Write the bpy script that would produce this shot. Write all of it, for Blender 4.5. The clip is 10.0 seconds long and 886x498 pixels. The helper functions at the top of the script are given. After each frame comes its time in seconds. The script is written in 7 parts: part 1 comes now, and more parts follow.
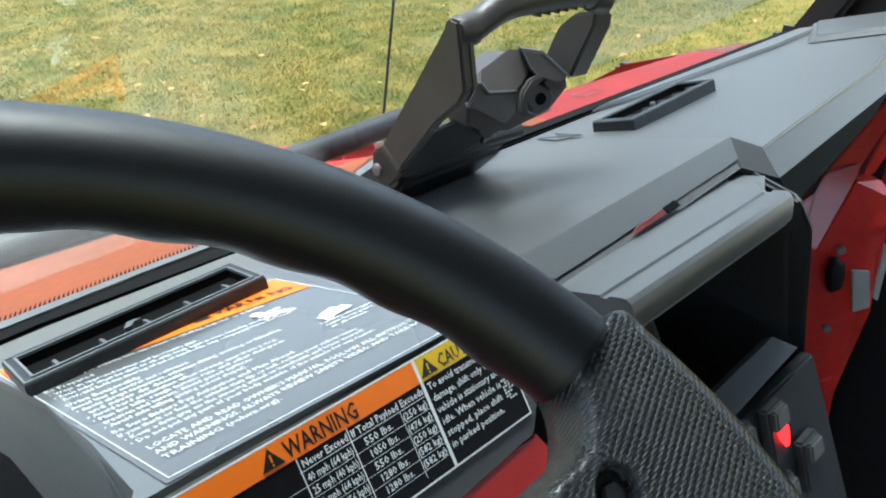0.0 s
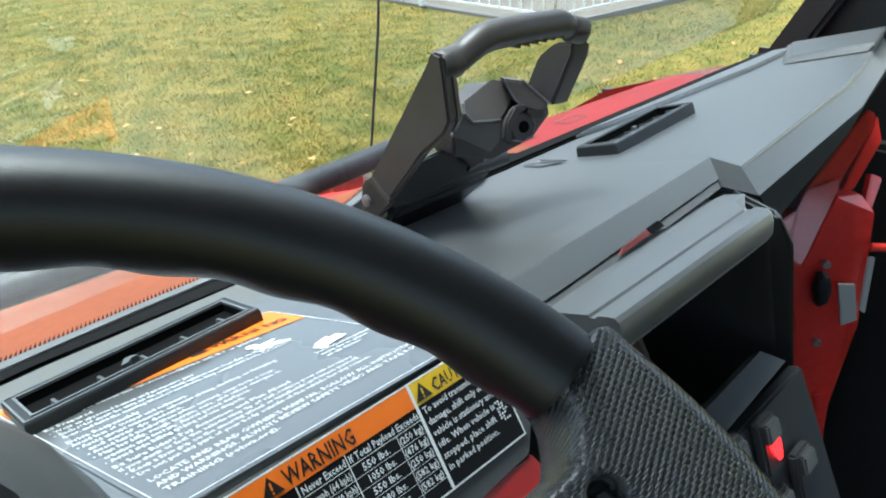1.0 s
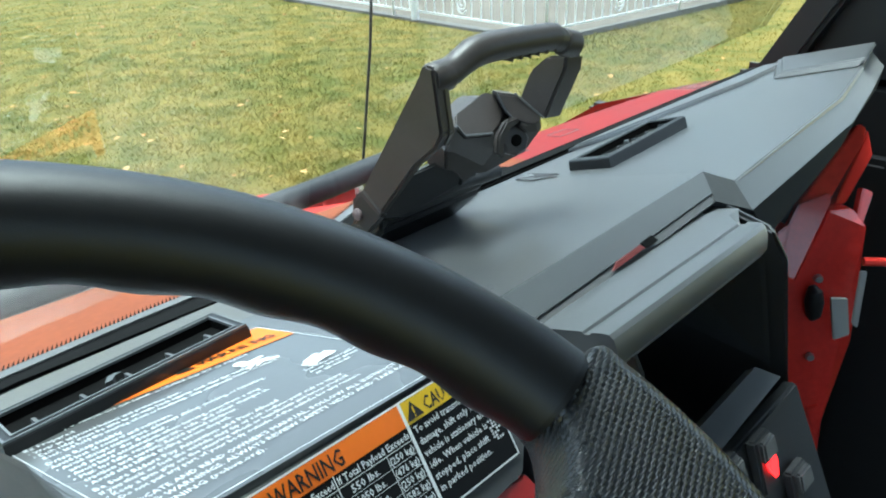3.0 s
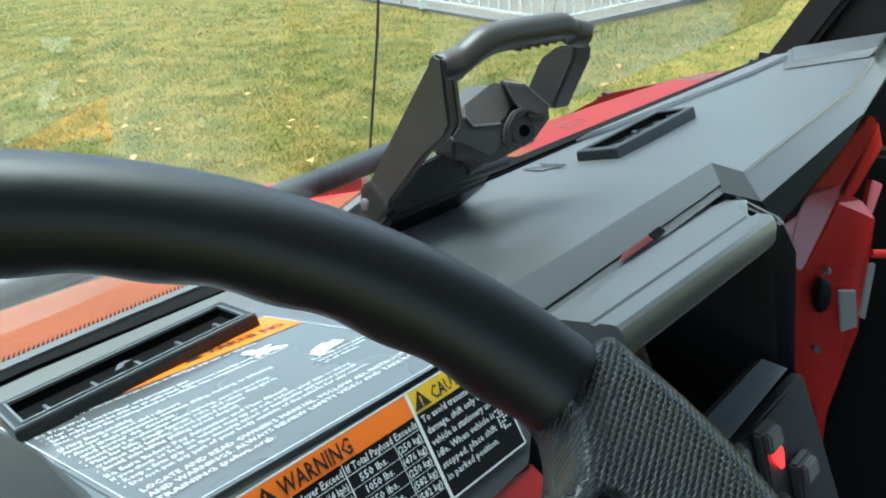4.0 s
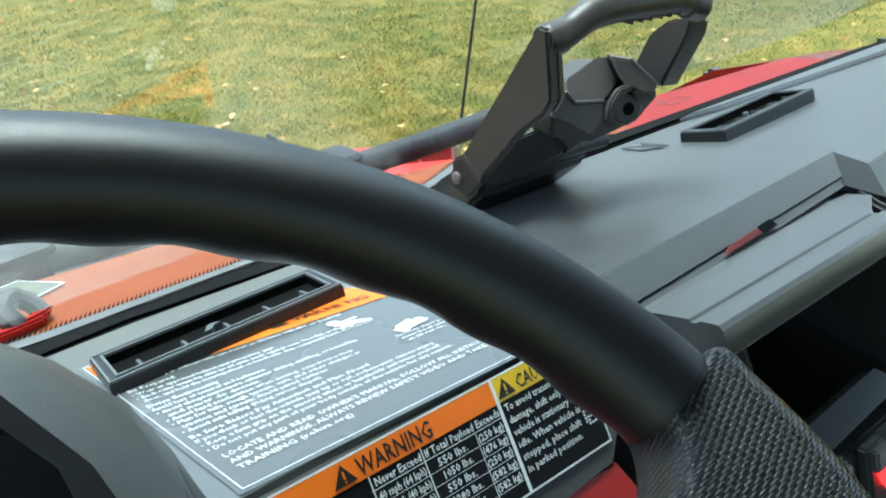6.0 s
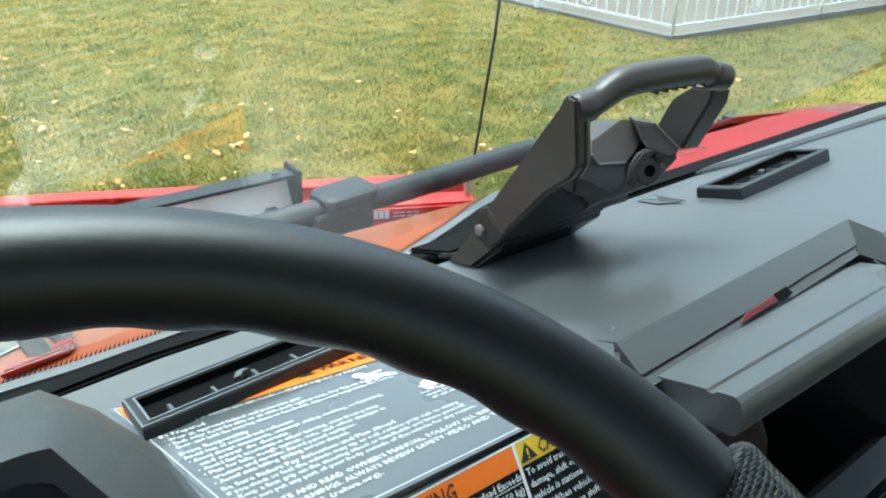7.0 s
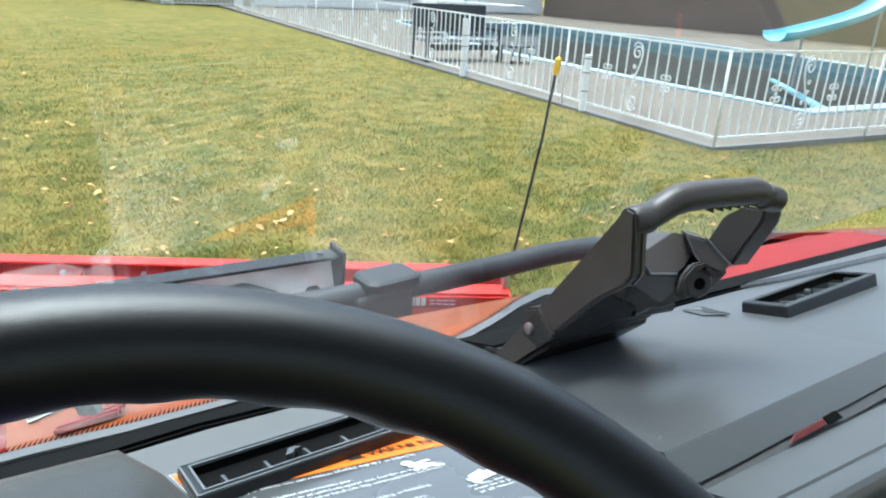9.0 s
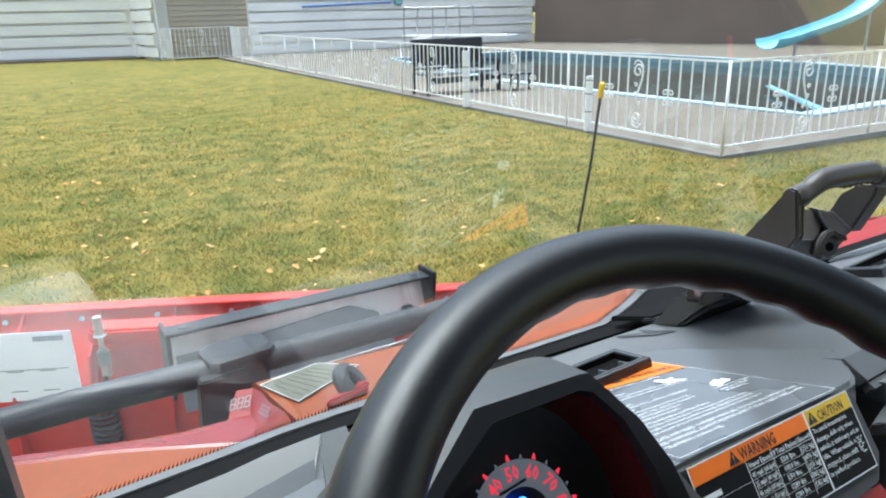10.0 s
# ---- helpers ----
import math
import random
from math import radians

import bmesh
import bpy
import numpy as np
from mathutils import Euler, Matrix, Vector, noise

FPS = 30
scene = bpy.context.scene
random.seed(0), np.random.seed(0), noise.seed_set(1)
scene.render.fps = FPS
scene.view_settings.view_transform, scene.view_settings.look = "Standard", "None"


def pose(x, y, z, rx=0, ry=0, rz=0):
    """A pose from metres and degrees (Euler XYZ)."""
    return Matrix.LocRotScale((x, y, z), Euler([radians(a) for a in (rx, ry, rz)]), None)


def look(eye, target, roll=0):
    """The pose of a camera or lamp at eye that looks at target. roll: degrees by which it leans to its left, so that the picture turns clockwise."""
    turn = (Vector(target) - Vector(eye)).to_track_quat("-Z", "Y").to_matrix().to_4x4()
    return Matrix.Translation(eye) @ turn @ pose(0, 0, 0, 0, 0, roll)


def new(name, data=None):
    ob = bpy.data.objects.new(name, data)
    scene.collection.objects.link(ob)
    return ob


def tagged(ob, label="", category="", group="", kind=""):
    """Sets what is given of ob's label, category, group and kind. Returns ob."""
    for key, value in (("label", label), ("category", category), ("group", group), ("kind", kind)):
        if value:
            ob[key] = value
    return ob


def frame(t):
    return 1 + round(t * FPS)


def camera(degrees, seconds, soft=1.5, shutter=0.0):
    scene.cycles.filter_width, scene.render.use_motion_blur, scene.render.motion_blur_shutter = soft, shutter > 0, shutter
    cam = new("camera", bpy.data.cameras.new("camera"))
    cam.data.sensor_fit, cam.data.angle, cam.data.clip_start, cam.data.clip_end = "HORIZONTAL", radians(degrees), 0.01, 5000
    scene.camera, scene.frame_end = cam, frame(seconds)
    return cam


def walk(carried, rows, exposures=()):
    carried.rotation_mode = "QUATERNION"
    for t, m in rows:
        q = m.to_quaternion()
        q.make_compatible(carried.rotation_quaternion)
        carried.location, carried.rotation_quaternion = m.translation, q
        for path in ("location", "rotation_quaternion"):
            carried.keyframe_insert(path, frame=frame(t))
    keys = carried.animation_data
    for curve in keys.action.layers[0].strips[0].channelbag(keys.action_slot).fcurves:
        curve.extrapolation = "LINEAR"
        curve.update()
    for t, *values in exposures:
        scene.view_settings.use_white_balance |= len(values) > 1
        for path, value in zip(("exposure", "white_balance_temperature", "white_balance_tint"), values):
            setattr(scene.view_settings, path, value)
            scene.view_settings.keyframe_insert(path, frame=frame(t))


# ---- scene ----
import itertools

# ---------------------------------------------------------------- camera
cam = camera(63.8, 10.0, soft=2.0)
PATH = [
    (0, (0.1794, 0.1625, 1.6412), (1.3402, 1.4445, 0.6368), -0.81),
    (0.5, (0.1770, 0.1579, 1.6425), (1.3375, 1.4579, 0.6610), -2.46),
    (1, (0.1746, 0.1561, 1.6442), (1.3812, 1.4495, 0.7108), -2.40),
    (1.5, (0.1773, 0.1563, 1.6422), (1.4154, 1.4364, 0.7321), -2.01),
    (2, (0.1781, 0.1576, 1.6420), (1.4334, 1.4279, 0.7416), -1.71),
    (2.5, (0.1789, 0.1598, 1.6422), (1.4216, 1.4433, 0.7431), -1.92),
    (4, (0.1776, 0.1605, 1.6430), (1.3909, 1.4523, 0.7161), -1.98),
    (4.5, (0.1787, 0.1657, 1.6434), (1.3229, 1.4866, 0.6707), -2.08),
    (5, (0.1792, 0.1698, 1.6429), (1.2637, 1.5211, 0.6441), -2.16),
    (5.5, (0.1800, 0.1716, 1.6437), (1.2152, 1.5603, 0.6437), -2.24),
    (5.7, (0.1832, 0.1726, 1.6414), (1.1959, 1.5763, 0.6394), -2.37),
    (6.8, (0.1779, 0.1737, 1.6536), (1.1893, 1.6118, 0.7003), -1.01),
    (7, (0.1735, 0.1782, 1.6628), (1.1894, 1.6255, 0.7282), 0.04),
    (7.5, (0.1739, 0.1783, 1.6663), (1.1959, 1.6383, 0.7585), 1.62),
    (8, (0.1760, 0.1895, 1.6610), (1.1433, 1.6895, 0.7586), 1.94),
    (8.5, (0.1734, 0.1953, 1.6591), (1.0581, 1.7485, 0.7620), 1.99),
    (8.8, (0.1706, 0.1870, 1.6580), (1.1060, 1.7580, 0.8475), 2.84),
    (9, (0.1530, 0.1753, 1.6724), (1.1465, 1.7591, 0.9622), 3.33),
    (9.2, (0.0848, 0.1452, 1.6705), (1.1270, 1.7257, 1.0255), 3.15),
    (9.5, (-0.0180, 0.1335, 1.6762), (1.0524, 1.7140, 1.0792), 2.09),
    (10, (-0.0654, 0.1309, 1.6921), (0.9250, 1.7504, 1.0625), -1.34),
]
EXPOSURES = [(0.0, 1.83, 5650, -4), (1.5, 1.82, 5500, -8), (5.5, 1.81, 5400, -13), (7.0, 1.82, 5450, -12), (8.0, 1.78, 5450, -7), (9.0, 1.74, 5500, -3), (10.0, 1.69, 5620, 0)]
walk(cam, [(t, look(eye, target, roll)) for t, eye, target, roll in PATH], EXPOSURES)

# ---------------------------------------------------------------- daylight
SUN_ELEVATION, SUN_AZIMUTH = radians(78), radians(4)
world = bpy.data.worlds.new("overcast_sky")
scene.world = world
world.use_nodes = True
wt = world.node_tree
sky = wt.nodes.new("ShaderNodeTexSky")
sky.sky_type = "NISHITA"
sky.sun_disc = False
sky.sun_elevation, sky.sun_rotation = SUN_ELEVATION, SUN_AZIMUTH
sky.air_density, sky.dust_density, sky.ozone_density = 0.55, 6.0, 0.5
wt.nodes["Background"].inputs["Strength"].default_value = 0.15
cloud = wt.nodes.new("ShaderNodeHueSaturation")
cloud.inputs["Saturation"].default_value = 0.65
wt.links.new(sky.outputs["Color"], cloud.inputs["Color"])
wt.links.new(cloud.outputs["Color"], wt.nodes["Background"].inputs["Color"])
sun_data = bpy.data.lights.new("sun", "SUN")
sun_data.energy, sun_data.angle, sun_data.color = 0.85, radians(25), (1.0, 0.97, 0.92)
sun = new("sun", sun_data)
sun.matrix_world = look((math.sin(SUN_AZIMUTH) * 20, math.cos(SUN_AZIMUTH) * 20, 20 * math.tan(SUN_ELEVATION)), (0, 0, 0))


# ---------------------------------------------------------------- materials
def material(name, color, rough=0.5, metal=0.0, grain=200.0, tone=0.12, stain=6.0, bump=0.1, bump_scale=None, coat=0.0, spec=0.5, per_piece=0.0, distance=0.001, wear=0.07, ior=1.5, coat_rough=0.08, sheen=0.0):
    """A procedural surface with variation at two scales and a fine relief. Scales are per metre."""
    m = bpy.data.materials.new(name)
    m.use_nodes = True
    nt = m.node_tree
    b = nt.nodes["Principled BSDF"]
    b.inputs["Metallic"].default_value = metal
    b.inputs["Coat Weight"].default_value = coat
    b.inputs["Coat Roughness"].default_value = coat_rough
    b.inputs["Specular IOR Level"].default_value = spec
    b.inputs["IOR"].default_value = ior
    b.inputs["Sheen Weight"].default_value, b.inputs["Sheen Roughness"].default_value = sheen, 0.45
    co = nt.nodes.new("ShaderNodeTexCoord")

    def noise_node(scale, detail=4.0):
        n = nt.nodes.new("ShaderNodeTexNoise")
        n.inputs["Scale"].default_value, n.inputs["Detail"].default_value = scale, detail
        nt.links.new(co.outputs["Object"], n.inputs["Vector"])
        return n

    big, fine = noise_node(stain), noise_node(grain, 6.0)
    add = nt.nodes.new("ShaderNodeMath")
    add.operation = "MULTIPLY_ADD"
    add.inputs[1].default_value = 0.6
    nt.links.new(big.outputs["Fac"], add.inputs[0])
    half = nt.nodes.new("ShaderNodeMath")
    half.operation = "MULTIPLY"
    half.inputs[1].default_value = 0.4
    nt.links.new(fine.outputs["Fac"], half.inputs[0])
    nt.links.new(half.outputs[0], add.inputs[2])
    ramp = nt.nodes.new("ShaderNodeValToRGB")
    ramp.color_ramp.elements[0].position, ramp.color_ramp.elements[1].position = 0.3, 0.7
    ramp.color_ramp.elements[0].color = (*[c * (1 - tone) for c in color], 1)
    ramp.color_ramp.elements[1].color = (*[min(1, c * (1 + tone)) for c in color], 1)
    nt.links.new(add.outputs[0], ramp.inputs["Fac"])
    last = ramp.outputs["Color"]
    if per_piece:
        info = nt.nodes.new("ShaderNodeObjectInfo")
        hsv = nt.nodes.new("ShaderNodeHueSaturation")
        rng = nt.nodes.new("ShaderNodeMapRange")
        rng.inputs["To Min"].default_value, rng.inputs["To Max"].default_value = 1 - per_piece, 1 + per_piece
        nt.links.new(info.outputs["Random"], rng.inputs["Value"])
        nt.links.new(rng.outputs[0], hsv.inputs["Value"])
        nt.links.new(last, hsv.inputs["Color"])
        last = hsv.outputs["Color"]
    nt.links.new(last, b.inputs["Base Color"])
    rr = nt.nodes.new("ShaderNodeMapRange")
    rr.inputs["To Min"].default_value, rr.inputs["To Max"].default_value = max(0.02, rough - wear), min(1, rough + wear)
    nt.links.new(big.outputs["Fac"], rr.inputs["Value"])
    nt.links.new(rr.outputs[0], b.inputs["Roughness"])
    if bump:
        bn = noise_node(bump_scale or grain * 4, 3.0)
        bp = nt.nodes.new("ShaderNodeBump")
        bp.inputs["Strength"].default_value, bp.inputs["Distance"].default_value = bump, distance
        nt.links.new(bn.outputs["Fac"], bp.inputs["Height"])
        nt.links.new(bp.outputs["Normal"], b.inputs["Normal"])
    return m


def glowing(name, color, strength):
    m = bpy.data.materials.new(name)
    m.use_nodes = True
    b = m.node_tree.nodes["Principled BSDF"]
    b.inputs["Base Color"].default_value = (*color, 1)
    b.inputs["Emission Color"].default_value = (*color, 1)
    b.inputs["Emission Strength"].default_value = strength
    return m


def glass_sheet(name, tint=(0.97, 0.985, 0.975), ior=1.5):
    """Clear sheet: transparent with a Fresnel gloss."""
    m = bpy.data.materials.new(name)
    m.use_nodes = True
    nt = m.node_tree
    nt.nodes.remove(nt.nodes["Principled BSDF"])
    out = nt.nodes["Material Output"]
    clear, gloss, mix, fres = (nt.nodes.new("ShaderNode" + k) for k in ("BsdfTransparent", "BsdfGlossy", "MixShader", "Fresnel"))
    clear.inputs["Color"].default_value = (*tint, 1)
    gloss.inputs["Roughness"].default_value = 0.015
    fres.inputs["IOR"].default_value = ior
    nt.links.new(fres.outputs[0], mix.inputs[0])
    nt.links.new(clear.outputs[0], mix.inputs[1])
    nt.links.new(gloss.outputs[0], mix.inputs[2])
    nt.links.new(mix.outputs[0], out.inputs["Surface"])
    return m


def clear_sheet(name):
    m = bpy.data.materials.new(name)
    m.use_nodes = True
    nt = m.node_tree
    nt.nodes.remove(nt.nodes["Principled BSDF"])
    clear = nt.nodes.new("ShaderNodeBsdfTransparent")
    nt.links.new(clear.outputs[0], nt.nodes["Material Output"].inputs["Surface"])
    return m


M_CLEAR = clear_sheet("clear_glass_body")
M_DASH = material("dash_plastic", (0.046, 0.048, 0.050), 0.29, grain=900, tone=0.10, stain=5, bump=0.09, bump_scale=2600, spec=1.0, ior=1.80, wear=0.04, sheen=0.30)
M_BAND = material("dash_edge_plastic", (0.050, 0.053, 0.056), 0.42, grain=900, tone=0.1, stain=5, bump=0.09, bump_scale=2600, spec=0.5, wear=0.04, sheen=0.38)
M_BOLSTER = material("sill_plastic", (0.062, 0.065, 0.068), 0.42, grain=900, tone=0.10, stain=7, bump=0.10, bump_scale=2600, spec=0.6, wear=0.05, coat=0.3, coat_rough=0.30, sheen=0.45)
M_HOODED = material("grained_binnacle_plastic", (0.052, 0.055, 0.058), 0.42, grain=1100, tone=0.12, stain=14, bump=0.35, bump_scale=1500, spec=0.4)
M_DASH_DARK = material("dark_textured_plastic", (0.062, 0.063, 0.066), 0.5, grain=900, tone=0.15, bump=0.15, bump_scale=2200)
M_BLACK = material("black_plastic", (0.017, 0.017, 0.018), 0.45, grain=500, tone=0.2, bump=0.08, bump_scale=1500)
M_VENT = material("vent_plastic", (0.008, 0.0085, 0.010), 0.36, grain=700, tone=0.15, bump=0.06, bump_scale=1800)
M_RUBBER = material("rubber_seal", (0.005, 0.005, 0.005), 0.8, grain=400, tone=0.2, bump=0.1, spec=0.06)
M_LIP = material("seal_lip_rubber", (0.085, 0.088, 0.092), 0.6, grain=400, tone=0.15, bump=0.08, spec=0.4)
M_GRIP = material("steering_grip", (0.0030, 0.0034, 0.0044), 0.36, grain=1500, tone=0.1, stain=20, bump=0.20, bump_scale=3000, distance=0.0006, spec=0.75, sheen=0.12)
# blue of the sky's glare is put into the sheen tint
M_GRIP.node_tree.nodes["Principled BSDF"].inputs["Sheen Tint"].default_value = (0.74, 0.80, 1.0, 1)
M_SPOKE = material("spoke_plastic", (0.028, 0.030, 0.034), 0.36, grain=900, tone=0.1, stain=25, bump=0.08, bump_scale=2500)
M_LATCH = material("latch_plastic", (0.052, 0.045, 0.043), 0.38, grain=700, tone=0.2, stain=30, bump=0.12, bump_scale=1600)
M_METAL = material("bright_metal", (0.50, 0.50, 0.50), 0.42, metal=0.8, grain=300, tone=0.2, stain=40, bump=0.06)
# near-white and barely metallic: the colour stands in for bright reflections
M_GALV = material("galvanised_face", (0.86, 0.87, 0.84), 0.17, metal=0.15, grain=60, tone=0.22, stain=14, bump=0.5, bump_scale=22, distance=0.004)
M_RED = material("red_paint", (0.20, 0.010, 0.008), 0.40, grain=120, tone=0.16, stain=4, bump=0.02, spec=0.18)
M_FENDER = material("glossy_fender_paint", (0.17, 0.010, 0.009), 0.22, grain=120, tone=0.14, stain=4, bump=0.02, spec=0.35, coat=0.1)
# red paint turned orange: the lawn's reflection is put into the colour
M_HOOD = material("hood_paint_lawn_tint", (0.185, 0.047, 0.014), 0.46, grain=140, tone=0.2, stain=5, bump=0.03, spec=0.15)
M_PLOW = material("plow_paint", (0.52, 0.034, 0.026), 0.45, grain=60, tone=0.16, stain=6, bump=0.05, bump_scale=120, spec=0.3)
M_TUBE = material("powder_coated_steel", (0.021, 0.023, 0.027), 0.50, grain=500, tone=0.15, stain=12, bump=0.1, bump_scale=900, spec=0.35)
M_LABEL = material("label_film", (0.064, 0.067, 0.070), 0.28, grain=300, tone=0.1, bump=0.02, spec=0.6, coat=1.0, coat_rough=0.16, sheen=0.32)
M_LOAD = material("black_label_film", (0.008, 0.008, 0.009), 0.45, grain=300, tone=0.1, bump=0.02, spec=0.12)
M_FRAME = material("glossy_red_paint", (0.88, 0.050, 0.038), 0.22, grain=120, tone=0.14, stain=4, bump=0.02, spec=0.8, coat=0.8)
M_INK = material("label_white_ink", (0.72, 0.74, 0.75), 0.35, grain=600, tone=0.08, bump=0.0)
M_ORANGE = material("label_orange", (0.80, 0.175, 0.008), 0.5, grain=300, tone=0.05, bump=0.0)
M_YELLOW = material("label_yellow", (0.72, 0.47, 0.01), 0.35, grain=300, tone=0.05, bump=0.0)
M_BADGE = material("badge_silver", (0.17, 0.13, 0.13), 0.35, grain=300, tone=0.1, bump=0.0)
M_DARKINK = material("label_dark_ink", (0.015, 0.013, 0.012), 0.4, bump=0.0)
M_GLASS = glass_sheet("windshield_glass", ior=1.98)
M_RED_LIGHT = glowing("switch_light", (1.0, 0.008, 0.012), 1.6)
M_BLUE_LIGHT = glowing("indicator_light", (0.03, 0.10, 1.0), 3.0)
M_DIAL = glowing("backlit_dial_face", (0.20, 0.20, 0.22), 0.14)
M_DIAL_RED = glowing("dial_numerals", (0.75, 0.03, 0.06), 0.35)
M_WHITE = material("white_paint", (0.88, 0.88, 0.87), 0.45, grain=60, tone=0.07, stain=2, bump=0.04)
M_SLAT = material("white_fence_boards", (0.93, 0.92, 0.88), 0.55, grain=25, tone=0.08, stain=0.8, bump=0.06, per_piece=0.05)
M_CONCRETE = material("concrete", (0.160, 0.138, 0.112), 0.9, spec=0.2, grain=40, tone=0.16, stain=0.8, bump=0.3, bump_scale=120, distance=0.004)
M_CURB = material("concrete_edge", (0.20, 0.192, 0.182), 0.9, spec=0.2, grain=40, tone=0.2, stain=1.5, bump=0.3, bump_scale=120, distance=0.004)
M_COPING = material("pool_coping", (0.36, 0.46, 0.50), 0.5, grain=30, tone=0.12, stain=2, bump=0.05)
M_LINER = material("pool_liner", (0.14, 0.25, 0.29), 0.4, grain=6, tone=0.3, stain=0.7, bump=0.05)
M_SLIDE = material("slide_fibreglass", (0.27, 0.56, 0.66), 0.35, grain=30, tone=0.08, stain=2, bump=0.02, coat=0.2)
M_BROWN = material("brown_stucco", (0.215, 0.168, 0.132), 0.85, grain=14, tone=0.16, stain=0.5, bump=0.25, bump_scale=40, distance=0.01)
M_BEIGE = material("beige_siding", (0.42, 0.37, 0.29), 0.6, grain=20, tone=0.06, stain=0.6, bump=0.05, per_piece=0.04)
M_PALE = material("pale_trim", (0.58, 0.57, 0.54), 0.6, grain=20, tone=0.06, stain=1, bump=0.03)
M_WINDOW = material("dark_window", (0.10, 0.13, 0.13), 0.08, tone=0.2, bump=0.0)
M_PATIO = material("dark_patio_metal", (0.025, 0.026, 0.028), 0.5, grain=60, tone=0.2, bump=0.05)
M_TIP = material("yellow_rubber", (0.75, 0.50, 0.01), 0.5, bump=0.05)
M_PAPER = material("white_label_sheet", (0.82, 0.85, 0.87), 0.5, grain=80, tone=0.05, bump=0.02)
M_GREYINK = material("grey_ink", (0.25, 0.29, 0.33), 0.5, bump=0.0)
M_OLIVE = material("olive_label", (0.075, 0.075, 0.05), 0.5, grain=300, tone=0.2, bump=0.05)
M_SEAT = material("seat_vinyl", (0.02, 0.02, 0.021), 0.55, grain=300, tone=0.15, bump=0.15, bump_scale=700)
M_BRICKBED = material("mulch", (0.13, 0.085, 0.07), 0.95, grain=20, tone=0.35, stain=2, bump=0.4, bump_scale=40, distance=0.02)


def woven_material(name, center, right, up):
    """Hard plastic with rows of short slanted dashes, laid out in the plane of the wheel."""
    m = material(name, (0.032, 0.034, 0.039), 0.27, spec=1.0, grain=900, tone=0.1, stain=25, bump=0.0)
    nt = m.node_tree
    b = nt.nodes["Principled BSDF"]
    co = nt.nodes.new("ShaderNodeTexCoord")

    def node(op, a, c=None, d=None):
        n = nt.nodes.new("ShaderNodeMath")
        n.operation = op
        for k, v in enumerate((a, c, d)):
            if v is None:
                continue
            if isinstance(v, (int, float)):
                n.inputs[k].default_value = v
            else:
                nt.links.new(v, n.inputs[k])
        return n.outputs[0]

    def along(axis):
        n = nt.nodes.new("ShaderNodeVectorMath")
        n.operation = "DOT_PRODUCT"
        nt.links.new(co.outputs["Object"], n.inputs[0])
        n.inputs[1].default_value = axis
        return n.outputs["Value"]

    turn = radians(-18)
    row_way = Vector(right) * math.cos(turn) + Vector(up) * math.sin(turn)
    cross_way = Vector(up) * math.cos(turn) - Vector(right) * math.sin(turn)
    u = node("SUBTRACT", along(row_way), row_way.dot(center))
    v = node("SUBTRACT", along(cross_way), cross_way.dot(center))

    def ridges(u_, v_):
        """Staggered cells that each hold one slanted ridge."""
        across = node("DIVIDE", v_, 0.00135)
        stagger = node("MULTIPLY", node("MODULO", node("FLOOR", across), 2.0), 0.5)
        dash = node("FRACT", node("ADD", node("ADD", node("DIVIDE", u_, 0.0026), stagger), 100.0))
        off = node("SUBTRACT", node("FRACT", node("ADD", across, 100.0)), 0.5)
        off = node("SUBTRACT", off, node("MULTIPLY_ADD", dash, 0.90, -0.45))
        hx = node("SUBTRACT", 1.0, node("POWER", node("ABSOLUTE", node("MULTIPLY_ADD", dash, 2.0, -1.0)), 4.0))
        hy = node("MAXIMUM", 0.0, node("SUBTRACT", 1.0, node("POWER", node("DIVIDE", node("ABSOLUTE", off), 0.30), 2.0)))
        return node("MULTIPLY", hx, hy)

    out_way = Vector(right).cross(Vector(up))
    wall = ridges(node("ADD", u, node("MULTIPLY", v, 1.4)), along(out_way))
    face = nt.nodes.new("ShaderNodeVectorMath")
    face.operation = "DOT_PRODUCT"
    geo = nt.nodes.new("ShaderNodeNewGeometry")
    nt.links.new(geo.outputs["True Normal"], face.inputs[0])
    face.inputs[1].default_value = out_way
    flat_share = node("MINIMUM", 1.0, node("MAXIMUM", 0.0, node("MULTIPLY_ADD", face.outputs["Value"], 8.0, -4.4)))
    height = node("ADD", node("MULTIPLY", ridges(u, v), flat_share), node("MULTIPLY", wall, node("SUBTRACT", 1.0, flat_share)))
    bp = nt.nodes.new("ShaderNodeBump")
    bp.inputs["Strength"].default_value, bp.inputs["Distance"].default_value = 1.0, 0.0005
    nt.links.new(height, bp.inputs["Height"])
    nt.links.new(bp.outputs["Normal"], b.inputs["Normal"])
    return m


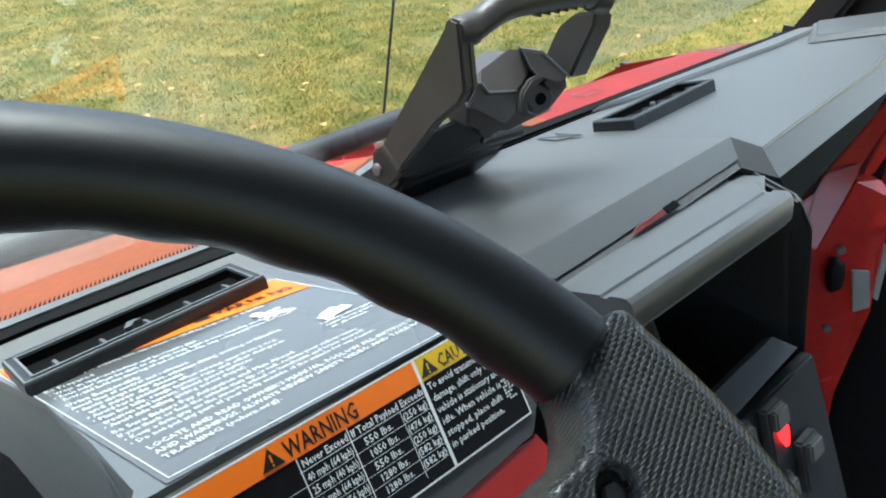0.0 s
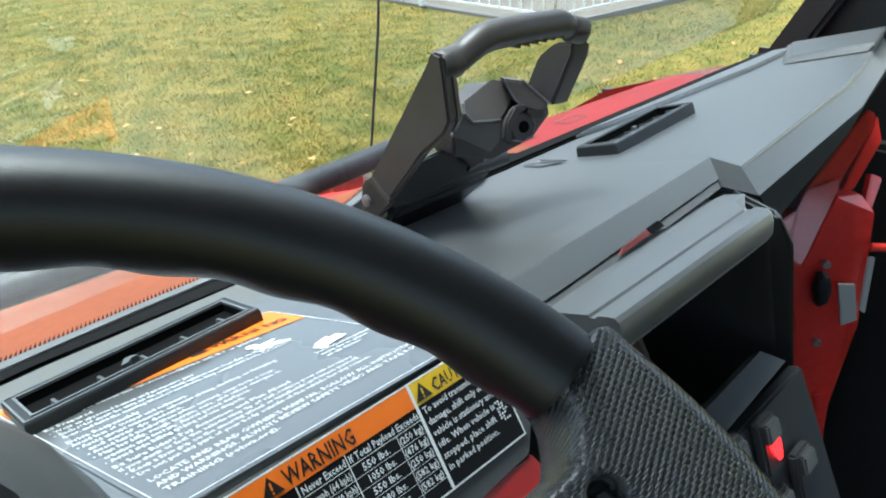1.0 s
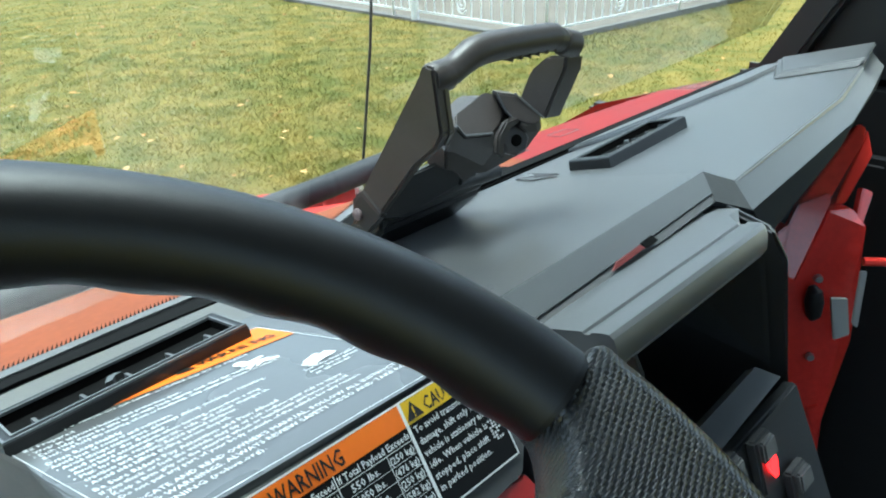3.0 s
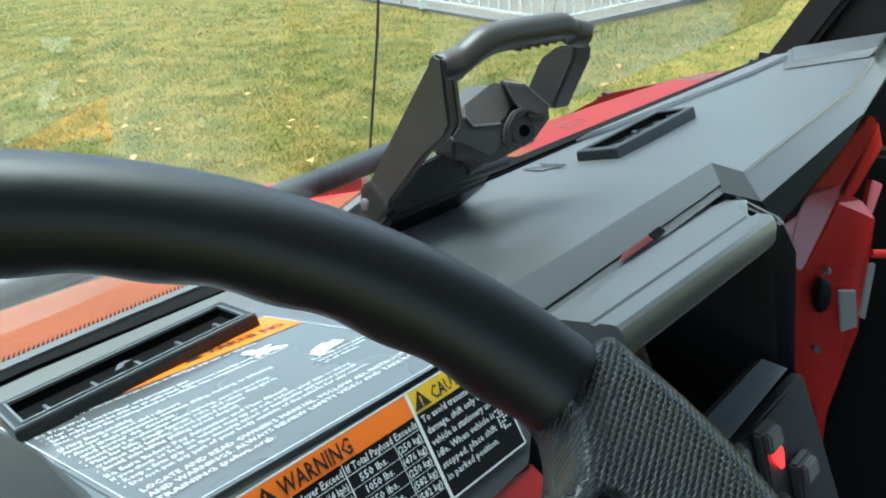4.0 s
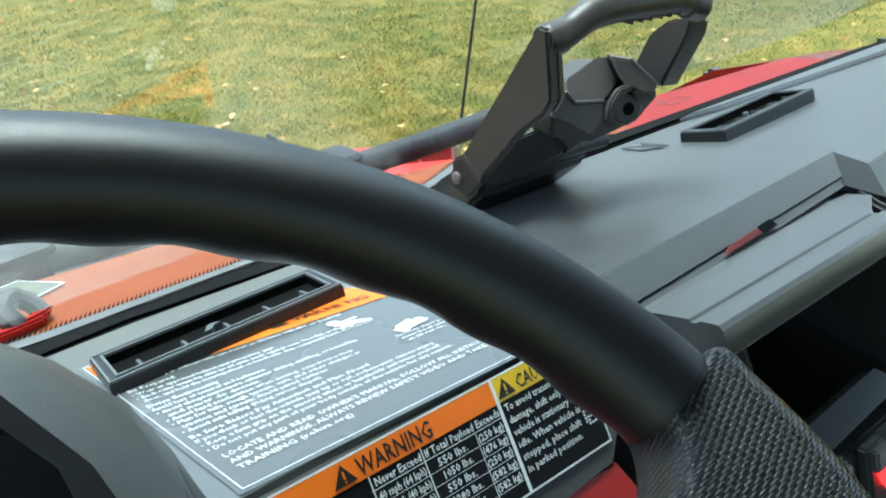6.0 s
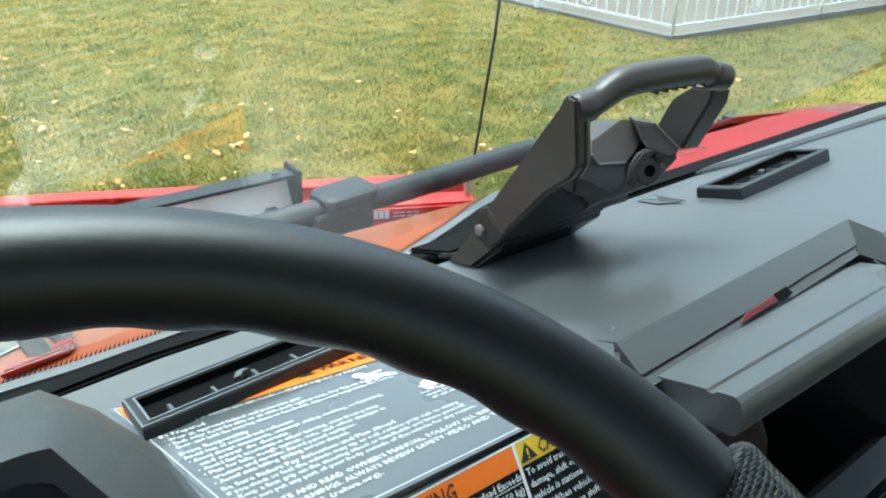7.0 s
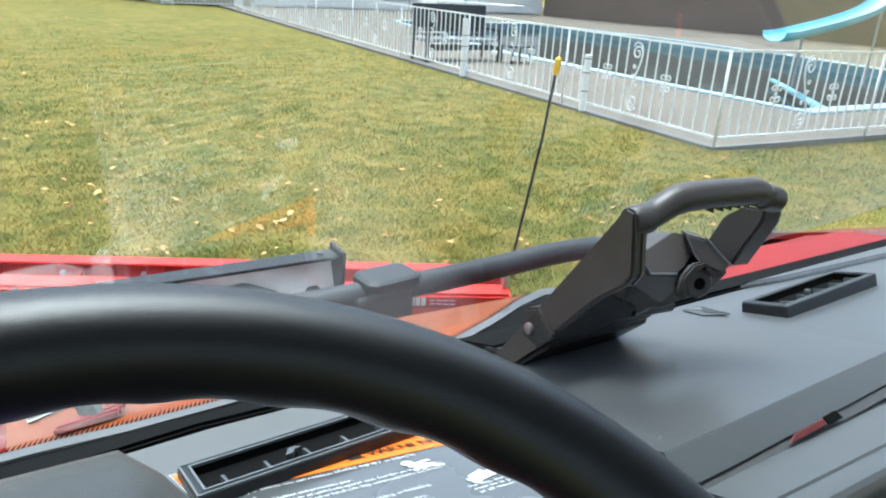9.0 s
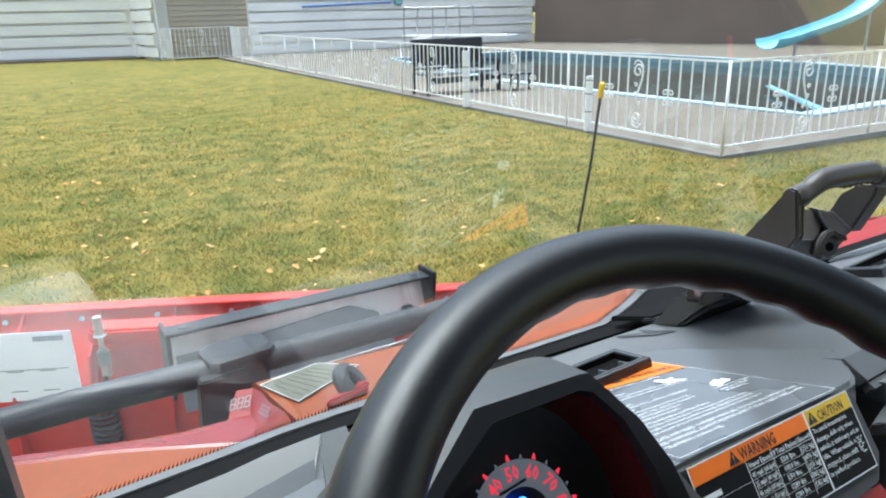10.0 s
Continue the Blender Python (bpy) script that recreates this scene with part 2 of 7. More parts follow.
def patchy(nt, last, patches):
    """Mixes broad and small patches of greener and drier growth over a colour."""
    co = nt.nodes.new("ShaderNodeTexCoord")
    for scale, share, lo, hi in ((14.0, 0.30, 0.38, 0.62), (0.55, 0.32, 0.42, 0.58), (3.2, 0.48, 0.38, 0.62)):
        n, pr, mix = nt.nodes.new("ShaderNodeTexNoise"), nt.nodes.new("ShaderNodeValToRGB"), nt.nodes.new("ShaderNodeMix")
        n.inputs["Scale"].default_value, n.inputs["Detail"].default_value = scale, 3.5
        nt.links.new(co.outputs["Object"], n.inputs["Vector"])
        pr.color_ramp.elements[0].position, pr.color_ramp.elements[1].position = lo, hi
        pr.color_ramp.elements[0].color, pr.color_ramp.elements[1].color = (*patches[0], 1), (*patches[1], 1)
        nt.links.new(n.outputs["Fac"], pr.inputs["Fac"])
        mix.data_type = "RGBA"
        mix.inputs["Factor"].default_value = share
        nt.links.new(last, mix.inputs["A"])
        nt.links.new(pr.outputs["Color"], mix.inputs["B"])
        last = mix.outputs["Result"]
    return last


def lawn_material(base, patches):
    m = bpy.data.materials.new("lawn")
    m.use_nodes = True
    nt = m.node_tree
    b = nt.nodes["Principled BSDF"]
    b.inputs["Roughness"].default_value = 0.9
    b.inputs["Specular IOR Level"].default_value = 0.15
    soil = nt.nodes.new("ShaderNodeRGB")
    soil.outputs[0].default_value = (*base, 1)
    nt.links.new(patchy(nt, soil.outputs[0], patches), b.inputs["Base Color"])
    fine, bp = nt.nodes.new("ShaderNodeTexNoise"), nt.nodes.new("ShaderNodeBump")
    fine.inputs["Scale"].default_value = 90.0
    bp.inputs["Strength"].default_value, bp.inputs["Distance"].default_value = 0.5, 0.006
    nt.links.new(fine.outputs["Fac"], bp.inputs["Height"])
    nt.links.new(bp.outputs["Normal"], b.inputs["Normal"])
    return m


def island_material(name, colors, rough=0.8, patches=None):
    """Each blade or leaf takes one of the colours by chance."""
    m = bpy.data.materials.new(name)
    m.use_nodes = True
    nt = m.node_tree
    b = nt.nodes["Principled BSDF"]
    b.inputs["Roughness"].default_value = rough
    b.inputs["Specular IOR Level"].default_value = 0.2
    geo = nt.nodes.new("ShaderNodeNewGeometry")
    r = nt.nodes.new("ShaderNodeValToRGB")
    while len(r.color_ramp.elements) < len(colors):
        r.color_ramp.elements.new(0.5)
    for i, c in enumerate(colors):
        r.color_ramp.elements[i].position = i / (len(colors) - 1)
        r.color_ramp.elements[i].color = (*c, 1)
    nt.links.new(geo.outputs["Random Per Island"], r.inputs["Fac"])
    last = r.outputs["Color"]
    if patches:
        last = patchy(nt, last, patches)
    nt.links.new(last, b.inputs["Base Color"])
    if patches:
        # thin blades let light through
        through_light, both = nt.nodes.new("ShaderNodeBsdfTranslucent"), nt.nodes.new("ShaderNodeMixShader")
        both.inputs[0].default_value = 0.5
        nt.links.new(last, through_light.inputs["Color"])
        nt.links.new(b.outputs[0], both.inputs[1])
        nt.links.new(through_light.outputs[0], both.inputs[2])
        nt.links.new(both.outputs[0], nt.nodes["Material Output"].inputs["Surface"])
    return m


PATCHES = ((0.078, 0.104, 0.014), (0.290, 0.214, 0.052))
# ground repeats the blade patches darkened, painting in shade between the blades
M_LAWN = lawn_material((0.150, 0.132, 0.042), [[c * 0.82 for c in p] for p in PATCHES])
M_BLADE = island_material("grass_blades", ((0.122, 0.132, 0.024), (0.160, 0.150, 0.034), (0.205, 0.173, 0.050), (0.330, 0.270, 0.110)), patches=PATCHES)
M_LEAF = island_material("dead_leaves", ((0.42, 0.21, 0.06), (0.55, 0.36, 0.14), (0.30, 0.10, 0.035), (0.60, 0.42, 0.20)))


# ---------------------------------------------------------------- building helpers
def link_mesh(name, bm, mat, smooth=True, angle=32):
    bmesh.ops.recalc_face_normals(bm, faces=bm.faces)
    me = bpy.data.meshes.new(name)
    bm.to_mesh(me)
    bm.free()
    for mm in mat if isinstance(mat, (list, tuple)) else [mat]:
        me.materials.append(mm)
    if smooth:
        me.polygons.foreach_set("use_smooth", [True] * len(me.polygons))
        me.set_sharp_from_angle(angle=radians(angle))
    return new(name, me)


def part(name, bm, mat, parent, label="", smooth=True, angle=32):
    """One mesh, in world coordinates, under a thing or a part."""
    ob = link_mesh(name, bm, mat, smooth, angle)
    ob.parent = parent
    ob.matrix_parent_inverse = base_of(parent).inverted()
    return tagged(ob, label)


def base_of(ob):
    return ob.matrix_basis if ob.parent is None else Matrix.Identity(4)


def thing(name, at, label, category, group="", kind=""):
    ob = new(name)
    ob.empty_display_size = 0.05
    ob.matrix_basis = Matrix.Translation(at)
    return tagged(ob, label, category, group, kind)


def solid(name, bm, mat, label="", category="", group="", kind="", smooth=True, angle=32):
    return tagged(link_mesh(name, bm, mat, smooth, angle), label, category, group, kind)


def bevel(bm, width, segments=2):
    edges = [e for e in bm.edges if len(e.link_faces) == 2 and e.calc_face_angle(0) > 0.4]
    bmesh.ops.bevel(bm, geom=edges, offset=width, offset_type="OFFSET", segments=segments, affect="EDGES", clamp_overlap=True)
    return bm


def box(center, size, m=None, round_by=0.0, bm=None, segments=2):
    b = bmesh.new()
    bmesh.ops.create_cube(b, size=1.0)
    bmesh.ops.scale(b, vec=size, verts=b.verts)
    if round_by:
        bevel(b, round_by, segments)
    mat4 = Matrix.Translation(center) @ (m.to_4x4() if m is not None else Matrix.Identity(4))
    bmesh.ops.transform(b, matrix=mat4, verts=b.verts)
    return join(bm, b)


def join(target, source):
    if target is None:
        return source
    tmp = bpy.data.meshes.new("tmp")
    source.to_mesh(tmp)
    source.free()
    target.from_mesh(tmp)
    bpy.data.meshes.remove(tmp)
    return target


def prism(points, by, round_by=0.0, bm=None, segments=2):
    """A polygon of world points, extruded by a vector."""
    b = bmesh.new()
    low = [b.verts.new(p) for p in points]
    top = [b.verts.new(Vector(p) + Vector(by)) for p in points]
    b.faces.new(low[::-1])
    b.faces.new(top)
    for i in range(len(low)):
        j = (i + 1) % len(low)
        b.faces.new((low[i], low[j], top[j], top[i]))
    bmesh.ops.recalc_face_normals(b, faces=b.faces)
    if round_by:
        bevel(b, round_by, segments)
    return join(bm, b)


def smooth_path(points, steps=6):
    """Catmull-Rom through the points."""
    p = [Vector(q) for q in points]
    p = [p[0] * 2 - p[1]] + p + [p[-1] * 2 - p[-2]]
    out = []
    for i in range(1, len(p) - 2):
        for s in range(steps):
            t = s / steps
            a, b, c, d = p[i - 1], p[i], p[i + 1], p[i + 2]
            out.append(0.5 * (2 * b + (c - a) * t + (2 * a - 5 * b + 4 * c - d) * t * t + (3 * b - a - 3 * c + d) * t**3))
    return out + [p[-2]]


def tube(points, radius, sides=14, bm=None, closed=False, flat=1.0):
    """A round bar along points; radius is a number or one for each point."""
    p = [Vector(q) for q in points]
    n = len(p)
    radii = radius if isinstance(radius, (list, tuple)) else [radius] * n
    b = bmesh.new()
    rings, up = [], None
    for i in range(n):
        a, c = (p[i - 1], p[(i + 1) % n]) if closed else (p[max(i - 1, 0)], p[min(i + 1, n - 1)])
        d = (c - a).normalized()
        if up is None:
            up = d.orthogonal().normalized()
        up = (up - d * up.dot(d)).normalized()
        side = d.cross(up)
        rings.append([b.verts.new(p[i] + radii[i] * (math.cos(2 * math.pi * k / sides) * up + flat * math.sin(2 * math.pi * k / sides) * side)) for k in range(sides)])
    for i in range(n if closed else n - 1):
        r, q = rings[i], rings[(i + 1) % n]
        for k in range(sides):
            b.faces.new((r[k], r[(k + 1) % sides], q[(k + 1) % sides], q[k]))
    if not closed:
        b.faces.new(rings[0][::-1])
        b.faces.new(rings[-1])
    return join(bm, b)


def grid_solid(rows_, thickness_vec=None, bm=None):
    """A skin over a grid of points; with a vector, a closed slab."""
    b = bmesh.new()
    top = [[b.verts.new(p) for p in r] for r in rows_]
    nr, nc = len(top), len(top[0])
    for i in range(nr - 1):
        for j in range(nc - 1):
            b.faces.new((top[i][j], top[i][j + 1], top[i + 1][j + 1], top[i + 1][j]))
    if thickness_vec is not None:
        tv = Vector(thickness_vec)
        low = [[b.verts.new(Vector(p) + tv) for p in r] for r in rows_]
        for i in range(nr - 1):
            for j in range(nc - 1):
                b.faces.new((low[i][j], low[i + 1][j], low[i + 1][j + 1], low[i][j + 1]))
        ring = [(0, j) for j in range(nc)] + [(i, nc - 1) for i in range(1, nr)] + [(nr - 1, j) for j in range(nc - 2, -1, -1)] + [(i, 0) for i in range(nr - 2, 0, -1)]
        for (i, j), (k, l) in zip(ring, ring[1:] + ring[:1]):
            b.faces.new((top[i][j], low[i][j], low[k][l], top[k][l]))
    return join(bm, b)


def lettering(rows_, place, bm=None, bold=0.014):
    """Rows of (text, x, y, size[, align[, width]]) in the built-in font, laid on the plane of place (x right, y up)."""
    out = bm or bmesh.new()
    for text, x, y, size, *rest in rows_:
        cu = bpy.data.curves.new("text", "FONT")
        cu.body, cu.size, cu.resolution_u, cu.offset = text, size, 1, size * bold
        cu.align_x = rest[0] if rest else "LEFT"
        ob = bpy.data.objects.new("text", cu)
        scene.collection.objects.link(ob)
        me = bpy.data.meshes.new_from_object(ob.evaluated_get(bpy.context.evaluated_depsgraph_get()))
        bpy.data.objects.remove(ob)
        wide = 1.0
        if len(rest) > 1 and len(me.vertices):
            xs = [v.co.x for v in me.vertices]
            wide = rest[1] / max(1e-6, max(xs) - min(xs))
        me.transform(Matrix.Translation((x, y, 0)) @ Matrix.Diagonal((wide, 1, 1, 1)))
        for v in me.vertices:
            v.co = laid(place, v.co)
        out.from_mesh(me)
        bpy.data.meshes.remove(me)
    return out


def laid(place, v):
    return place(v) if callable(place) else place @ v


def flat_rects(rects, place, bm=None, lift=0.0):
    """Flat printed bars (x0, y0, x1, y1) on the plane of place."""
    b = bm or bmesh.new()
    for x0, y0, x1, y1 in rects:
        b.faces.new([b.verts.new(laid(place, Vector((x, y, lift)))) for x, y in ((x0, y0), (x1, y0), (x1, y1), (x0, y1))])
    return b


def flat_poly(points, place, bm=None, lift=0.0):
    b = bm or bmesh.new()
    b.faces.new([b.verts.new(laid(place, Vector((x, y, lift)))) for x, y in points])
    return b


def border(x0, y0, x1, y1, w):
    return [(x0, y0, x1, y0 + w), (x0, y1 - w, x1, y1), (x0, y0 + w, x0 + w, y1 - w), (x1 - w, y0 + w, x1, y1 - w)]


def frame_on(origin, right, up):
    """The plane of a printed surface: x to the right, y up the surface, z out of it."""
    r, u = Vector(right).normalized(), Vector(up).normalized()
    n = r.cross(u)
    m = Matrix((r, u, n)).transposed().to_4x4()
    m.translation = origin
    return m


# ================================================================ the vehicle
def dash_z(y, lift=0.0):
    return 1.445 - 0.31 * (y - 0.385) + lift


def dash_point(x, y, lift=0.0):
    return Vector((x, y, dash_z(y, lift)))


DASH_N = Vector((0, 0.296, 0.955))
DASH_V = Vector((0, 0.955, -0.296))
vehicle = thing("utility_vehicle", (0.6, 0.3, 0.0), "red side-by-side utility vehicle with black dash, parked on a lawn", "vehicle")


def dash_panel(outline, thick, lift=0.0, round_by=0.003):
    return prism([dash_point(x, y, lift) for x, y in outline], -DASH_N * thick, round_by)


# ---- dashboard: the large sloping top with its lip and right end
DASH_OUTLINE = [(-0.34, 0.40), (0.20, 0.40), (0.41, 0.40), (0.420, 0.371), (0.466, 0.373), (0.564, 0.379), (0.674, 0.385),
                (0.692, 0.600), (0.43, 0.600), (0.24, 0.600), (0.10, 0.582), (0.0, 0.556), (-0.34, 0.47)]
dashboard = part("dashboard", dash_panel(DASH_OUTLINE, 0.010, round_by=0.0025), M_DASH, vehicle, "dark grey moulded plastic dashboard top")
# matte, slightly darker copy of the edge plastic; its colour stands in for shade
M_MATTE_SHADE = material("matte_shade_plastic", (0.045, 0.047, 0.049), 0.8, grain=700, tone=0.12, bump=0.1, spec=0.12)
part("passenger_top", grid_solid([[(0.6756, 0.3626, 1.4424), (0.952, 0.384, 1.4448), dash_point(1.165, 0.430), dash_point(1.34, 0.47)], [dash_point(0.680, 0.45, -0.0035), dash_point(0.955, 0.46), dash_point(1.17, 0.50), dash_point(1.35, 0.53)], [dash_point(0.690, 0.600, -0.0004), dash_point(0.97, 0.606), dash_point(1.20, 0.616), dash_point(1.36, 0.62)]], -DASH_N * 0.010), M_DASH, dashboard, angle=60)
# chamfered band along the rear edge, with a notch, and the darker face below it
EDGE = [(0.420, 0.371), (0.466, 0.373), (0.564, 0.379), (0.674, 0.385), (0.642, 0.349), (0.952, 0.384), (1.165, 0.430), (1.34, 0.47)]
BAND = [(0.418, 0.348, 1.4375), (0.452, 0.350, 1.4370), (0.545, 0.3555, 1.4370), (0.642, 0.3610, 1.4378), (0.655, 0.3390, 1.4330), (0.935, 0.364, 1.4270), (1.150, 0.408, 1.4120), (1.33, 0.448, 1.400)]
edge_points = [dash_point(x, y + 0.0032, 0.0005) for x, y in EDGE]
edge_points[4] = Vector((0.6756, 0.3640, 1.4429))
band_points = [Vector(p) for p in BAND]
groove_top = [e.lerp(b_, 0.74) for e, b_ in zip(edge_points, band_points)]
part("edge_band", grid_solid([edge_points[:4], groove_top[:4]], (0, 0.006, -0.008)), M_BAND, dashboard, "grey chamfered edge of the dash", angle=15)
part("edge_groove", grid_solid([[p + Vector((0.002, 0.0022, -0.0012)) for p in groove_top[:4]], [p + Vector((0.001, 0.0012, -0.0010)) for p in band_points[:4]]], (0, 0.005, -0.006)), M_DASH_DARK, dashboard, "dark groove under the chamfered edge", angle=15)
# the notch facet takes the shade copy, so that it stays dark
for lo, hi, m_ in ((3, 5, M_MATTE_SHADE), (4, 8, M_BAND)):
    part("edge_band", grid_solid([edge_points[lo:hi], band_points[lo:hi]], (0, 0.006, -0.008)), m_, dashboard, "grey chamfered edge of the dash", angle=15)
part("edge_underside", grid_solid([band_points[:4], [p + Vector((0.004, 0.008, -0.012)) for p in band_points[:4]], [p + Vector((0.004, 0.05, -0.014)) for p in band_points[:4]]], (0, 0.004, -0.003)), M_DASH_DARK, dashboard, angle=15)
FASCIA = [Vector(p) for p in ((0.680, 0.333, 1.406), (0.905, 0.362, 1.409), (1.10, 0.405, 1.388), (1.33, 0.45, 1.37))]
part("rear_fascia", grid_solid([band_points[4:], FASCIA, [p + Vector((0.0, 0.09, -0.03)) for p in FASCIA]], (0, 0.010, -0.004)), M_MATTE_SHADE, dashboard, angle=15)
part("notch_shadow", prism([(0.628, 0.362, 1.434), (0.655, 0.366, 1.433), (0.665, 0.340, 1.428), (0.640, 0.335, 1.428)], (0, 0.004, -0.012)), M_BLACK, dashboard)
# raised end block at the passenger's corner
part("end_block", prism([dash_point(1.165, 0.537, -0.001), dash_point(1.163, 0.432, -0.001), dash_point(1.34, 0.472, -0.001), dash_point(1.36, 0.612, -0.001)], (0.012, -0.004, 0.012), 0.004), M_DASH_DARK, dashboard)
# raised black strip stands in for the dark gutter hidden behind the dash edge
part("passenger_seal", prism([dash_point(x, y, 0.0035) for x, y in ((0.61, 0.6035), (0.97, 0.6085), (1.20, 0.6185), (1.345, 0.6225), (1.345, 0.6445), (1.20, 0.6405), (0.97, 0.6305), (0.61, 0.6255))], (0, 0, -0.014), 0.003), M_RUBBER, dashboard, "black strip in place of the dark gutter")
part("front_ridge", prism([dash_point(0.80, 0.6025, -0.001), dash_point(0.86, 0.592, -0.001), dash_point(1.165, 0.572, -0.001), dash_point(1.33, 0.580, -0.001), dash_point(1.33, 0.614, -0.001), dash_point(1.10, 0.609, -0.001)], (0, 0.003, 0.006), 0.002), M_DASH, dashboard)
# body under the top: closes the space down to the floor
part("lower_body", grid_solid([[(-0.34, 0.46, 1.39), (0.20, 0.42, 1.40), (0.205, 0.345, 1.42), (0.385, 0.345, 1.42), (0.43, 0.42, 1.40)],
                               [(-0.34, 0.44, 0.9), (0.20, 0.40, 0.9), (0.205, 0.33, 0.9), (0.385, 0.33, 0.9), (0.43, 0.42, 0.9)]], (0, 0.08, 0)), M_BLACK, dashboard, smooth=False)
part("back_wall", grid_solid([[(0.43, 0.47, 1.41), (1.36, 0.50, 1.38)], [(0.43, 0.47, 0.6), (1.36, 0.50, 0.6)]], (0, 0.02, 0)), M_BLACK, dashboard, smooth=False)


def dash_pocket(corners):
    """A thumb hollow drawn flat: a low dark patch, black for its shade, dash grey for its lit side."""
    a, b_, c, d = (dash_point(x, y, 0.0006) for x, y in corners)
    mid = (a + b_ + c + d) / 4
    pocket = part("pocket", prism([a, b_, c, d], DASH_N * 0.0008, 0.0003), M_DASH_DARK, dashboard, "thumb hollow drawn flat with painted shade")
    # lit side and shade of the hollow are painted as two flat patches
    part("pocket_flank", prism([p + DASH_N * 0.0009 for p in (a.lerp(mid, 0.15), b_.lerp(mid, 0.25), mid)], DASH_N * 0.0006), M_DASH, pocket, smooth=False)
    part("pocket_floor", prism([p + DASH_N * 0.0009 for p in (b_.lerp(mid, 0.3), c.lerp(mid, 0.1), mid.lerp(d, 0.35), mid)], DASH_N * 0.0004), M_BLACK, pocket, smooth=False)


dash_pocket(((0.686, 0.583), (0.7095, 0.583), (0.697, 0.538), (0.678, 0.553)))
dash_pocket(((0.415, 0.590), (0.444, 0.594), (0.452, 0.548), (0.432, 0.560)))


M_PALE_EDGE = material("worn_edge", (0.13, 0.137, 0.145), 0.32, grain=900, tone=0.25, bump=0.0)
M_SLOT = material("dull_red_plastic", (0.10, 0.014, 0.012), 0.5, grain=400, tone=0.25, bump=0.05)
M_WELL = material("dark_red_plastic", (0.050, 0.004, 0.005), 0.22, grain=300, tone=0.2, bump=0.03)


# ---- raised pad that carries the warning label
def pad_z(y, lift=0.0):
    return 1.433 - 0.195 * (y - 0.445) + lift


PAD_N = Vector((0, 0.1914, 0.9815))
PAD_V = Vector((0, 0.9815, -0.1914))


def pad_point(x, y, lift=0.0):
    return Vector((x, y, pad_z(y, lift)))


part("label_pad", prism([pad_point(x, y) for x, y in ((0.196, 0.3485), (0.388, 0.3485), (0.402, 0.356), (0.440, 0.388), (0.436, 0.400), (0.372, 0.488), (0.355, 0.498), (0.192, 0.510))], -PAD_N * 0.022, 0.003), M_DASH, dashboard, "grey raised pad")


# ---- vents
def vent(cx, cy, w, d, h, turn, point, up):
    """A rectangular outlet: bevelled frame, well, cross ribs and a small thumb tab."""
    right = Matrix.Rotation(turn, 3, "Z") @ Vector((1, 0, 0))
    up = (Matrix.Rotation(turn, 3, "Z") @ up)
    m = frame_on(point(cx, cy), right, up)
    at = lambda x, y, z: m @ Vector((x, y, z))
    b = bmesh.new()
    rings = []
    for (rw, rd, z) in ((w, d, -0.006), (w - 0.001, d - 0.001, h - 0.0015), (w - 0.003, d - 0.003, h), (w - 0.011, d - 0.0100, h), (w - 0.012, d - 0.0105, h - 0.0005), (w - 0.012, d - 0.0110, 0.0020)):
        rings.append([b.verts.new(at(sx * rw / 2, sy * rd / 2, z)) for sx, sy in ((-1, -1), (1, -1), (1, 1), (-1, 1))])
    for r, q in zip(rings, rings[1:]):
        for k in range(4):
            b.faces.new((r[k], r[(k + 1) % 4], q[(k + 1) % 4], q[k]))
    b.faces.new(rings[-1])
    ob = part("vent", b, [M_VENT, M_RUBBER], dashboard, "black plastic air vent with cross ribs", angle=20)
    # the well is shallow; black walls and floor paint in the shade of depth
    for p in ob.data.polygons[-5:]:
        p.material_index = 1
    x0, y0 = w / 2 - 0.0062, d / 2 - 0.0056
    # paler strips along the inner and outer edges of the rim
    for k, (a0, b0, a1, b1) in enumerate(border(-x0 - 0.0012, -y0 - 0.0012, x0 + 0.0012, y0 + 0.0012, 0.0012)):
        part("rim_edge", prism([at(a0, b0, h - 0.001), at(a1, b0, h - 0.001), at(a1, b1, h - 0.001), at(a0, b1, h - 0.001)], m.to_3x3() @ Vector((0, 0, 0.0016))), M_PALE_EDGE, ob, smooth=False)
    for k, (a0, b0, a1, b1) in enumerate(border(-w / 2 + 0.0010, -d / 2 + 0.0010, w / 2 - 0.0010, d / 2 - 0.0010, 0.0010)):
        part("rim_edge", prism([at(a0, b0, h - 0.001), at(a1, b0, h - 0.001), at(a1, b1, h - 0.001), at(a0, b1, h - 0.001)], m.to_3x3() @ Vector((0, 0, 0.0014))), M_PALE_EDGE, ob, smooth=False)
    for k in range(5):
        x = -w / 2 + w * (k + 0.8) / 5.6
        part("rib", prism([at(x - 0.0008, -y0 + 0.001, 0.0022), at(x + 0.0008, -y0 + 0.001, 0.0022), at(x + 0.0008, -y0 + 0.001, h - 0.001), at(x - 0.0008, -y0 + 0.001, h - 0.001)], m.to_3x3() @ Vector((0, y0 * 0.85, -0.001))), M_RIB, ob, smooth=False)
    tab = [(-0.006, -0.006), (0.000, 0.004), (0.006, 0.004), (0.010, 0.000), (0.004, 0.000), (0.000, -0.006)]
    part("tab", prism([at(x * 0.65 - 0.007, y * 0.65 + 0.001, h - 0.0045) for x, y in tab], m.to_3x3() @ Vector((0, 0, 0.003))), M_RIB, ob, smooth=False)
    return ob


M_RIB = material("rib_plastic", (0.085, 0.09, 0.095), 0.4, grain=700, tone=0.15, bump=0.0)
vent(0.2645, 0.4825, 0.124, 0.0385, 0.0078, radians(3), pad_point, PAD_V)
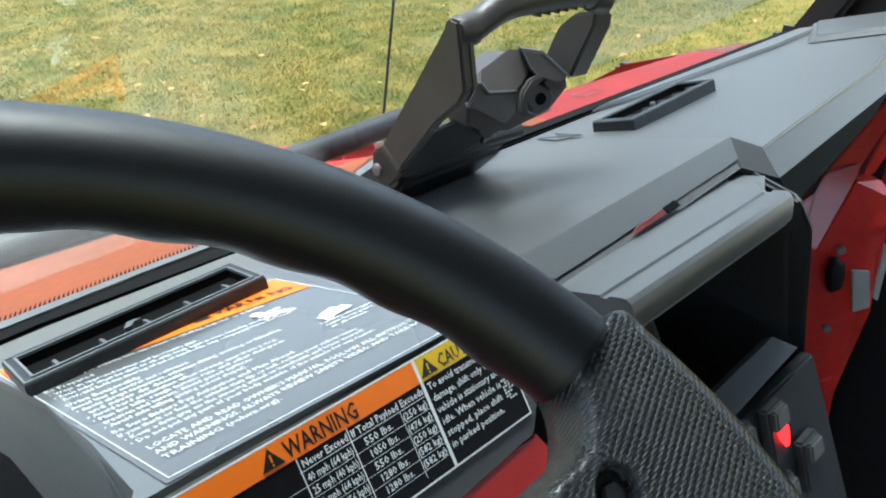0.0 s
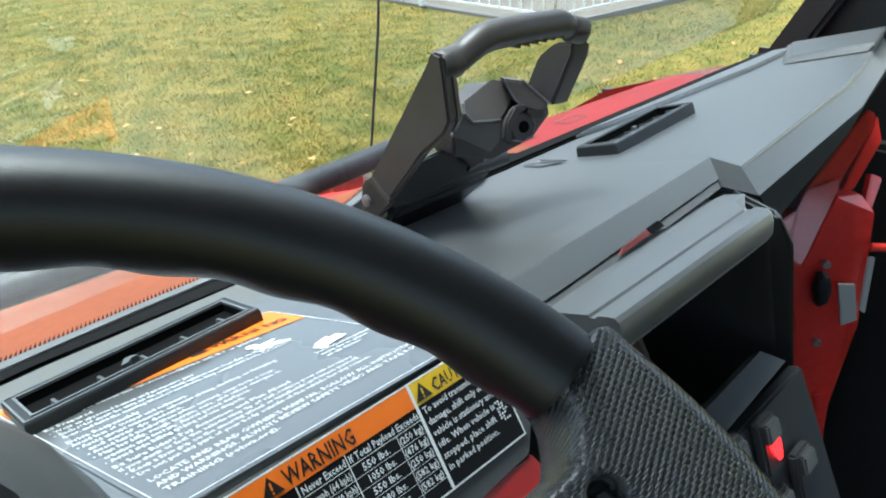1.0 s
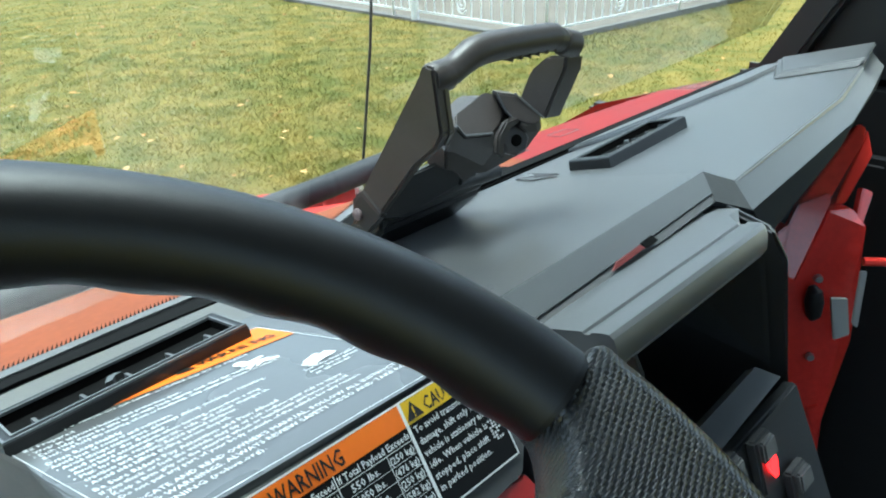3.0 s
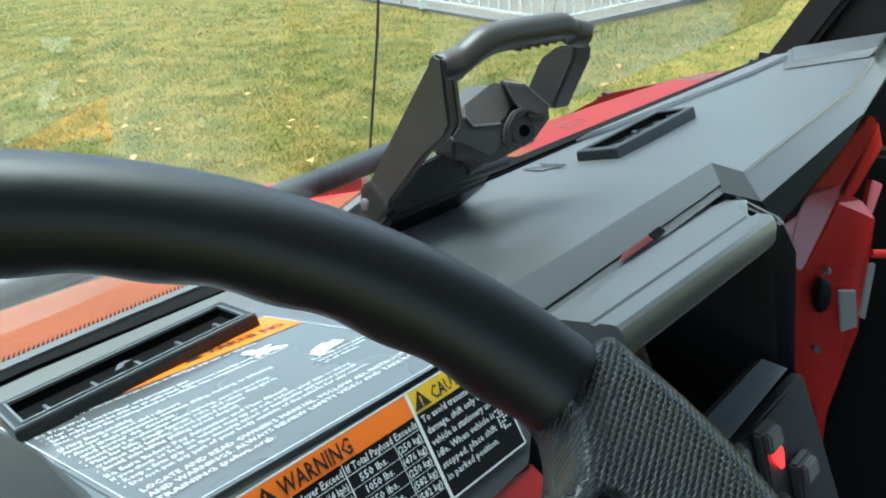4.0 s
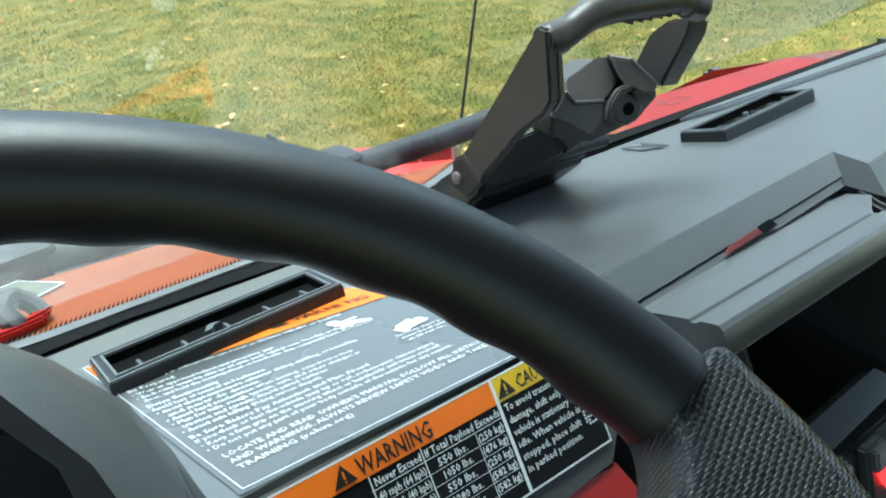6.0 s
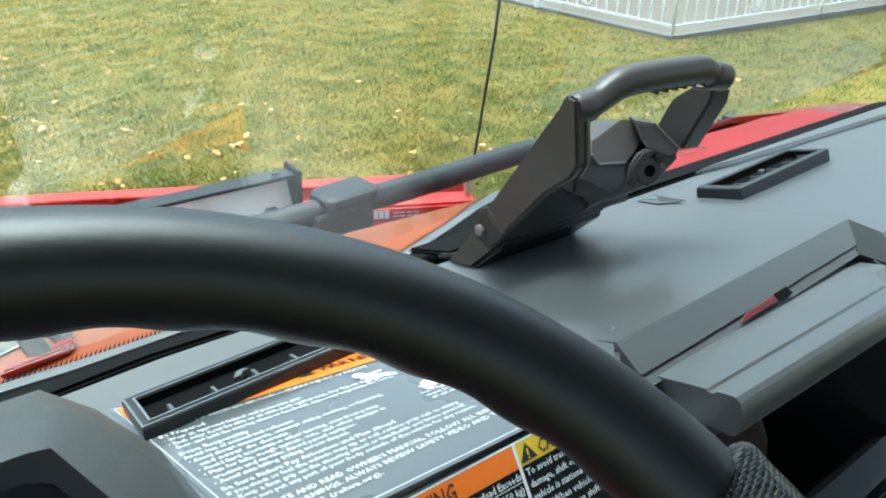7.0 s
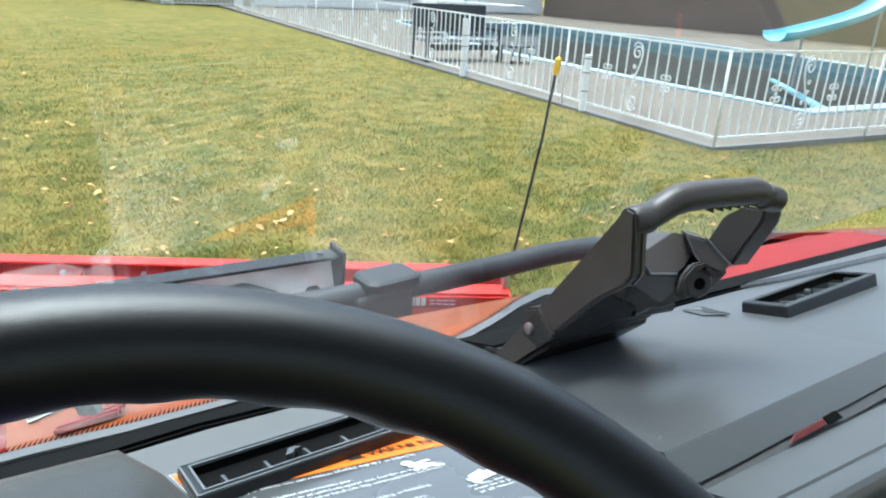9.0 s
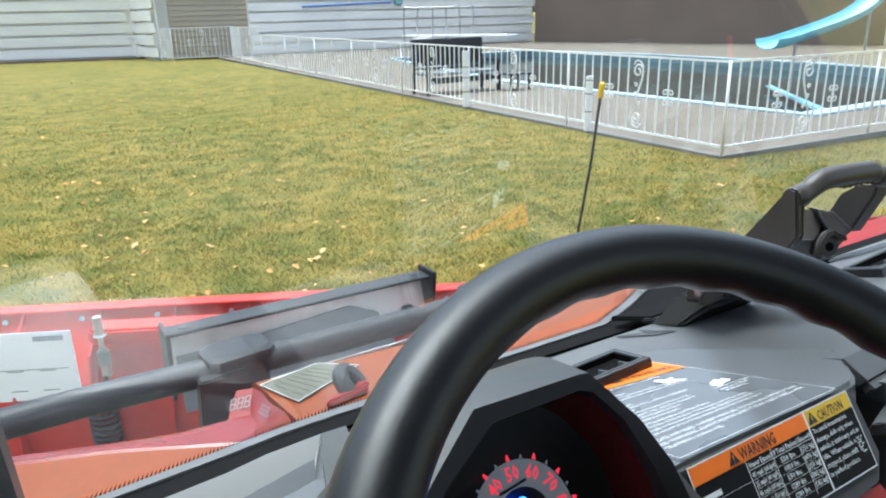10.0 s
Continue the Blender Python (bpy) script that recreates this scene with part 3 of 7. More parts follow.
vent(0.8000, 0.5250, 0.163, 0.0455, 0.0100, radians(4), dash_point, DASH_V)

# ---- warning label on the pad: a slightly tapered sheet
LX0, LY0, LX1, LY1 = 0.2105, 0.3475, 0.3525, 0.494
L_CORNERS = ((0.2245, 0.3545), (0.3672, 0.3498), (0.3355, 0.4755), (0.1985, 0.5040))


def on_label(v):
    u, w = (v[0] - LX0) / (LX1 - LX0), (v[1] - LY0) / (LY1 - LY0)
    bl, br, tr, tl = L_CORNERS
    x, y = (bl[n] * (1 - u) * (1 - w) + br[n] * u * (1 - w) + tr[n] * u * w + tl[n] * (1 - u) * w for n in (0, 1))
    return pad_point(x, y, 0.0005 + v[2])


def lifted(z):
    return lambda v: on_label((v[0], v[1], v[2] + z))


warning_label = part("warning_label", flat_rects([(LX0 - 0.002, LY0 - 0.002, LX1 + 0.002, LY1 + 0.002)], on_label), M_LABEL, dashboard, "grey safety label with orange warning header and white print", smooth=False)
part("header", flat_rects([(LX0 + 0.001, 0.4615, LX1 - 0.001, LY1 - 0.001)], on_label, lift=0.0004), M_ORANGE, warning_label, smooth=False)
for k, ch in enumerate("WARNING"):
    part("letter", lettering([(ch, 0.3035 + 0.0060 * k + (0.0010 if ch == "I" else 0), 0.4675, 0.0092, "LEFT")], lifted(0.0008)), M_DARKINK, warning_label, smooth=False)
part("warning_symbol", flat_poly([(0.2915, 0.4670), (0.3015, 0.4670), (0.2965, 0.4765)], on_label, lift=0.0008), M_DARKINK, warning_label, smooth=False)
part("outline", flat_rects(border(LX0, LY0, LX1, LY1, 0.0004), on_label, lift=0.0004), M_INK, warning_label, smooth=False)
XL = LX0 + 0.0035
TOP_TEXT = [
    ("Improper vehicle use can result in SEVERE INJURY or DEATH", XL + 0.010, 0.4565, 0.0040, "LEFT", 0.098),
    ("Be Prepared", XL, 0.4490, 0.0042, "LEFT"),
    ("\u2022 Wear an approved helmet and protective gear.", XL, 0.4440, 0.0040, "LEFT", 0.066),
    ("\u2022 Each rider must be able to sit with back against seat, feet flat on the", XL, 0.4395, 0.0040, "LEFT", 0.098),
    ("  floor, and hold the steering wheel or handholds. Stay completely inside the vehicle.", XL, 0.4350, 0.0040, "LEFT", 0.108),
    ("Drive Responsibly", XL, 0.4285, 0.0042, "LEFT"),
    ("Avoid loss of control and rollovers:", XL, 0.4240, 0.0040, "LEFT", 0.050),
    ("\u2022 Avoid abrupt maneuvers, sideways sliding, skidding, or fishtailing,", XL, 0.4195, 0.0040, "LEFT", 0.092),
    ("  and never do donuts.", XL, 0.4150, 0.0040, "LEFT", 0.040),
    ("\u2022 Avoid hard acceleration when turning, even from a stop.", XL, 0.4105, 0.0040, "LEFT", 0.084),
    ("\u2022 Plan for hills, rough terrain, ruts, and other changes in", XL, 0.4060, 0.0040, "LEFT", 0.084),
    ("  traction and terrain. Avoid paved surfaces.", XL, 0.4015, 0.0040, "LEFT", 0.064),
    ("\u2022 Avoid side hilling (riding across slopes).", XL, 0.3970, 0.0040, "LEFT", 0.060),
    ("Be Sure Riders Pay Attention and Plan Ahead", XL, 0.3910, 0.0042, "LEFT", 0.078),
    ("If you think or feel the vehicle may tip or roll, reduce your risk to injury:", XL, 0.3865, 0.0040, "LEFT", 0.108),
    ("\u2022 Keep a firm grip on the steering wheel or handholds and brace yourself.", XL, 0.3820, 0.0040, "LEFT", 0.108),
    ("\u2022 Do not put any part of your body outside of the vehicle for any reason.", XL, 0.3775, 0.0040, "LEFT", 0.110),
    ("LOCATE AND READ OWNER'S MANUAL. FOLLOW ALL INSTRUCTIONS", XL + 0.002, 0.3695, 0.0044, "LEFT", 0.131),
    ("AND WARNINGS. ALWAYS REVIEW SAFETY VIDEO AND TAKE ROHVA", XL + 0.002, 0.3642, 0.0044, "LEFT", 0.131),
    ("TRAINING (rohva.org).", XL + 0.002, 0.3589, 0.0044, "LEFT", 0.047),
    ("Seat belts, doors and nets", 0.318, 0.4070, 0.0036, "LEFT", 0.032),
    ("must be in place", 0.318, 0.4030, 0.0036, "LEFT", 0.026),
    ("at all times.", 0.318, 0.3990, 0.0036, "LEFT", 0.020),
]
for row in TOP_TEXT:
    part("text_line", lettering([row], lifted(0.0005), bold=0.005), M_INK, warning_label, smooth=False)


def pictogram(cx, cy, kind_):
    """A white safety symbol: a tumbling figure of simple limbs, or a tipping vehicle."""
    b = bmesh.new()
    def stick(x0, y0, x1, y1, w):
        d = Vector((x1 - x0, (y1 - y0)))
        n = Vector((-d.y, d.x)).normalized() * w / 2
        flat_poly([(cx + q.x * 0.8, cy + q.y * 0.8) for q in (Vector((x0, y0)) - n, Vector((x1, y1)) - n, Vector((x1, y1)) + n, Vector((x0, y0)) + n)], on_label, b, 0.0006)
    if kind_ == "belt":
        for s in ((-0.008, 0.004, 0.007, -0.003, 0.006), (-0.009, -0.005, 0.000, 0.001, 0.003), (0.004, -0.003, 0.011, -0.006, 0.003), (-0.002, 0.005, 0.008, 0.006, 0.0025), (-0.004, -0.006, 0.002, -0.002, 0.002)):
            stick(*s)
        flat_poly([(cx - 0.005 + 0.0032 * math.cos(a), cy + 0.006 + 0.0032 * math.sin(a)) for a in np.linspace(0, 2 * math.pi, 12, endpoint=False)], on_label, b, 0.0007)
    else:
        for s in ((-0.011, -0.002, 0.010, 0.004, 0.008), (-0.008, 0.004, 0.004, 0.009, 0.003), (-0.010, -0.006, -0.006, -0.002, 0.005), (0.005, 0.000, 0.010, 0.002, 0.005)):
            stick(*s)
    return b


part("pictogram", pictogram(0.3175, 0.4425, "belt"), M_INK, warning_label, smooth=False)
part("pictogram", pictogram(0.3315, 0.4140, "roll"), M_INK, warning_label, smooth=False)

# ---- face below it, with the load table
FACE_V = Vector((0, 0.555, 0.832))
FACE_N = Vector((0, -0.832, 0.555))
face_at = frame_on(Vector((0, 0.3495, 1.4480)) + FACE_N * 0.002, (1, 0, 0), FACE_V)
part("console_face", prism([Vector((x, 0.3495, 1.4480)) + FACE_V * v - FACE_N * 0.010 for x, v in ((0.204, 0.003), (0.386, 0.003), (0.388, -0.045), (0.375, -0.062), (0.204, -0.075))], FACE_N * 0.011, 0.003), M_DASH_DARK, dashboard)
load_label = part("load_label", flat_rects([(0.2205, -0.0505, 0.3765, 0.0005)], face_at, lift=0.0004), M_LOAD, dashboard, "black load label with orange and yellow headers", smooth=False)
part("header", flat_rects([(0.2215, -0.0105, 0.3272, -0.0005)], face_at, lift=0.0008), M_ORANGE, load_label, "orange header band", smooth=False)
part("header", flat_rects([(0.3288, -0.0105, 0.3755, -0.0005)], face_at, lift=0.0008), M_YELLOW, load_label, "yellow header band", smooth=False)
for word, x0, wide, size in (("WARNING", 0.2630, 0.0330, 0.0098), ("CAUTION", 0.3392, 0.0270, 0.0086)):
    part("header_word", lettering([(word, x0, -0.0090, size, "LEFT", wide)], face_at @ Matrix.Translation((0, 0, 0.0012))), M_DARKINK, load_label, smooth=False)
for x, m_ in ((0.2572, M_ORANGE), (0.3335, M_YELLOW)):
    symbol = part("warning_symbol", flat_poly([(x - 0.0047, -0.0092), (x + 0.0047, -0.0092), (x, -0.0014)], face_at, None, 0.0012), M_DARKINK, load_label, smooth=False)
    symbol_mark = flat_rects([(x - 0.0004, -0.0070, x + 0.0004, -0.0040), (x - 0.0004, -0.0085, x + 0.0004, -0.0077)], face_at, None, 0.0015)
    part("mark", symbol_mark, m_, load_label, smooth=False)
rules = border(0.2210, -0.0500, 0.3760, 0.0005, 0.0009) + [(0.3272, -0.050, 0.3288, 0.0), (0.2650, -0.0163, 0.3272, -0.0160), (0.2655, -0.0465, 0.2660, -0.0106), (0.2885, -0.0465, 0.2890, -0.0106), (0.3130, -0.0465, 0.3133, -0.0161)]
rules += [(0.2215 if k in (0, 2) else 0.2655, -0.0219 - 0.0054 * k, 0.3272, -0.0217 - 0.0054 * k) for k in range(5)]
for rule in rules:
    part("rule", flat_rects([rule], face_at, lift=0.0008), M_INK, load_label, smooth=False)
LOADS = [("40 mph (64 kph)", "550 lbs.", "(250 kg)"), ("25 mph (40 kph)", "1050 lbs.", "(476 kg)"), ("40 mph (64 kph)", "550 lbs.", "(250 kg)"), ("35 mph (56 kph)", "1280 lbs.", "(582 kg)"), ("25 mph (40 kph)", "1280 lbs.", "(582 kg)")]
FACE_TEXT = [("Never Exceed", 0.2670, -0.0150, 0.0045, "LEFT", 0.0205), ("If Total Payload Exceeds", 0.2895, -0.0150, 0.0045, "LEFT", 0.0370), ("4x4", 0.2230, -0.0262, 0.0044, "LEFT")]
for k, (speed, pounds, kilos) in enumerate(LOADS):
    y = -0.0206 - 0.0054 * k
    FACE_TEXT += [(speed, 0.2670, y, 0.0044, "LEFT", 0.0208), (pounds, 0.2935, y, 0.0044, "LEFT", 0.0140), (kilos, 0.3265, y, 0.0044, "RIGHT", 0.0128)]
for k, line in enumerate(("To avoid transmission", "damage, shift only when", "vehicle is stationary and at", "idle. When vehicle is", "stopped, place shift", "in parked position.")):
    FACE_TEXT.append((line, 0.3300, -0.0150 - 0.0054 * k, 0.0044, "LEFT", min(0.0420, 0.00168 * len(line))))
for row in FACE_TEXT:
    part("text_line", lettering([row], face_at @ Matrix.Translation((0, 0, 0.0010))), M_INK, load_label, smooth=False)
part("print_bar", flat_rects([(0.2230, -0.0202, 0.2400, -0.0171)], face_at, lift=0.0010), M_INK, load_label, smooth=False)
part("print_code", flat_rects([(0.3660 + 0.0016 * c, -0.0385 + 0.0015 * k, 0.3671 + 0.0016 * c, -0.0375 + 0.0015 * k) for k in range(7) for c in range(3 if k % 3 else 4) if (k * 3 + c) % 5], face_at, lift=0.0012), M_INK, load_label, smooth=False)
# red panel below the label and its black surround
M_PANEL_RED = material("red_console_plastic", (0.36, 0.012, 0.010), 0.34, grain=120, tone=0.12, stain=4, bump=0.02, spec=0.4)
part("red_panel", prism([(0.300, 0.3200, 1.4035), (0.3765, 0.3165, 1.3980), (0.3900, 0.2990, 1.3715), (0.4300, 0.2350, 1.2750), (0.200, 0.2350, 1.2750), (0.200, 0.3210, 1.4050)], (0, 0.010, -0.0066), 0.002), M_PANEL_RED, dashboard, "glossy red console panel", smooth=False)
part("console_side", prism([(0.388, 0.352, 1.446), (0.436, 0.384, 1.444), (0.445, 0.40, 1.20), (0.392, 0.33, 1.20)], (0.004, 0.012, 0.0), 0.002), M_DASH, dashboard)

# ---- storage recess on the passenger side
BX0, BX1 = 0.440, 0.612


def bolster():
    """A padded sill with a pressed groove; its left end is cut square, its right end skewed."""
    sect = [(0.368, 1.4220), (0.364, 1.4320), (0.3545, 1.4366), (0.3400, 1.4411), (0.3262, 1.4453), (0.3250, 1.4441), (0.3222, 1.4449), (0.3210, 1.4468), (0.3150, 1.4486), (0.3118, 1.4490), (0.3092, 1.4474), (0.3066, 1.4420), (0.3056, 1.4335), (0.3085, 1.4275), (0.330, 1.4245)]
    b = bmesh.new()
    rows_ = []
    for x, skew, left in ((0.0, 0.0, True), (0.47, 0.0, False), (0.53, 0.0, False), (BX1 - 0.012, 0.6, False), (BX1, 1.0, False)):
        rows_.append([b.verts.new(((0.4285 + 0.09 * (0.352 - y)) if left else x + (0.030 * skew if y > 0.33 else 0.0), y + (0.004 if x == BX1 else 0), z - (0.004 if x == BX1 else 0))) for y, z in sect])
    for r, q in zip(rows_, rows_[1:]):
        for k in range(len(sect) - 1):
            b.faces.new((r[k], r[k + 1], q[k + 1], q[k]))
    b.faces.new(rows_[0])
    b.faces.new(rows_[-1][::-1])
    return b


part("bolster", bolster(), M_BOLSTER, dashboard, "grey sill with a pressed groove over a storage recess", angle=25)
part("red_slot", prism([(0.503, 0.3560, 1.4392), (0.541, 0.3580, 1.4392), (0.541, 0.3612, 1.4408), (0.511, 0.3590, 1.4408)], (0, -0.0010, 0.0004)), M_SLOT, dashboard, "dull red slot in the seam")
part("slot_gap", prism([(0.542, 0.3570, 1.4390), (0.557, 0.3580, 1.4390), (0.556, 0.3625, 1.4412), (0.542, 0.3615, 1.4412)], (0, -0.0010, 0.0004)), M_RUBBER, dashboard)
part("recess", grid_solid([[(BX0 + 0.015, 0.312, 1.424), (BX0 + 0.015, 0.45, 1.42), (BX1 + 0.03, 0.45, 1.42), (BX1 + 0.004, 0.312, 1.424)], [(BX0 + 0.015, 0.296, 1.335), (BX0 + 0.015, 0.45, 1.335), (BX1 + 0.03, 0.45, 1.335), (BX1 + 0.012, 0.296, 1.335)], [(BX0 + 0.015, 0.29, 1.1), (BX0 + 0.015, 0.43, 1.1), (BX1 + 0.09, 0.43, 1.1), (BX1 + 0.06, 0.29, 1.1)]], (0, 0.004, 0.002)), M_DASH_DARK, dashboard, "black storage recess", smooth=False)
part("recess_cheek", prism([(BX1 + 0.002, 0.3080, 1.4400), (BX1 + 0.016, 0.3000, 1.4150), (BX1 + 0.040, 0.2950, 1.3350), (BX1 + 0.078, 0.2850, 1.2000), (BX1 + 0.090, 0.2850, 1.1000), (BX1 + 0.100, 0.40, 1.1000), (BX1 + 0.060, 0.40, 1.430)], (0.012, 0.006, 0), 0.003), M_DASH_DARK, dashboard, "dark side cheek of the recess")
part("recess_cheek", prism([(0.4295, 0.3500, 1.4330), (0.4330, 0.3100, 1.4470), (0.4500, 0.3055, 1.4310), (0.4575, 0.3035, 1.4150), (0.4600, 0.2920, 1.3400), (0.4600, 0.2800, 1.1500), (0.4400, 0.4000, 1.1500), (0.4310, 0.4000, 1.4200)], (0.006, 0.006, 0.0), 0.002), M_DASH_DARK, dashboard, "dark side cheek of the recess")
part("console_ledge", prism([(0.3915, 0.3340, 1.4258), (0.4390, 0.3480, 1.4215), (0.4490, 0.3165, 1.4246), (0.4000, 0.3275, 1.4272)], (0.0, 0.004, -0.012), 0.0012), M_DASH, dashboard, "grey corner ledge beside the recess")
# sloped shelf lip across the recess, and the switch panel under it
SHELF_BACK, SHELF_FRONT = ((0.440, 0.3000, 1.3330), (0.606, 0.3000, 1.3430)), ((0.440, 0.2840, 1.3220), (0.610, 0.2840, 1.3405))
part("shelf", grid_solid([[Vector(p) for p in SHELF_BACK], [Vector(p) for p in SHELF_FRONT], [Vector(p) + Vector((0, 0.003, -0.008)) for p in SHELF_FRONT]], (0, 0.006, -0.006)), M_BOLSTER, dashboard, "grey shelf lip", angle=20)
part("switch_panel", prism([(BX0, 0.282, 1.320), (BX1 + 0.03, 0.282, 1.320), (BX1 + 0.06, 0.222, 1.160), (BX0, 0.222, 1.160)], (0, 0.010, -0.004), 0.002), M_DASH_DARK, dashboard)


SW_UP, SW_OUT = Vector((0, 0.355, 0.935)), Vector((0, -0.935, 0.355))


def rocker(x, z, wide, tall, lit):
    """A rocker switch in its bezel on the leaning panel, the upper half tipped out; the lit one has a drop-shaped lens."""
    m = frame_on(Vector((x, 0.272 + 0.38 * (z - 1.316), z)), (1, 0, 0), SW_UP)
    at = lambda u, v, w: m @ Vector((u, v, w))
    ob = part("rocker_switch", prism([at(a * wide / 2, c * tall / 2, -0.006) for a, c in ((-1, -1), (1, -1), (1, 1), (-1, 1))], SW_OUT * 0.008, 0.002), M_DASH_DARK, dashboard, "black rocker switch" + (" lit red" if lit else ""))
    part("rocker_cap", prism([at(-wide * 0.40, tall * 0.10, 0.001), at(wide * 0.40, tall * 0.10, 0.001), at(wide * 0.36, tall * 0.46, 0.001), at(-wide * 0.36, tall * 0.46, 0.001)], SW_OUT * 0.005, 0.0015), M_BOLSTER, ob)
    if lit:
        lens = [(-0.0060, 0.003), (-0.003, 0.0075), (0.0025, 0.0085), (0.0058, 0.0060), (0.0066, 0.0005), (0.0050, -0.0075), (0.0022, -0.0115), (0.000, -0.0080), (-0.0045, -0.0025)]
        part("lamp", prism([at(u, v - 0.001, 0.002) for u, v in lens], SW_OUT * 0.0034, 0.0014), M_RED_LIGHT, ob, "glowing red lens")


for x, z, wide, tall, lit in ((0.5640, 1.3060, 0.022, 0.040, True), (0.5230, 1.3120, 0.022, 0.040, False), (0.6020, 1.2640, 0.024, 0.040, False), (0.5640, 1.2550, 0.022, 0.040, False), (0.5230, 1.2600, 0.022, 0.040, False)):
    rocker(x, z, wide, tall, lit)

# ---- instrument cluster: hood with a bevelled rim, well and dial
RIM_IN = [(0.040, 0.332, 1.472), (0.070, 0.355, 1.494), (0.106, 0.3697, 1.5078), (0.1605, 0.3696, 1.5078), (0.1675, 0.3674, 1.5057), (0.1775, 0.354, 1.493), (0.180, 0.334, 1.474), (0.1775, 0.300, 1.440)]
RIDGE = [(0.030, 0.335, 1.476), (0.062, 0.356, 1.4968), (0.0985, 0.3748, 1.515), (0.1637, 0.374, 1.514), (0.1697, 0.3733, 1.5134), (0.1855, 0.351, 1.492), (0.1908, 0.333, 1.475), (0.190, 0.300, 1.440)]
SHOULDER = [(0.012, 0.345, 1.472), (0.048, 0.364, 1.4965), (0.097, 0.404, 1.5095), (0.169, 0.404, 1.5095), (0.184, 0.397, 1.498), (0.2015, 0.385, 1.476), (0.2075, 0.357, 1.463), (0.209, 0.320, 1.446)]
FAR = [(-0.03, 0.40, 1.440), (0.030, 0.415, 1.466), (0.088, 0.431, 1.4965), (0.171, 0.431, 1.4960), (0.187, 0.440, 1.473), (0.2075, 0.448, 1.434), (0.2125, 0.400, 1.442), (0.2145, 0.355, 1.449)]
INNER = [(0.052, 0.365, 1.44), (0.078, 0.386, 1.466), (0.106, 0.402, 1.482), (0.160, 0.402, 1.482), (0.170, 0.396, 1.476), (0.182, 0.386, 1.460), (0.188, 0.388, 1.440), (0.190, 0.390, 1.425)]


def ring_between(a, c, f, lift=0.0):
    return [Vector(p).lerp(Vector(q), f) + Vector((0, 0, lift)) for p, q in zip(a, c)]


BASE = [Vector((x + (0.004 if x > 0.15 else -0.01), y + 0.026, dash_z(y + 0.026) - 0.01)) for x, y, z in FAR]
cluster = part("instrument_binnacle", grid_solid([BASE, ring_between(FAR, BASE, 0.12), [Vector(p) for p in FAR], ring_between(SHOULDER, FAR, 0.5, 0.0012), [Vector(p) for p in SHOULDER], ring_between(RIDGE, SHOULDER, 0.4, 0.0012), [Vector(p) for p in RIDGE]]), M_HOODED, vehicle, "hooded grey instrument binnacle", angle=50)
part("rim", grid_solid([[Vector(p) for p in RIDGE], ring_between(RIDGE, RIM_IN, 0.6, 0.0006), [Vector(p) for p in RIM_IN], ring_between(RIM_IN, INNER, 0.16)]), M_VENT, cluster, angle=40)
part("well", grid_solid([ring_between(RIM_IN, INNER, 0.16), ring_between(RIM_IN, INNER, 0.55), [Vector(p) for p in INNER], [Vector(p) + Vector((0.010 if p[0] < 0.13 else -0.008, 0.012, -0.022)) for p in INNER], [Vector(p) + Vector((0.016 if p[0] < 0.13 else -0.014, 0.022, -0.045)) for p in INNER]]), M_WELL, cluster, "dark red inner shroud", angle=15)
dial_at = frame_on(Vector((0.1265, 0.3685, 1.4438)), (1, 0, 0), (0, 0.55, 0.835))
b = bmesh.new()
bmesh.ops.create_circle(b, cap_ends=True, segments=48, radius=0.062, matrix=dial_at @ Matrix.Translation((0, 0.0, -0.004)))
part("dial_back", b, M_BLACK, cluster, smooth=False)
b = bmesh.new()
arc = np.linspace(radians(-40), radians(220), 60)
inner = [b.verts.new(dial_at @ Vector((0.0165 * math.cos(a), 0.0165 * math.sin(a), 0.0))) for a in arc]
outer = [b.verts.new(dial_at @ Vector((0.0305 * math.cos(a), 0.0305 * math.sin(a), 0.0))) for a in arc]
for k in range(len(arc) - 1):
    b.faces.new((inner[k], inner[k + 1], outer[k + 1], outer[k]))
dial = part("dial", b, M_DIAL, cluster, "grey speedometer ring with red numerals", smooth=False)
numerals, ticks = [], []
for k, n in enumerate((10, 20, 30, 40, 50, 60, 70, 80, 90)):
    a = radians(208 - 236 * k / 8)
    numerals.append((str(n), 0.0, 0.0, 0.0090, a))
for text, _, _, size, a in numerals:
    m = dial_at @ Matrix.Rotation(a - math.pi / 2, 4, "Z") @ Matrix.Translation((0, 0.0208, 0.0008))
    part("numeral", lettering([(text, 0, 0, size * 1.15, "CENTER", 0.0082)], m), M_DIAL_RED, dial, "red numeral", smooth=False)
for k in range(17):
    a = radians(208 - 236 * k / 16)
    m = dial_at @ Matrix.Rotation(a - math.pi / 2, 4, "Z")
    part("tick", flat_poly([(-0.0013, 0.0307), (0.0013, 0.0307), (0.0005, 0.0338), (-0.0005, 0.0338)] if k % 2 == 0 else [(-0.0010, 0.0307), (0.0010, 0.0307), (0.0004, 0.0328), (-0.0004, 0.0328)], m, None, 0.0008), M_DIAL_RED if k % 2 == 0 else M_DIAL, dial, smooth=False)
part("print_bar", flat_rects([(-0.009, 0.0174, 0.009, 0.0188)], dial_at @ Matrix.Rotation(0.12, 4, "Z"), lift=0.001), M_DARKINK, dial, smooth=False)
b = bmesh.new()
bmesh.ops.create_circle(b, cap_ends=True, segments=16, radius=0.0036, matrix=dial_at @ Matrix.Translation((0.0, 0.0085, 0.002)))
part("indicator", b, M_BLUE_LIGHT, dial, "glowing blue indicator", smooth=False)
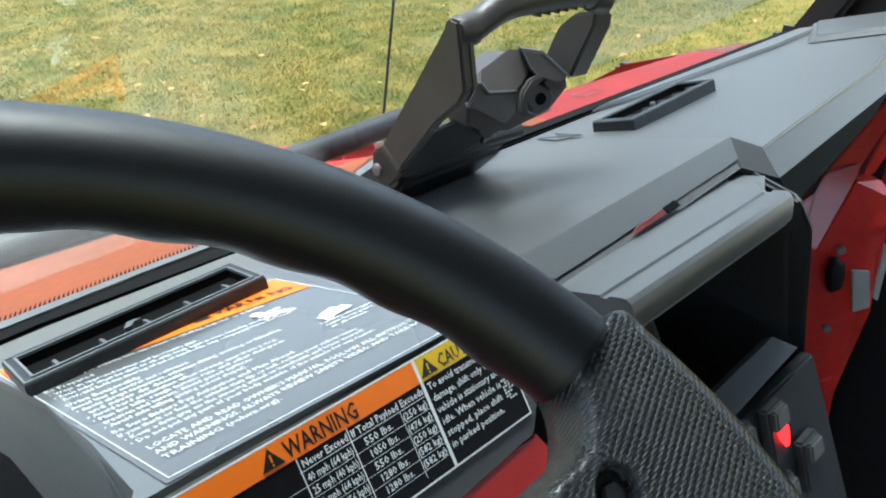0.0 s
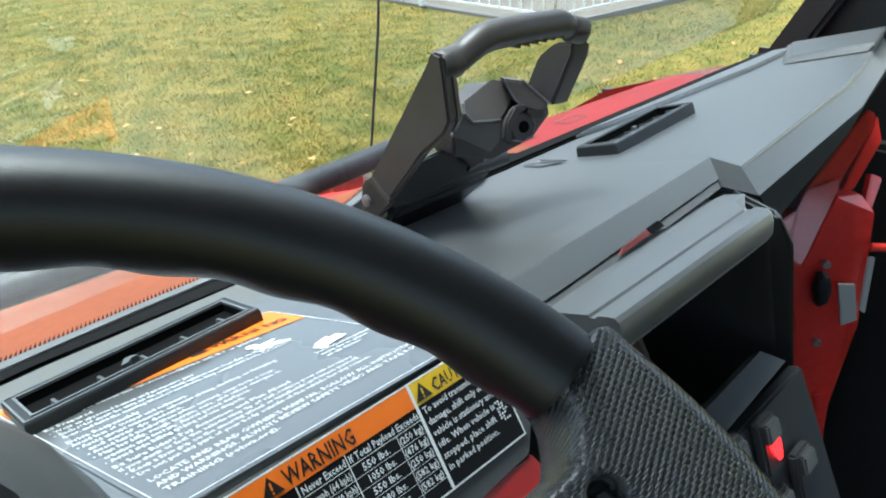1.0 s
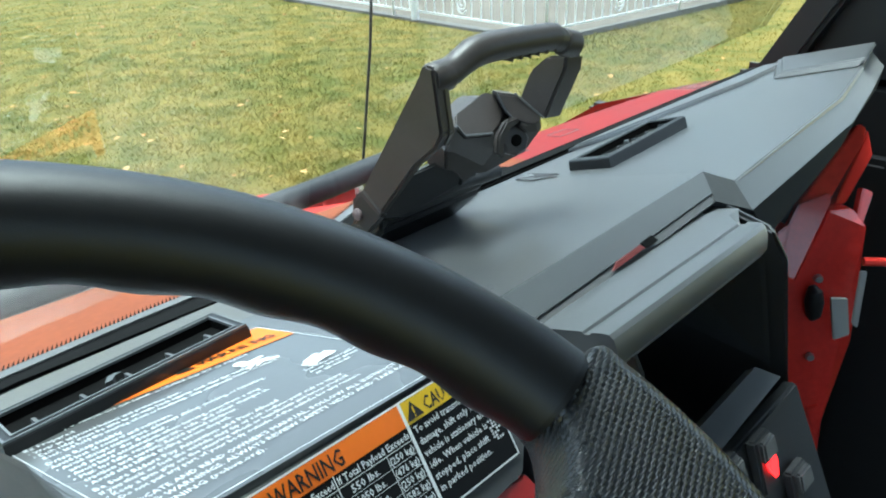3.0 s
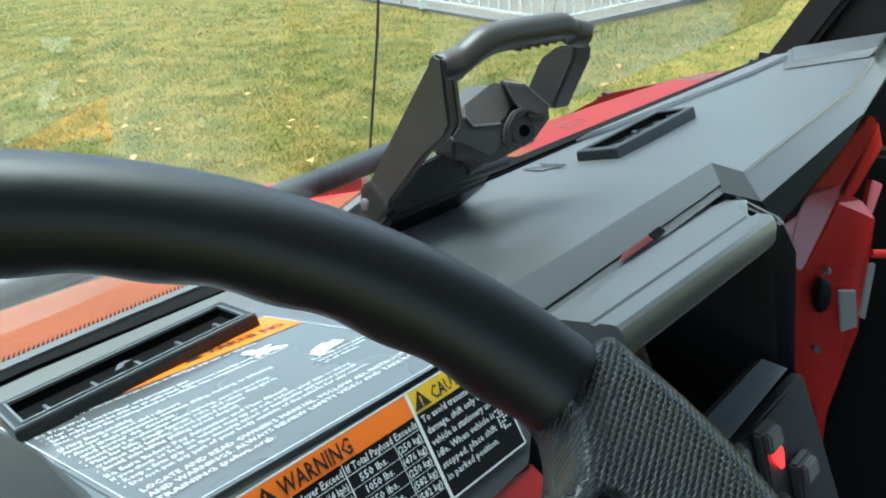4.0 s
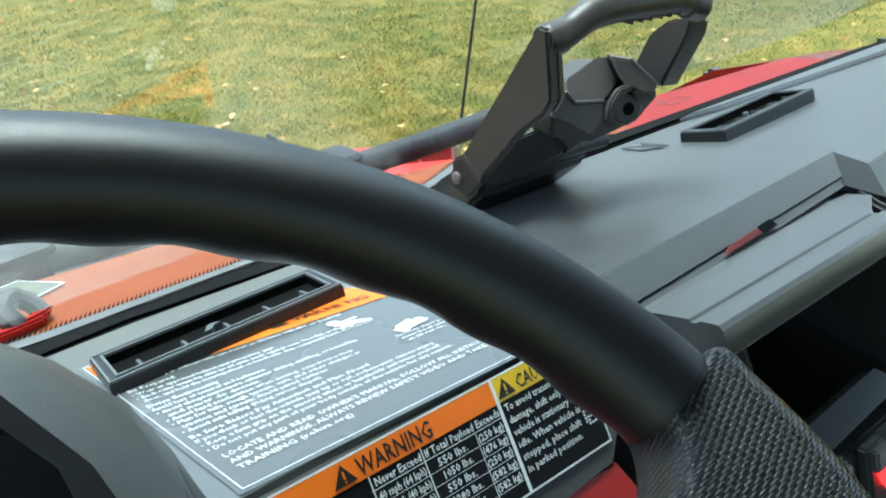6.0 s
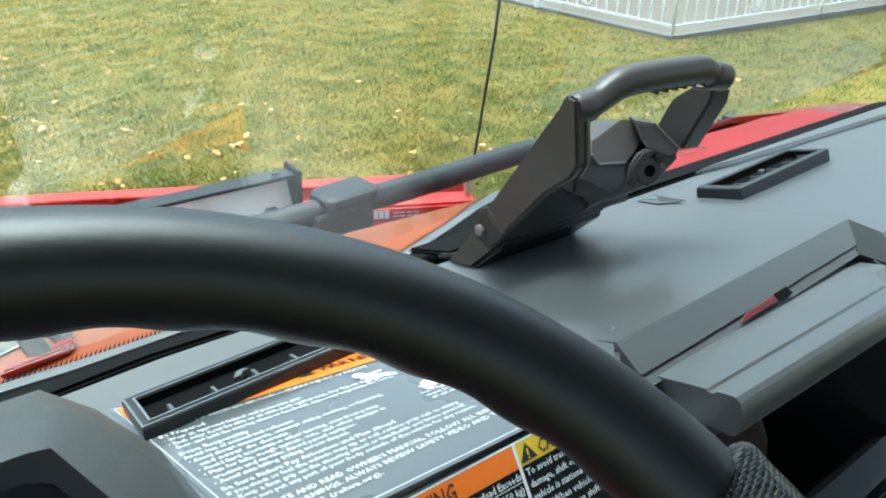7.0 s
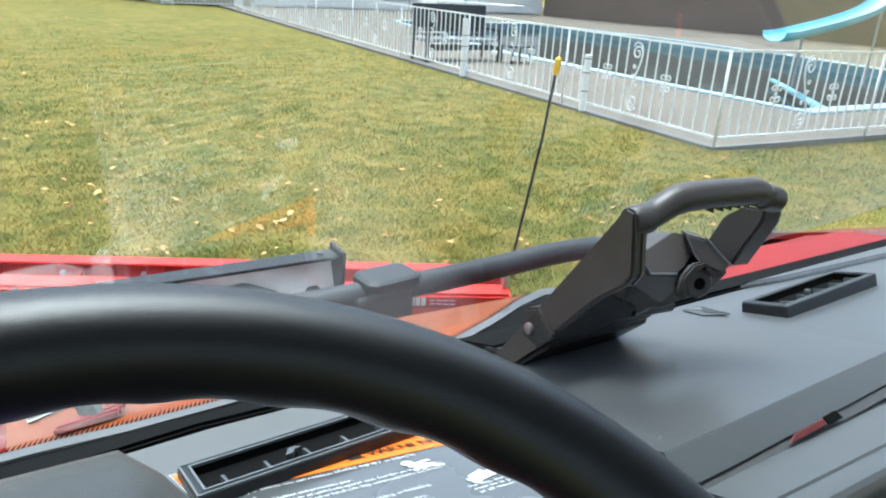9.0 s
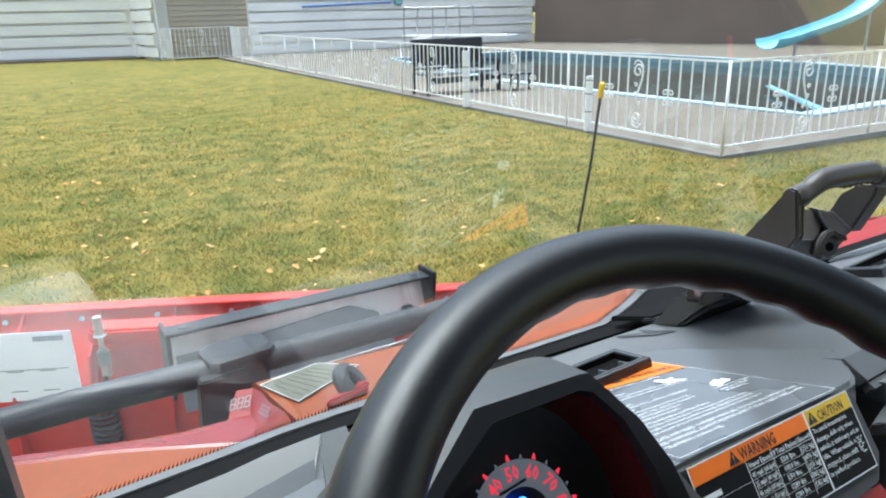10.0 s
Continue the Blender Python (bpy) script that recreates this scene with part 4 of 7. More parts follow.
# left shoulder of the dash beside the hood
part("left_shoulder", grid_solid([[(-0.34, 0.505, 1.409), (-0.0148, 0.5762, 1.3857), (0.0252, 0.5831, 1.3836), (0.0578, 0.5949, 1.3799), (0.1002, 0.5897, 1.3855)], [(-0.34, 0.42, 1.4447), (-0.0023, 0.4923, 1.4217), (0.0164, 0.5009, 1.4191), (0.0454, 0.5139, 1.415), (0.0712, 0.5254, 1.4115)], [(-0.34, 0.41, 1.436), (0.0188, 0.4886, 1.4129), (0.0401, 0.5007, 1.4091), (0.0527, 0.505, 1.4078), (0.0666, 0.5115, 1.4058)], [(-0.34, 0.36, 1.452), (-0.02, 0.395, 1.44), (0.02, 0.4, 1.44), (0.045, 0.405, 1.44), (0.062, 0.41, 1.438)]], (0, 0, -0.012)), M_BOLSTER, dashboard, "light grey stepped shoulder of the dash", angle=15)
part("shoulder_block", grid_solid([[(0.0982, 0.5842, 1.3893), (0.1220, 0.5900, 1.3850)], [(0.0715, 0.51, 1.4203), (0.0885, 0.495, 1.4249)], [(0.0476, 0.4403, 1.4419), (0.06, 0.4247, 1.4467)]], (0, 0, -0.030)), M_HOODED, dashboard, "grey block beside the binnacle", angle=15)

# ---- steering wheel
WC = Vector((0.1424, 0.2031, 1.4862))
W_N = Vector((0.0263, -0.5706, 0.8208)).normalized()
W_U = Vector((0.9989, 0.0463, 0.0)).normalized()
W_V = W_N.cross(W_U)
wheel_at = Matrix((W_U, W_V, W_N)).transposed().to_4x4()
wheel_at.translation = WC
R_RIM, R_TUBE = 0.1757, 0.0146
M_WOVEN = woven_material("woven_plastic", WC, W_U, W_V)


def on_wheel(r, a, z=0.0):
    return wheel_at @ Vector((r * math.cos(a), r * math.sin(a), z))


def rim_skin(a0, a1, steps, sides, ring, tube_r, relief):
    """Part of the rim; relief(a, k) is the height on the skin."""
    rows_ = []
    for i in range(steps + 1):
        a = a0 + (a1 - a0) * i / steps
        row = []
        for k in range(sides + 1):
            p = 2 * math.pi * k / sides
            rr = tube_r(a, p) + relief(a, p, i, k)
            row.append(on_wheel(ring(a) + rr * math.cos(p), a, rr * math.sin(p)))
        rows_.append(row)
    b = grid_solid(rows_)
    bmesh.ops.remove_doubles(b, verts=b.verts, dist=1e-6)
    return b


A_JOIN, A_LEFT = radians(17.4), radians(162.6)


def grip_radius(a, p):
    # finger swells under the grip, on the side away from the driver
    swell = 0.0011 * math.sin(a * 34) * max(0.0, -math.sin(p)) * max(0.0, -math.cos(p) + 0.3)
    taper = 1.0 + 0.035 * math.exp(-((a - A_JOIN) / 0.25) ** 2)
    return R_TUBE * taper + swell


steering_wheel = part("steering_wheel", rim_skin(A_JOIN, A_LEFT, 150, 36, lambda a: R_RIM, grip_radius, lambda a, p, i, k: 0.0), M_GRIP, vehicle, "black soft-grip steering wheel rim", angle=60)
part("grip_end", rim_skin(A_JOIN - 0.010, A_JOIN + 0.002, 4, 36, lambda a: R_RIM + 0.0004, lambda a, p: R_TUBE * (0.98 if a < A_JOIN else 1.03), lambda a, p, i, k: 0.0), M_BLACK, steering_wheel)


# profiles across the arm's border: steps outward in the wheel's plane and down from the face
EDGE_ROUND = [(-0.0110, 0.0), (-0.0075, -0.0006), (-0.0045, -0.0020), (-0.0020, -0.0045), (-0.0004, -0.0080), (0.0, -0.0115), (-0.0012, -0.0165), (-0.0060, -0.0230)]
EDGE_CREST = [(-0.0040, 0.0), (-0.0024, -0.0003), (-0.0010, -0.0010), (0.0001, -0.0024), (0.0008, -0.0052), (0.0014, -0.0100), (0.0018, -0.0160), (0.0000, -0.0230)]
EDGE_SEAM = [(-0.0016, 0.0), (-0.0012, -0.0001), (-0.0008, -0.0003), (-0.0004, -0.0008), (0.0, -0.0020), (0.0002, -0.0060), (0.0002, -0.0140), (0.0, -0.0230)]
HOLE = (0.1477, 0.0205, 0.0066)


def arm_height(u):
    return 0.0105 + 0.14 * (u - 0.157)


def spoke(mirror):
    """The hard rim section and the arm to the hub in one piece: a flat face, rounded outside, with a crest and a side wall inside."""
    outer = [(0.1955 * math.cos(radians(a)), 0.1955 * math.sin(radians(a)), EDGE_ROUND) for a in np.linspace(-46, 16.5, 26)]
    seam = [(0.1795, 0.0556, EDGE_SEAM), (0.1740, 0.0540, EDGE_SEAM), (0.1680, 0.0523, EDGE_SEAM), (0.1630, 0.0508, EDGE_SEAM)]
    crest = smooth_path([(0.1590, 0.0492, 0), (0.1588, 0.0455, 0), (0.1560, 0.0398, 0), (0.1500, 0.0335, 0), (0.1440, 0.0318, 0), (0.1360, 0.0316, 0), (0.1290, 0.0306, 0), (0.1000, 0.0300, 0), (0.0520, 0.0340, 0)], 4)
    low = [(0.046, 0.0), (0.052, -0.034), (0.100, -0.046), (0.126, -0.062), (0.127, -0.085), (0.114, -0.112)]
    line = outer + seam + [(p.x, p.y, EDGE_CREST) for p in crest] + [(u, v, EDGE_CREST) for u, v in low]
    n = len(line)
    b = bmesh.new()
    rings = []
    for level in range(8):
        ring = []
        for i, (u, v, profile) in enumerate(line):
            (u0, v0, _), (u1, v1, _) = line[i - 1], line[(i + 1) % n]
            out = Vector((v1 - v0, u0 - u1)).normalized()
            step, drop = profile[level]
            pu, pv = u + out.x * step, v + out.y * step
            ring.append(b.verts.new(wheel_at @ Vector((-pu if mirror else pu, pv, arm_height(u) + drop))))
        rings.append(ring)
    for r0, r1 in zip(rings, rings[1:]):
        for k in range(n):
            b.faces.new((r0[k], r0[(k + 1) % n], r1[(k + 1) % n], r1[k]))
    b.faces.new(rings[-1])
    hu, hv, hr = HOLE
    wells = []
    for radius, drop in ((hr + 0.0010, 0.0), (hr, -0.0008), (hr - 0.0006, -0.0060)):
        wells.append([b.verts.new(wheel_at @ Vector(((-1 if mirror else 1) * (hu + radius * math.cos(a)), hv + radius * math.sin(a), arm_height(hu + radius * math.cos(a)) + drop))) for a in np.linspace(0, 2 * math.pi, 28, endpoint=False)])
    for r0, r1 in zip(wells, wells[1:]):
        for k in range(28):
            b.faces.new((r0[k], r0[(k + 1) % 28], r1[(k + 1) % 28], r1[k]))
    b.faces.new(wells[-1])
    loops = [b.edges.get((r[k], r[(k + 1) % len(r)])) or b.edges.new((r[k], r[(k + 1) % len(r)])) for r in (rings[0], wells[0]) for k in range(len(r))]
    bmesh.ops.triangle_fill(b, use_beauty=True, use_dissolve=False, edges=loops)
    return b


part("lower_rim", rim_skin(radians(222), radians(318), 40, 24, lambda a: R_RIM, lambda a, p: R_TUBE, lambda a, p, i, k: 0.0), M_GRIP, steering_wheel)
for mirror in (False, True):
    arm = part("spoke", spoke(mirror), M_WOVEN, steering_wheel, "woven-textured black rim section and spoke with a round recess", angle=42)
    hu, hv, hr = HOLE
    c = wheel_at @ Vector((-hu if mirror else hu, hv, arm_height(hu) - 0.0058))
    part("recess_plug", tube([c, c + W_N * 0.0016], [0.0056, 0.0050], 24), M_BLACK, arm)
    part("screw", tube([c + W_N * 0.0016, c + W_N * 0.0030], [0.0036, 0.0030], 6), M_SPOKE, arm)
b = bmesh.new()
bmesh.ops.create_uvsphere(b, u_segments=40, v_segments=16, radius=1.0, matrix=wheel_at @ Matrix.Translation((0, 0, -0.034)) @ Matrix.Diagonal((0.064, 0.060, 0.022, 1)))
part("hub", b, M_DASH_DARK, steering_wheel, angle=60)
part("column", tube([on_wheel(0, 0, -0.045), on_wheel(0, 0, -0.20)], 0.032, 24), M_BLACK, steering_wheel)

# ---- windshield with its seal
WS_A = radians(62)
WS_UP = Vector((0, -math.cos(WS_A), math.sin(WS_A)))
WS_OUT = Vector((0, math.sin(WS_A), math.cos(WS_A)))


def ws(x, up, out=0.0):
    return Vector((x, 0.652, 1.345)) + WS_UP * up + WS_OUT * out


# the sheet bows slightly round the cab: its right half stands a little further ahead
G_A, G_YAW = radians(63), radians(-4)
G_OUT = Vector((math.sin(G_YAW) * math.sin(G_A), math.cos(G_YAW) * math.sin(G_A), math.cos(G_A)))
G_RIGHT = Vector((math.cos(G_YAW), -math.sin(G_YAW), 0))
G_UP = G_RIGHT.cross(G_OUT) * -1.0
G_UP = G_UP if G_UP.z > 0 else -G_UP


def glass_at(along, up):
    return Vector((0.30, 0.605, 1.345)) + G_RIGHT * along + G_UP * up


windshield = part("windshield", grid_solid([[Vector((-0.16, 0.60, 1.352)), Vector((1.36, 0.680, 1.349))], [glass_at(-0.46, 0.10), glass_at(1.06, 0.10)], [glass_at(-0.46, 0.70), glass_at(1.06, 0.70)]], G_OUT * 0.005), [M_CLEAR, M_GLASS], vehicle, "clear tilted windshield with faint reflections", smooth=False)
windshield.visible_shadow = False
for p in windshield.data.polygons:
    p.material_index = 1 if p.normal.dot(G_OUT) < -0.98 and p.area > 0.3 else 0
part("lower_seal", prism([(-0.34, 0.50, 1.385), (0.0, 0.585, 1.372), (0.10, 0.612, 1.366), (0.24, 0.634, 1.360), (0.43, 0.628, 1.361), (0.60, 0.622, 1.362), (1.36, 0.628, 1.358), (1.36, 0.684, 1.346), (0.43, 0.673, 1.3495), (0.24, 0.664, 1.351), (0.10, 0.657, 1.354), (0.0, 0.641, 1.358), (-0.34, 0.593, 1.369)], (0, 0, -0.02), 0.003), M_RUBBER, windshield, "black rubber seal with short teeth")
# the lip bends forward round the foot of the handle
HOOD_SIDE = [(-0.34, 0.598, 1.373), (-0.0454, 0.6391, 1.363), (0.0416, 0.6525, 1.3599), (0.0921, 0.66, 1.3581), (0.1472, 0.665, 1.3562), (0.1986, 0.6662, 1.3544), (0.3363, 0.6726, 1.353), (0.4703, 0.6735, 1.353), (0.5495, 0.7095, 1.3473), (0.6104, 0.7429, 1.3419), (0.6563, 0.7609, 1.3391), (0.7, 0.748, 1.341)]
GUTTER_SIDE = [(-0.34, 0.588, 1.373), (-0.0408, 0.6309, 1.3628), (0.0385, 0.6414, 1.3601), (0.0884, 0.6498, 1.3583), (0.14, 0.6545, 1.3564), (0.1932, 0.656, 1.3546), (0.3225, 0.664, 1.3533), (0.4763, 0.6655, 1.3533), (0.5421, 0.6927, 1.35), (0.6012, 0.7236, 1.345), (0.6436, 0.7389, 1.3426), (0.706, 0.74, 1.342)]
part("seal_lip", grid_solid([[Vector(p) for p in GUTTER_SIDE], [Vector(p).lerp(Vector(q), 0.5) + Vector((0, 0, 0.0008)) for p, q in zip(GUTTER_SIDE, HOOD_SIDE)], [Vector(p) for p in HOOD_SIDE]], (0, 0, -0.003)), M_LIP, windshield, "grey rubber lip along the hood", angle=60)
# black sheet laid over the hood stands in for the dark gutter beside the lip
part("cowl", prism([(0.4763, 0.6655, 1.3518), (0.5421, 0.6927, 1.3485), (0.6012, 0.7236, 1.3435), (0.6436, 0.7389, 1.3411), (0.706, 0.74, 1.3405), (0.78, 0.69, 1.346), (0.8, 0.645, 1.352), (0.62, 0.64, 1.353), (0.46, 0.65, 1.3525)], (0, 0, -0.006)), M_RUBBER, windshield, "black sheet in place of the dark gutter by the handle", smooth=False)
part("gutter", prism([(-0.34, 0.46, 1.375), (0.0, 0.545, 1.358), (0.24, 0.59, 1.345), (1.36, 0.60, 1.34), (1.36, 0.66, 1.33), (0.24, 0.65, 1.335), (0.0, 0.60, 1.345), (-0.34, 0.53, 1.36)], (0, 0, -0.012)), M_BLACK, windshield)
b = bmesh.new()
for k in range(225):
    x = -0.10 + 0.735 * k / 224
    y, z = (float(np.interp(x, [p[0] for p in HOOD_SIDE], [p[n] for p in HOOD_SIDE])) for n in (1, 2))
    b.faces.new([b.verts.new(p) for p in ((x - 0.0010, y - 0.001, z + 0.0004), (x + 0.0010, y - 0.001, z + 0.0004), (x + 0.0030, y + 0.0065, z + 0.0004))])
part("seal_teeth", b, M_RUBBER, windshield, smooth=False)

# ---- hood: a flat deck that drops at its front and left side
def hood_z(x, y):
    d = y - 0.67
    return 1.342 - 0.16 * d - 0.03 * (x - 0.62) ** 2 * (1 if x > 0.62 else 0.3)


def hood_front(x):
    return 0.842 - 0.10 * (x - 0.10) if x < 0.65 else 0.787 + 0.03 * (x - 0.65)


rows_ = []
for f, drop in ((0.0, 0.0), (0.25, 0.0), (0.5, 0.0), (0.75, 0.0), (0.94, 0.0), (1.0, 0.004)):
    row = []
    for j in range(25):
        x = 0.118 + (1.36 - 0.118) * j / 24
        y0 = 0.668 if x > 0.2 else 0.655
        y = y0 + (hood_front(x) - y0) * f
        row.append((x, y, hood_z(x, y) - drop))
    rows_.append(row)
for dy, dz in ((0.030, -0.022), (0.10, -0.085), (0.20, -0.14), (0.28, -0.20), (0.32, -0.40)):
    rows_.append([(0.118 + (1.36 - 0.118) * j / 24, hood_front(0.118 + (1.36 - 0.118) * j / 24) + dy, 1.312 + dz - (0.02 if j in (0, 24) else 0)) for j in range(25)])
hood = part("hood", grid_solid(rows_, (0, -0.004, -0.012)), [M_HOOD, M_RED], vehicle, "red hood deck with lawn reflection painted orange, red nose", angle=40)
# orange lawn reflection painted on the deck; nose and far side stay red
for p in hood.data.polygons:
    c = p.center
    p.material_index = 1 if c.y > hood_front(c.x) - 0.004 or c.x > 0.86 else 0
# red corner block at the deck's left edge, with badges on two of its faces
CORNER = [[(0.1017, 0.66, 1.3484), (0.1161, 0.715, 1.3298), (0.1241, 0.785, 1.3167), (0.1126, 0.822, 1.313), (0.0983, 0.836, 1.3075)],
          [(0.099, 0.665, 1.3443), (0.1048, 0.72, 1.3219), (0.1043, 0.765, 1.3069), (0.0999, 0.795, 1.297), (0.0768, 0.8, 1.2944)],
          [(0.0962, 0.67, 1.334), (0.0929, 0.72, 1.3138), (0.0889, 0.755, 1.3007), (0.0856, 0.775, 1.2931), (0.0712, 0.79, 1.2903)]]
part("hood_corner", grid_solid(CORNER, (0.01, 0.0, -0.012)), M_FENDER, hood, "dark red hood corner with badges", angle=18)


def badge_row(center, right, up, count, wide, tall):
    """A row of outlined characters as plain bars."""
    m = frame_on(Vector(center), right, up)
    for k in range(count):
        x0 = (k - count / 2) * wide
        for rect in border(x0, -tall / 2, x0 + wide * 0.82, tall / 2, wide * 0.16) + [(x0, -tall * 0.06, x0 + wide * 0.82, tall * 0.06)]:
            part("badge_bar", flat_rects([rect], m, lift=0.0022), M_BADGE, hood, smooth=False)


badge_row((0.0969, 0.8132, 1.303), (0.875, -0.445, 0.19), (0.442, 0.814, 0.376), 3, 0.0078, 0.0150)
badge_row((0.1084, 0.763, 1.3154), (0.045, -0.974, 0.223), (0.594, 0.545, 0.592), 4, 0.0062, 0.0105)


def front_line(x):
    """Front edge of the left fender's shoulder, and the crease behind it."""
    y = 0.795 + (0.10 - x) * 0.10 + max(0.0, 0.02 - x) * 0.24
    return y, 0.728 + (0.10 - x) * 0.52 - max(0.0, -0.03 - x) * 0.14


def left_shoulder_rows():
    rws = [[] for _ in range(9)]
    for k in range(14):
        x = 0.100 - 0.46 * k / 13
        yf, yc = front_line(x)
        fall = 0.03 * max(0.0, -0.10 - x)
        for row, (y, z) in zip(rws, ((0.600 + 0.18 * max(0, -x), 1.316), (yc - 0.03, 1.3075), (yc - 0.004, 1.3030), (yc, 1.3045), (yc + 0.005, 1.3030), ((yc + yf) / 2 + 0.004, 1.3025), (yf, 1.2980), (yf + 0.010, 1.2800), (yf + 0.030, 1.0000))):
            row.append((x, y, z - fall))
    return rws


left_fender = part("fender", grid_solid(left_shoulder_rows(), (0, 0, -0.010)), [M_HOOD, M_FENDER], vehicle, "red front fender shoulder with a sharp crease", angle=30)
# behind the crease the fender takes the orange lawn-reflection colour
for p in left_fender.data.polygons:
    p.material_index = 0 if p.center.y < front_line(p.center.x)[1] - 0.006 else 1


def right_fender_rows():
    rws = []
    for y, z in ((0.56, 1.338), (0.60, 1.338), (0.66, 1.332), (0.72, 1.322), (0.80, 1.305), (0.90, 1.27), (1.02, 1.19), (1.10, 1.06)):
        rws.append([(1.35 + 0.27 * f, y + dy, z - dz) for f, dy, dz in ((0, 0.03, 0.012), (0.3, 0, 0.008), (0.65, 0, 0.016), (0.95, 0, 0.05), (1, 0, 0.16))])
    return rws


part("fender", grid_solid(right_fender_rows(), (0, 0, -0.012)), M_FENDER, vehicle, "red front fender", angle=50)
# hood label: olive panel with a white outline
hl = [(0.118, 0.811), (0.189, 0.828), (0.221, 0.784), (0.133, 0.735)]


def on_hood(x, y, lift):
    return Vector((x, y, hood_z(x, y) + lift))


M_OLIVE_PRINT = material("olive_print", (0.11, 0.11, 0.085), 0.6, bump=0.0, spec=0.2)
hood_label = part("hood_label", prism([on_hood(x, y, 0.0015) for x, y in hl], (0, 0, 0.001)), M_OLIVE, hood, "olive label with white outline", smooth=False)
part("outline", tube([on_hood(x, y, 0.003) for x, y in hl + hl[:1]], 0.0005, 6), M_INK, hood_label)
for k in range(7):
    f = 0.12 + 0.11 * k
    a, c = Vector((0.133, 0.735)).lerp(Vector((0.221, 0.784)), f), Vector((0.118, 0.811)).lerp(Vector((0.189, 0.828)), f)
    part("print_bar", prism([on_hood(q.x, q.y, 0.0026) for q in (a.lerp(c, 0.12), a.lerp(c, 0.85), a.lerp(c, 0.85) + Vector((0.003, 0.001)), a.lerp(c, 0.12) + Vector((0.003, 0.001)))], (0, 0, 0.0004)), M_OLIVE_PRINT, hood_label, smooth=False)
# small white outlined labels on the far side of the deck
for x, y, w, d in ((0.98, 0.742, 0.045, 0.022), (0.90, 0.756, 0.03, 0.014), (0.86, 0.728, 0.04, 0.012)):
    part("thin_outline", tube([on_hood(x + a * w, y + c * d, 0.002) for a, c in ((-0.5, -0.5), (0.5, -0.5), (0.5, 0.5), (-0.5, 0.5), (-0.5, -0.5))], 0.0005, 5), M_BADGE, hood)
# rubber latch on a red bracket
latch = part("hood_latch", prism([on_hood(x, y, 0.001) for x, y in ((0.148, 0.697), (0.196, 0.706), (0.200, 0.716), (0.152, 0.708))], (0, 0, 0.008), 0.002), M_RED, hood, "red latch bracket")
part("bracket_ear", prism([on_hood(x, y, 0.004) for x, y in ((0.180, 0.704), (0.200, 0.712), (0.204, 0.730), (0.196, 0.732))], (0, 0, 0.007), 0.002), M_RED, latch)
strap_path = smooth_path([on_hood(0.178, 0.712, 0.004), on_hood(0.173, 0.720, 0.019), on_hood(0.181, 0.731, 0.023), on_hood(0.191, 0.728, 0.015), on_hood(0.196, 0.722, 0.006)], 5)
part("strap", tube(strap_path, [0.0085 if i < 12 else 0.0075 for i in range(len(strap_path))], 10), M_TUBE, latch, "dark grey rubber strap")

# ---- tube bumper with two clamps
bar_path = smooth_path([(-0.50, 1.13, 1.175), (-0.13, 1.19, 1.164), (0.05, 1.20, 1.158), (0.37, 1.20, 1.152), (0.82, 1.20, 1.154), (1.08, 1.195, 1.166), (1.20, 1.16, 1.170), (1.28, 1.08, 1.160), (1.32, 0.98, 1.12), (1.33, 0.90, 1.06)], 5)
bumper = part("bumper_bar", tube(bar_path, 0.0228, 18), M_TUBE, vehicle, "black tubular front bumper bar", angle=60)


def clamp(x, y, z, turn):
    m = Matrix.Translation((x, y, z)) @ Matrix.Rotation(turn, 4, "Z")
    outline = [(-0.054, -0.024), (-0.042, -0.036), (0.042, -0.036), (0.054, -0.024), (0.054, 0.024), (0.042, 0.036), (-0.042, 0.036), (-0.054, 0.024)]
    levels = ((0.90, 0.008), (1.0, 0.013), (1.03, 0.021), (1.0, 0.027), (0.86, 0.032))
    b = bmesh.new()
    rings = [[b.verts.new(m @ Vector((px_ * s, py_ * s, z_))) for px_, py_ in outline] for s, z_ in levels]
    for r0, r1 in zip(rings, rings[1:]):
        for k in range(8):
            b.faces.new((r0[k], r0[(k + 1) % 8], r1[(k + 1) % 8], r1[k]))
    b.faces.new(rings[0][::-1])
    b.faces.new(rings[-1])
    ob = part("clamp_cap", b, M_TUBE, bumper, "black clamp cap on the bumper bar")
    part("clamp_body", box(m @ Vector((0.008, 0, -0.03)), (0.070, 0.056, 0.11), m.to_3x3(), 0.008), M_BLACK, ob)
    part("clamp_leg", prism([m @ Vector(p) for p in ((-0.076, -0.034, 0.004), (0.005, -0.034, 0.004), (0.000, -0.034, -0.27), (-0.092, -0.034, -0.27))], (0, 0.030, 0), 0.003), M_BLACK, ob)


clamp(0.684, 1.20, 1.154, 0.12)
clamp(0.192, 1.20, 1.157, 0.12)

# ---- mounting channel ahead of the bumper, open towards the vehicle, polished inside
M_PANEL = material("grey_painted_panel", (0.20, 0.22, 0.235), 0.5, grain=80, tone=0.12, stain=8, bump=0.04)
channel = part("mount_channel", prism([(0.126, 1.415, 1.140), (0.690, 1.425, 1.132), (0.700, 1.475, 1.132), (0.120, 1.465, 1.140)], (0, 0, -0.006), 0.002), M_TUBE, vehicle, "black steel channel with polished inner face")
part("channel_face", prism([(0.128, 1.462, 1.136), (0.688, 1.472, 1.128), (0.688, 1.438, 1.020), (0.128, 1.428, 1.030)], (0, 0.006, 0)), M_GALV, channel, "polished inner face", smooth=False)
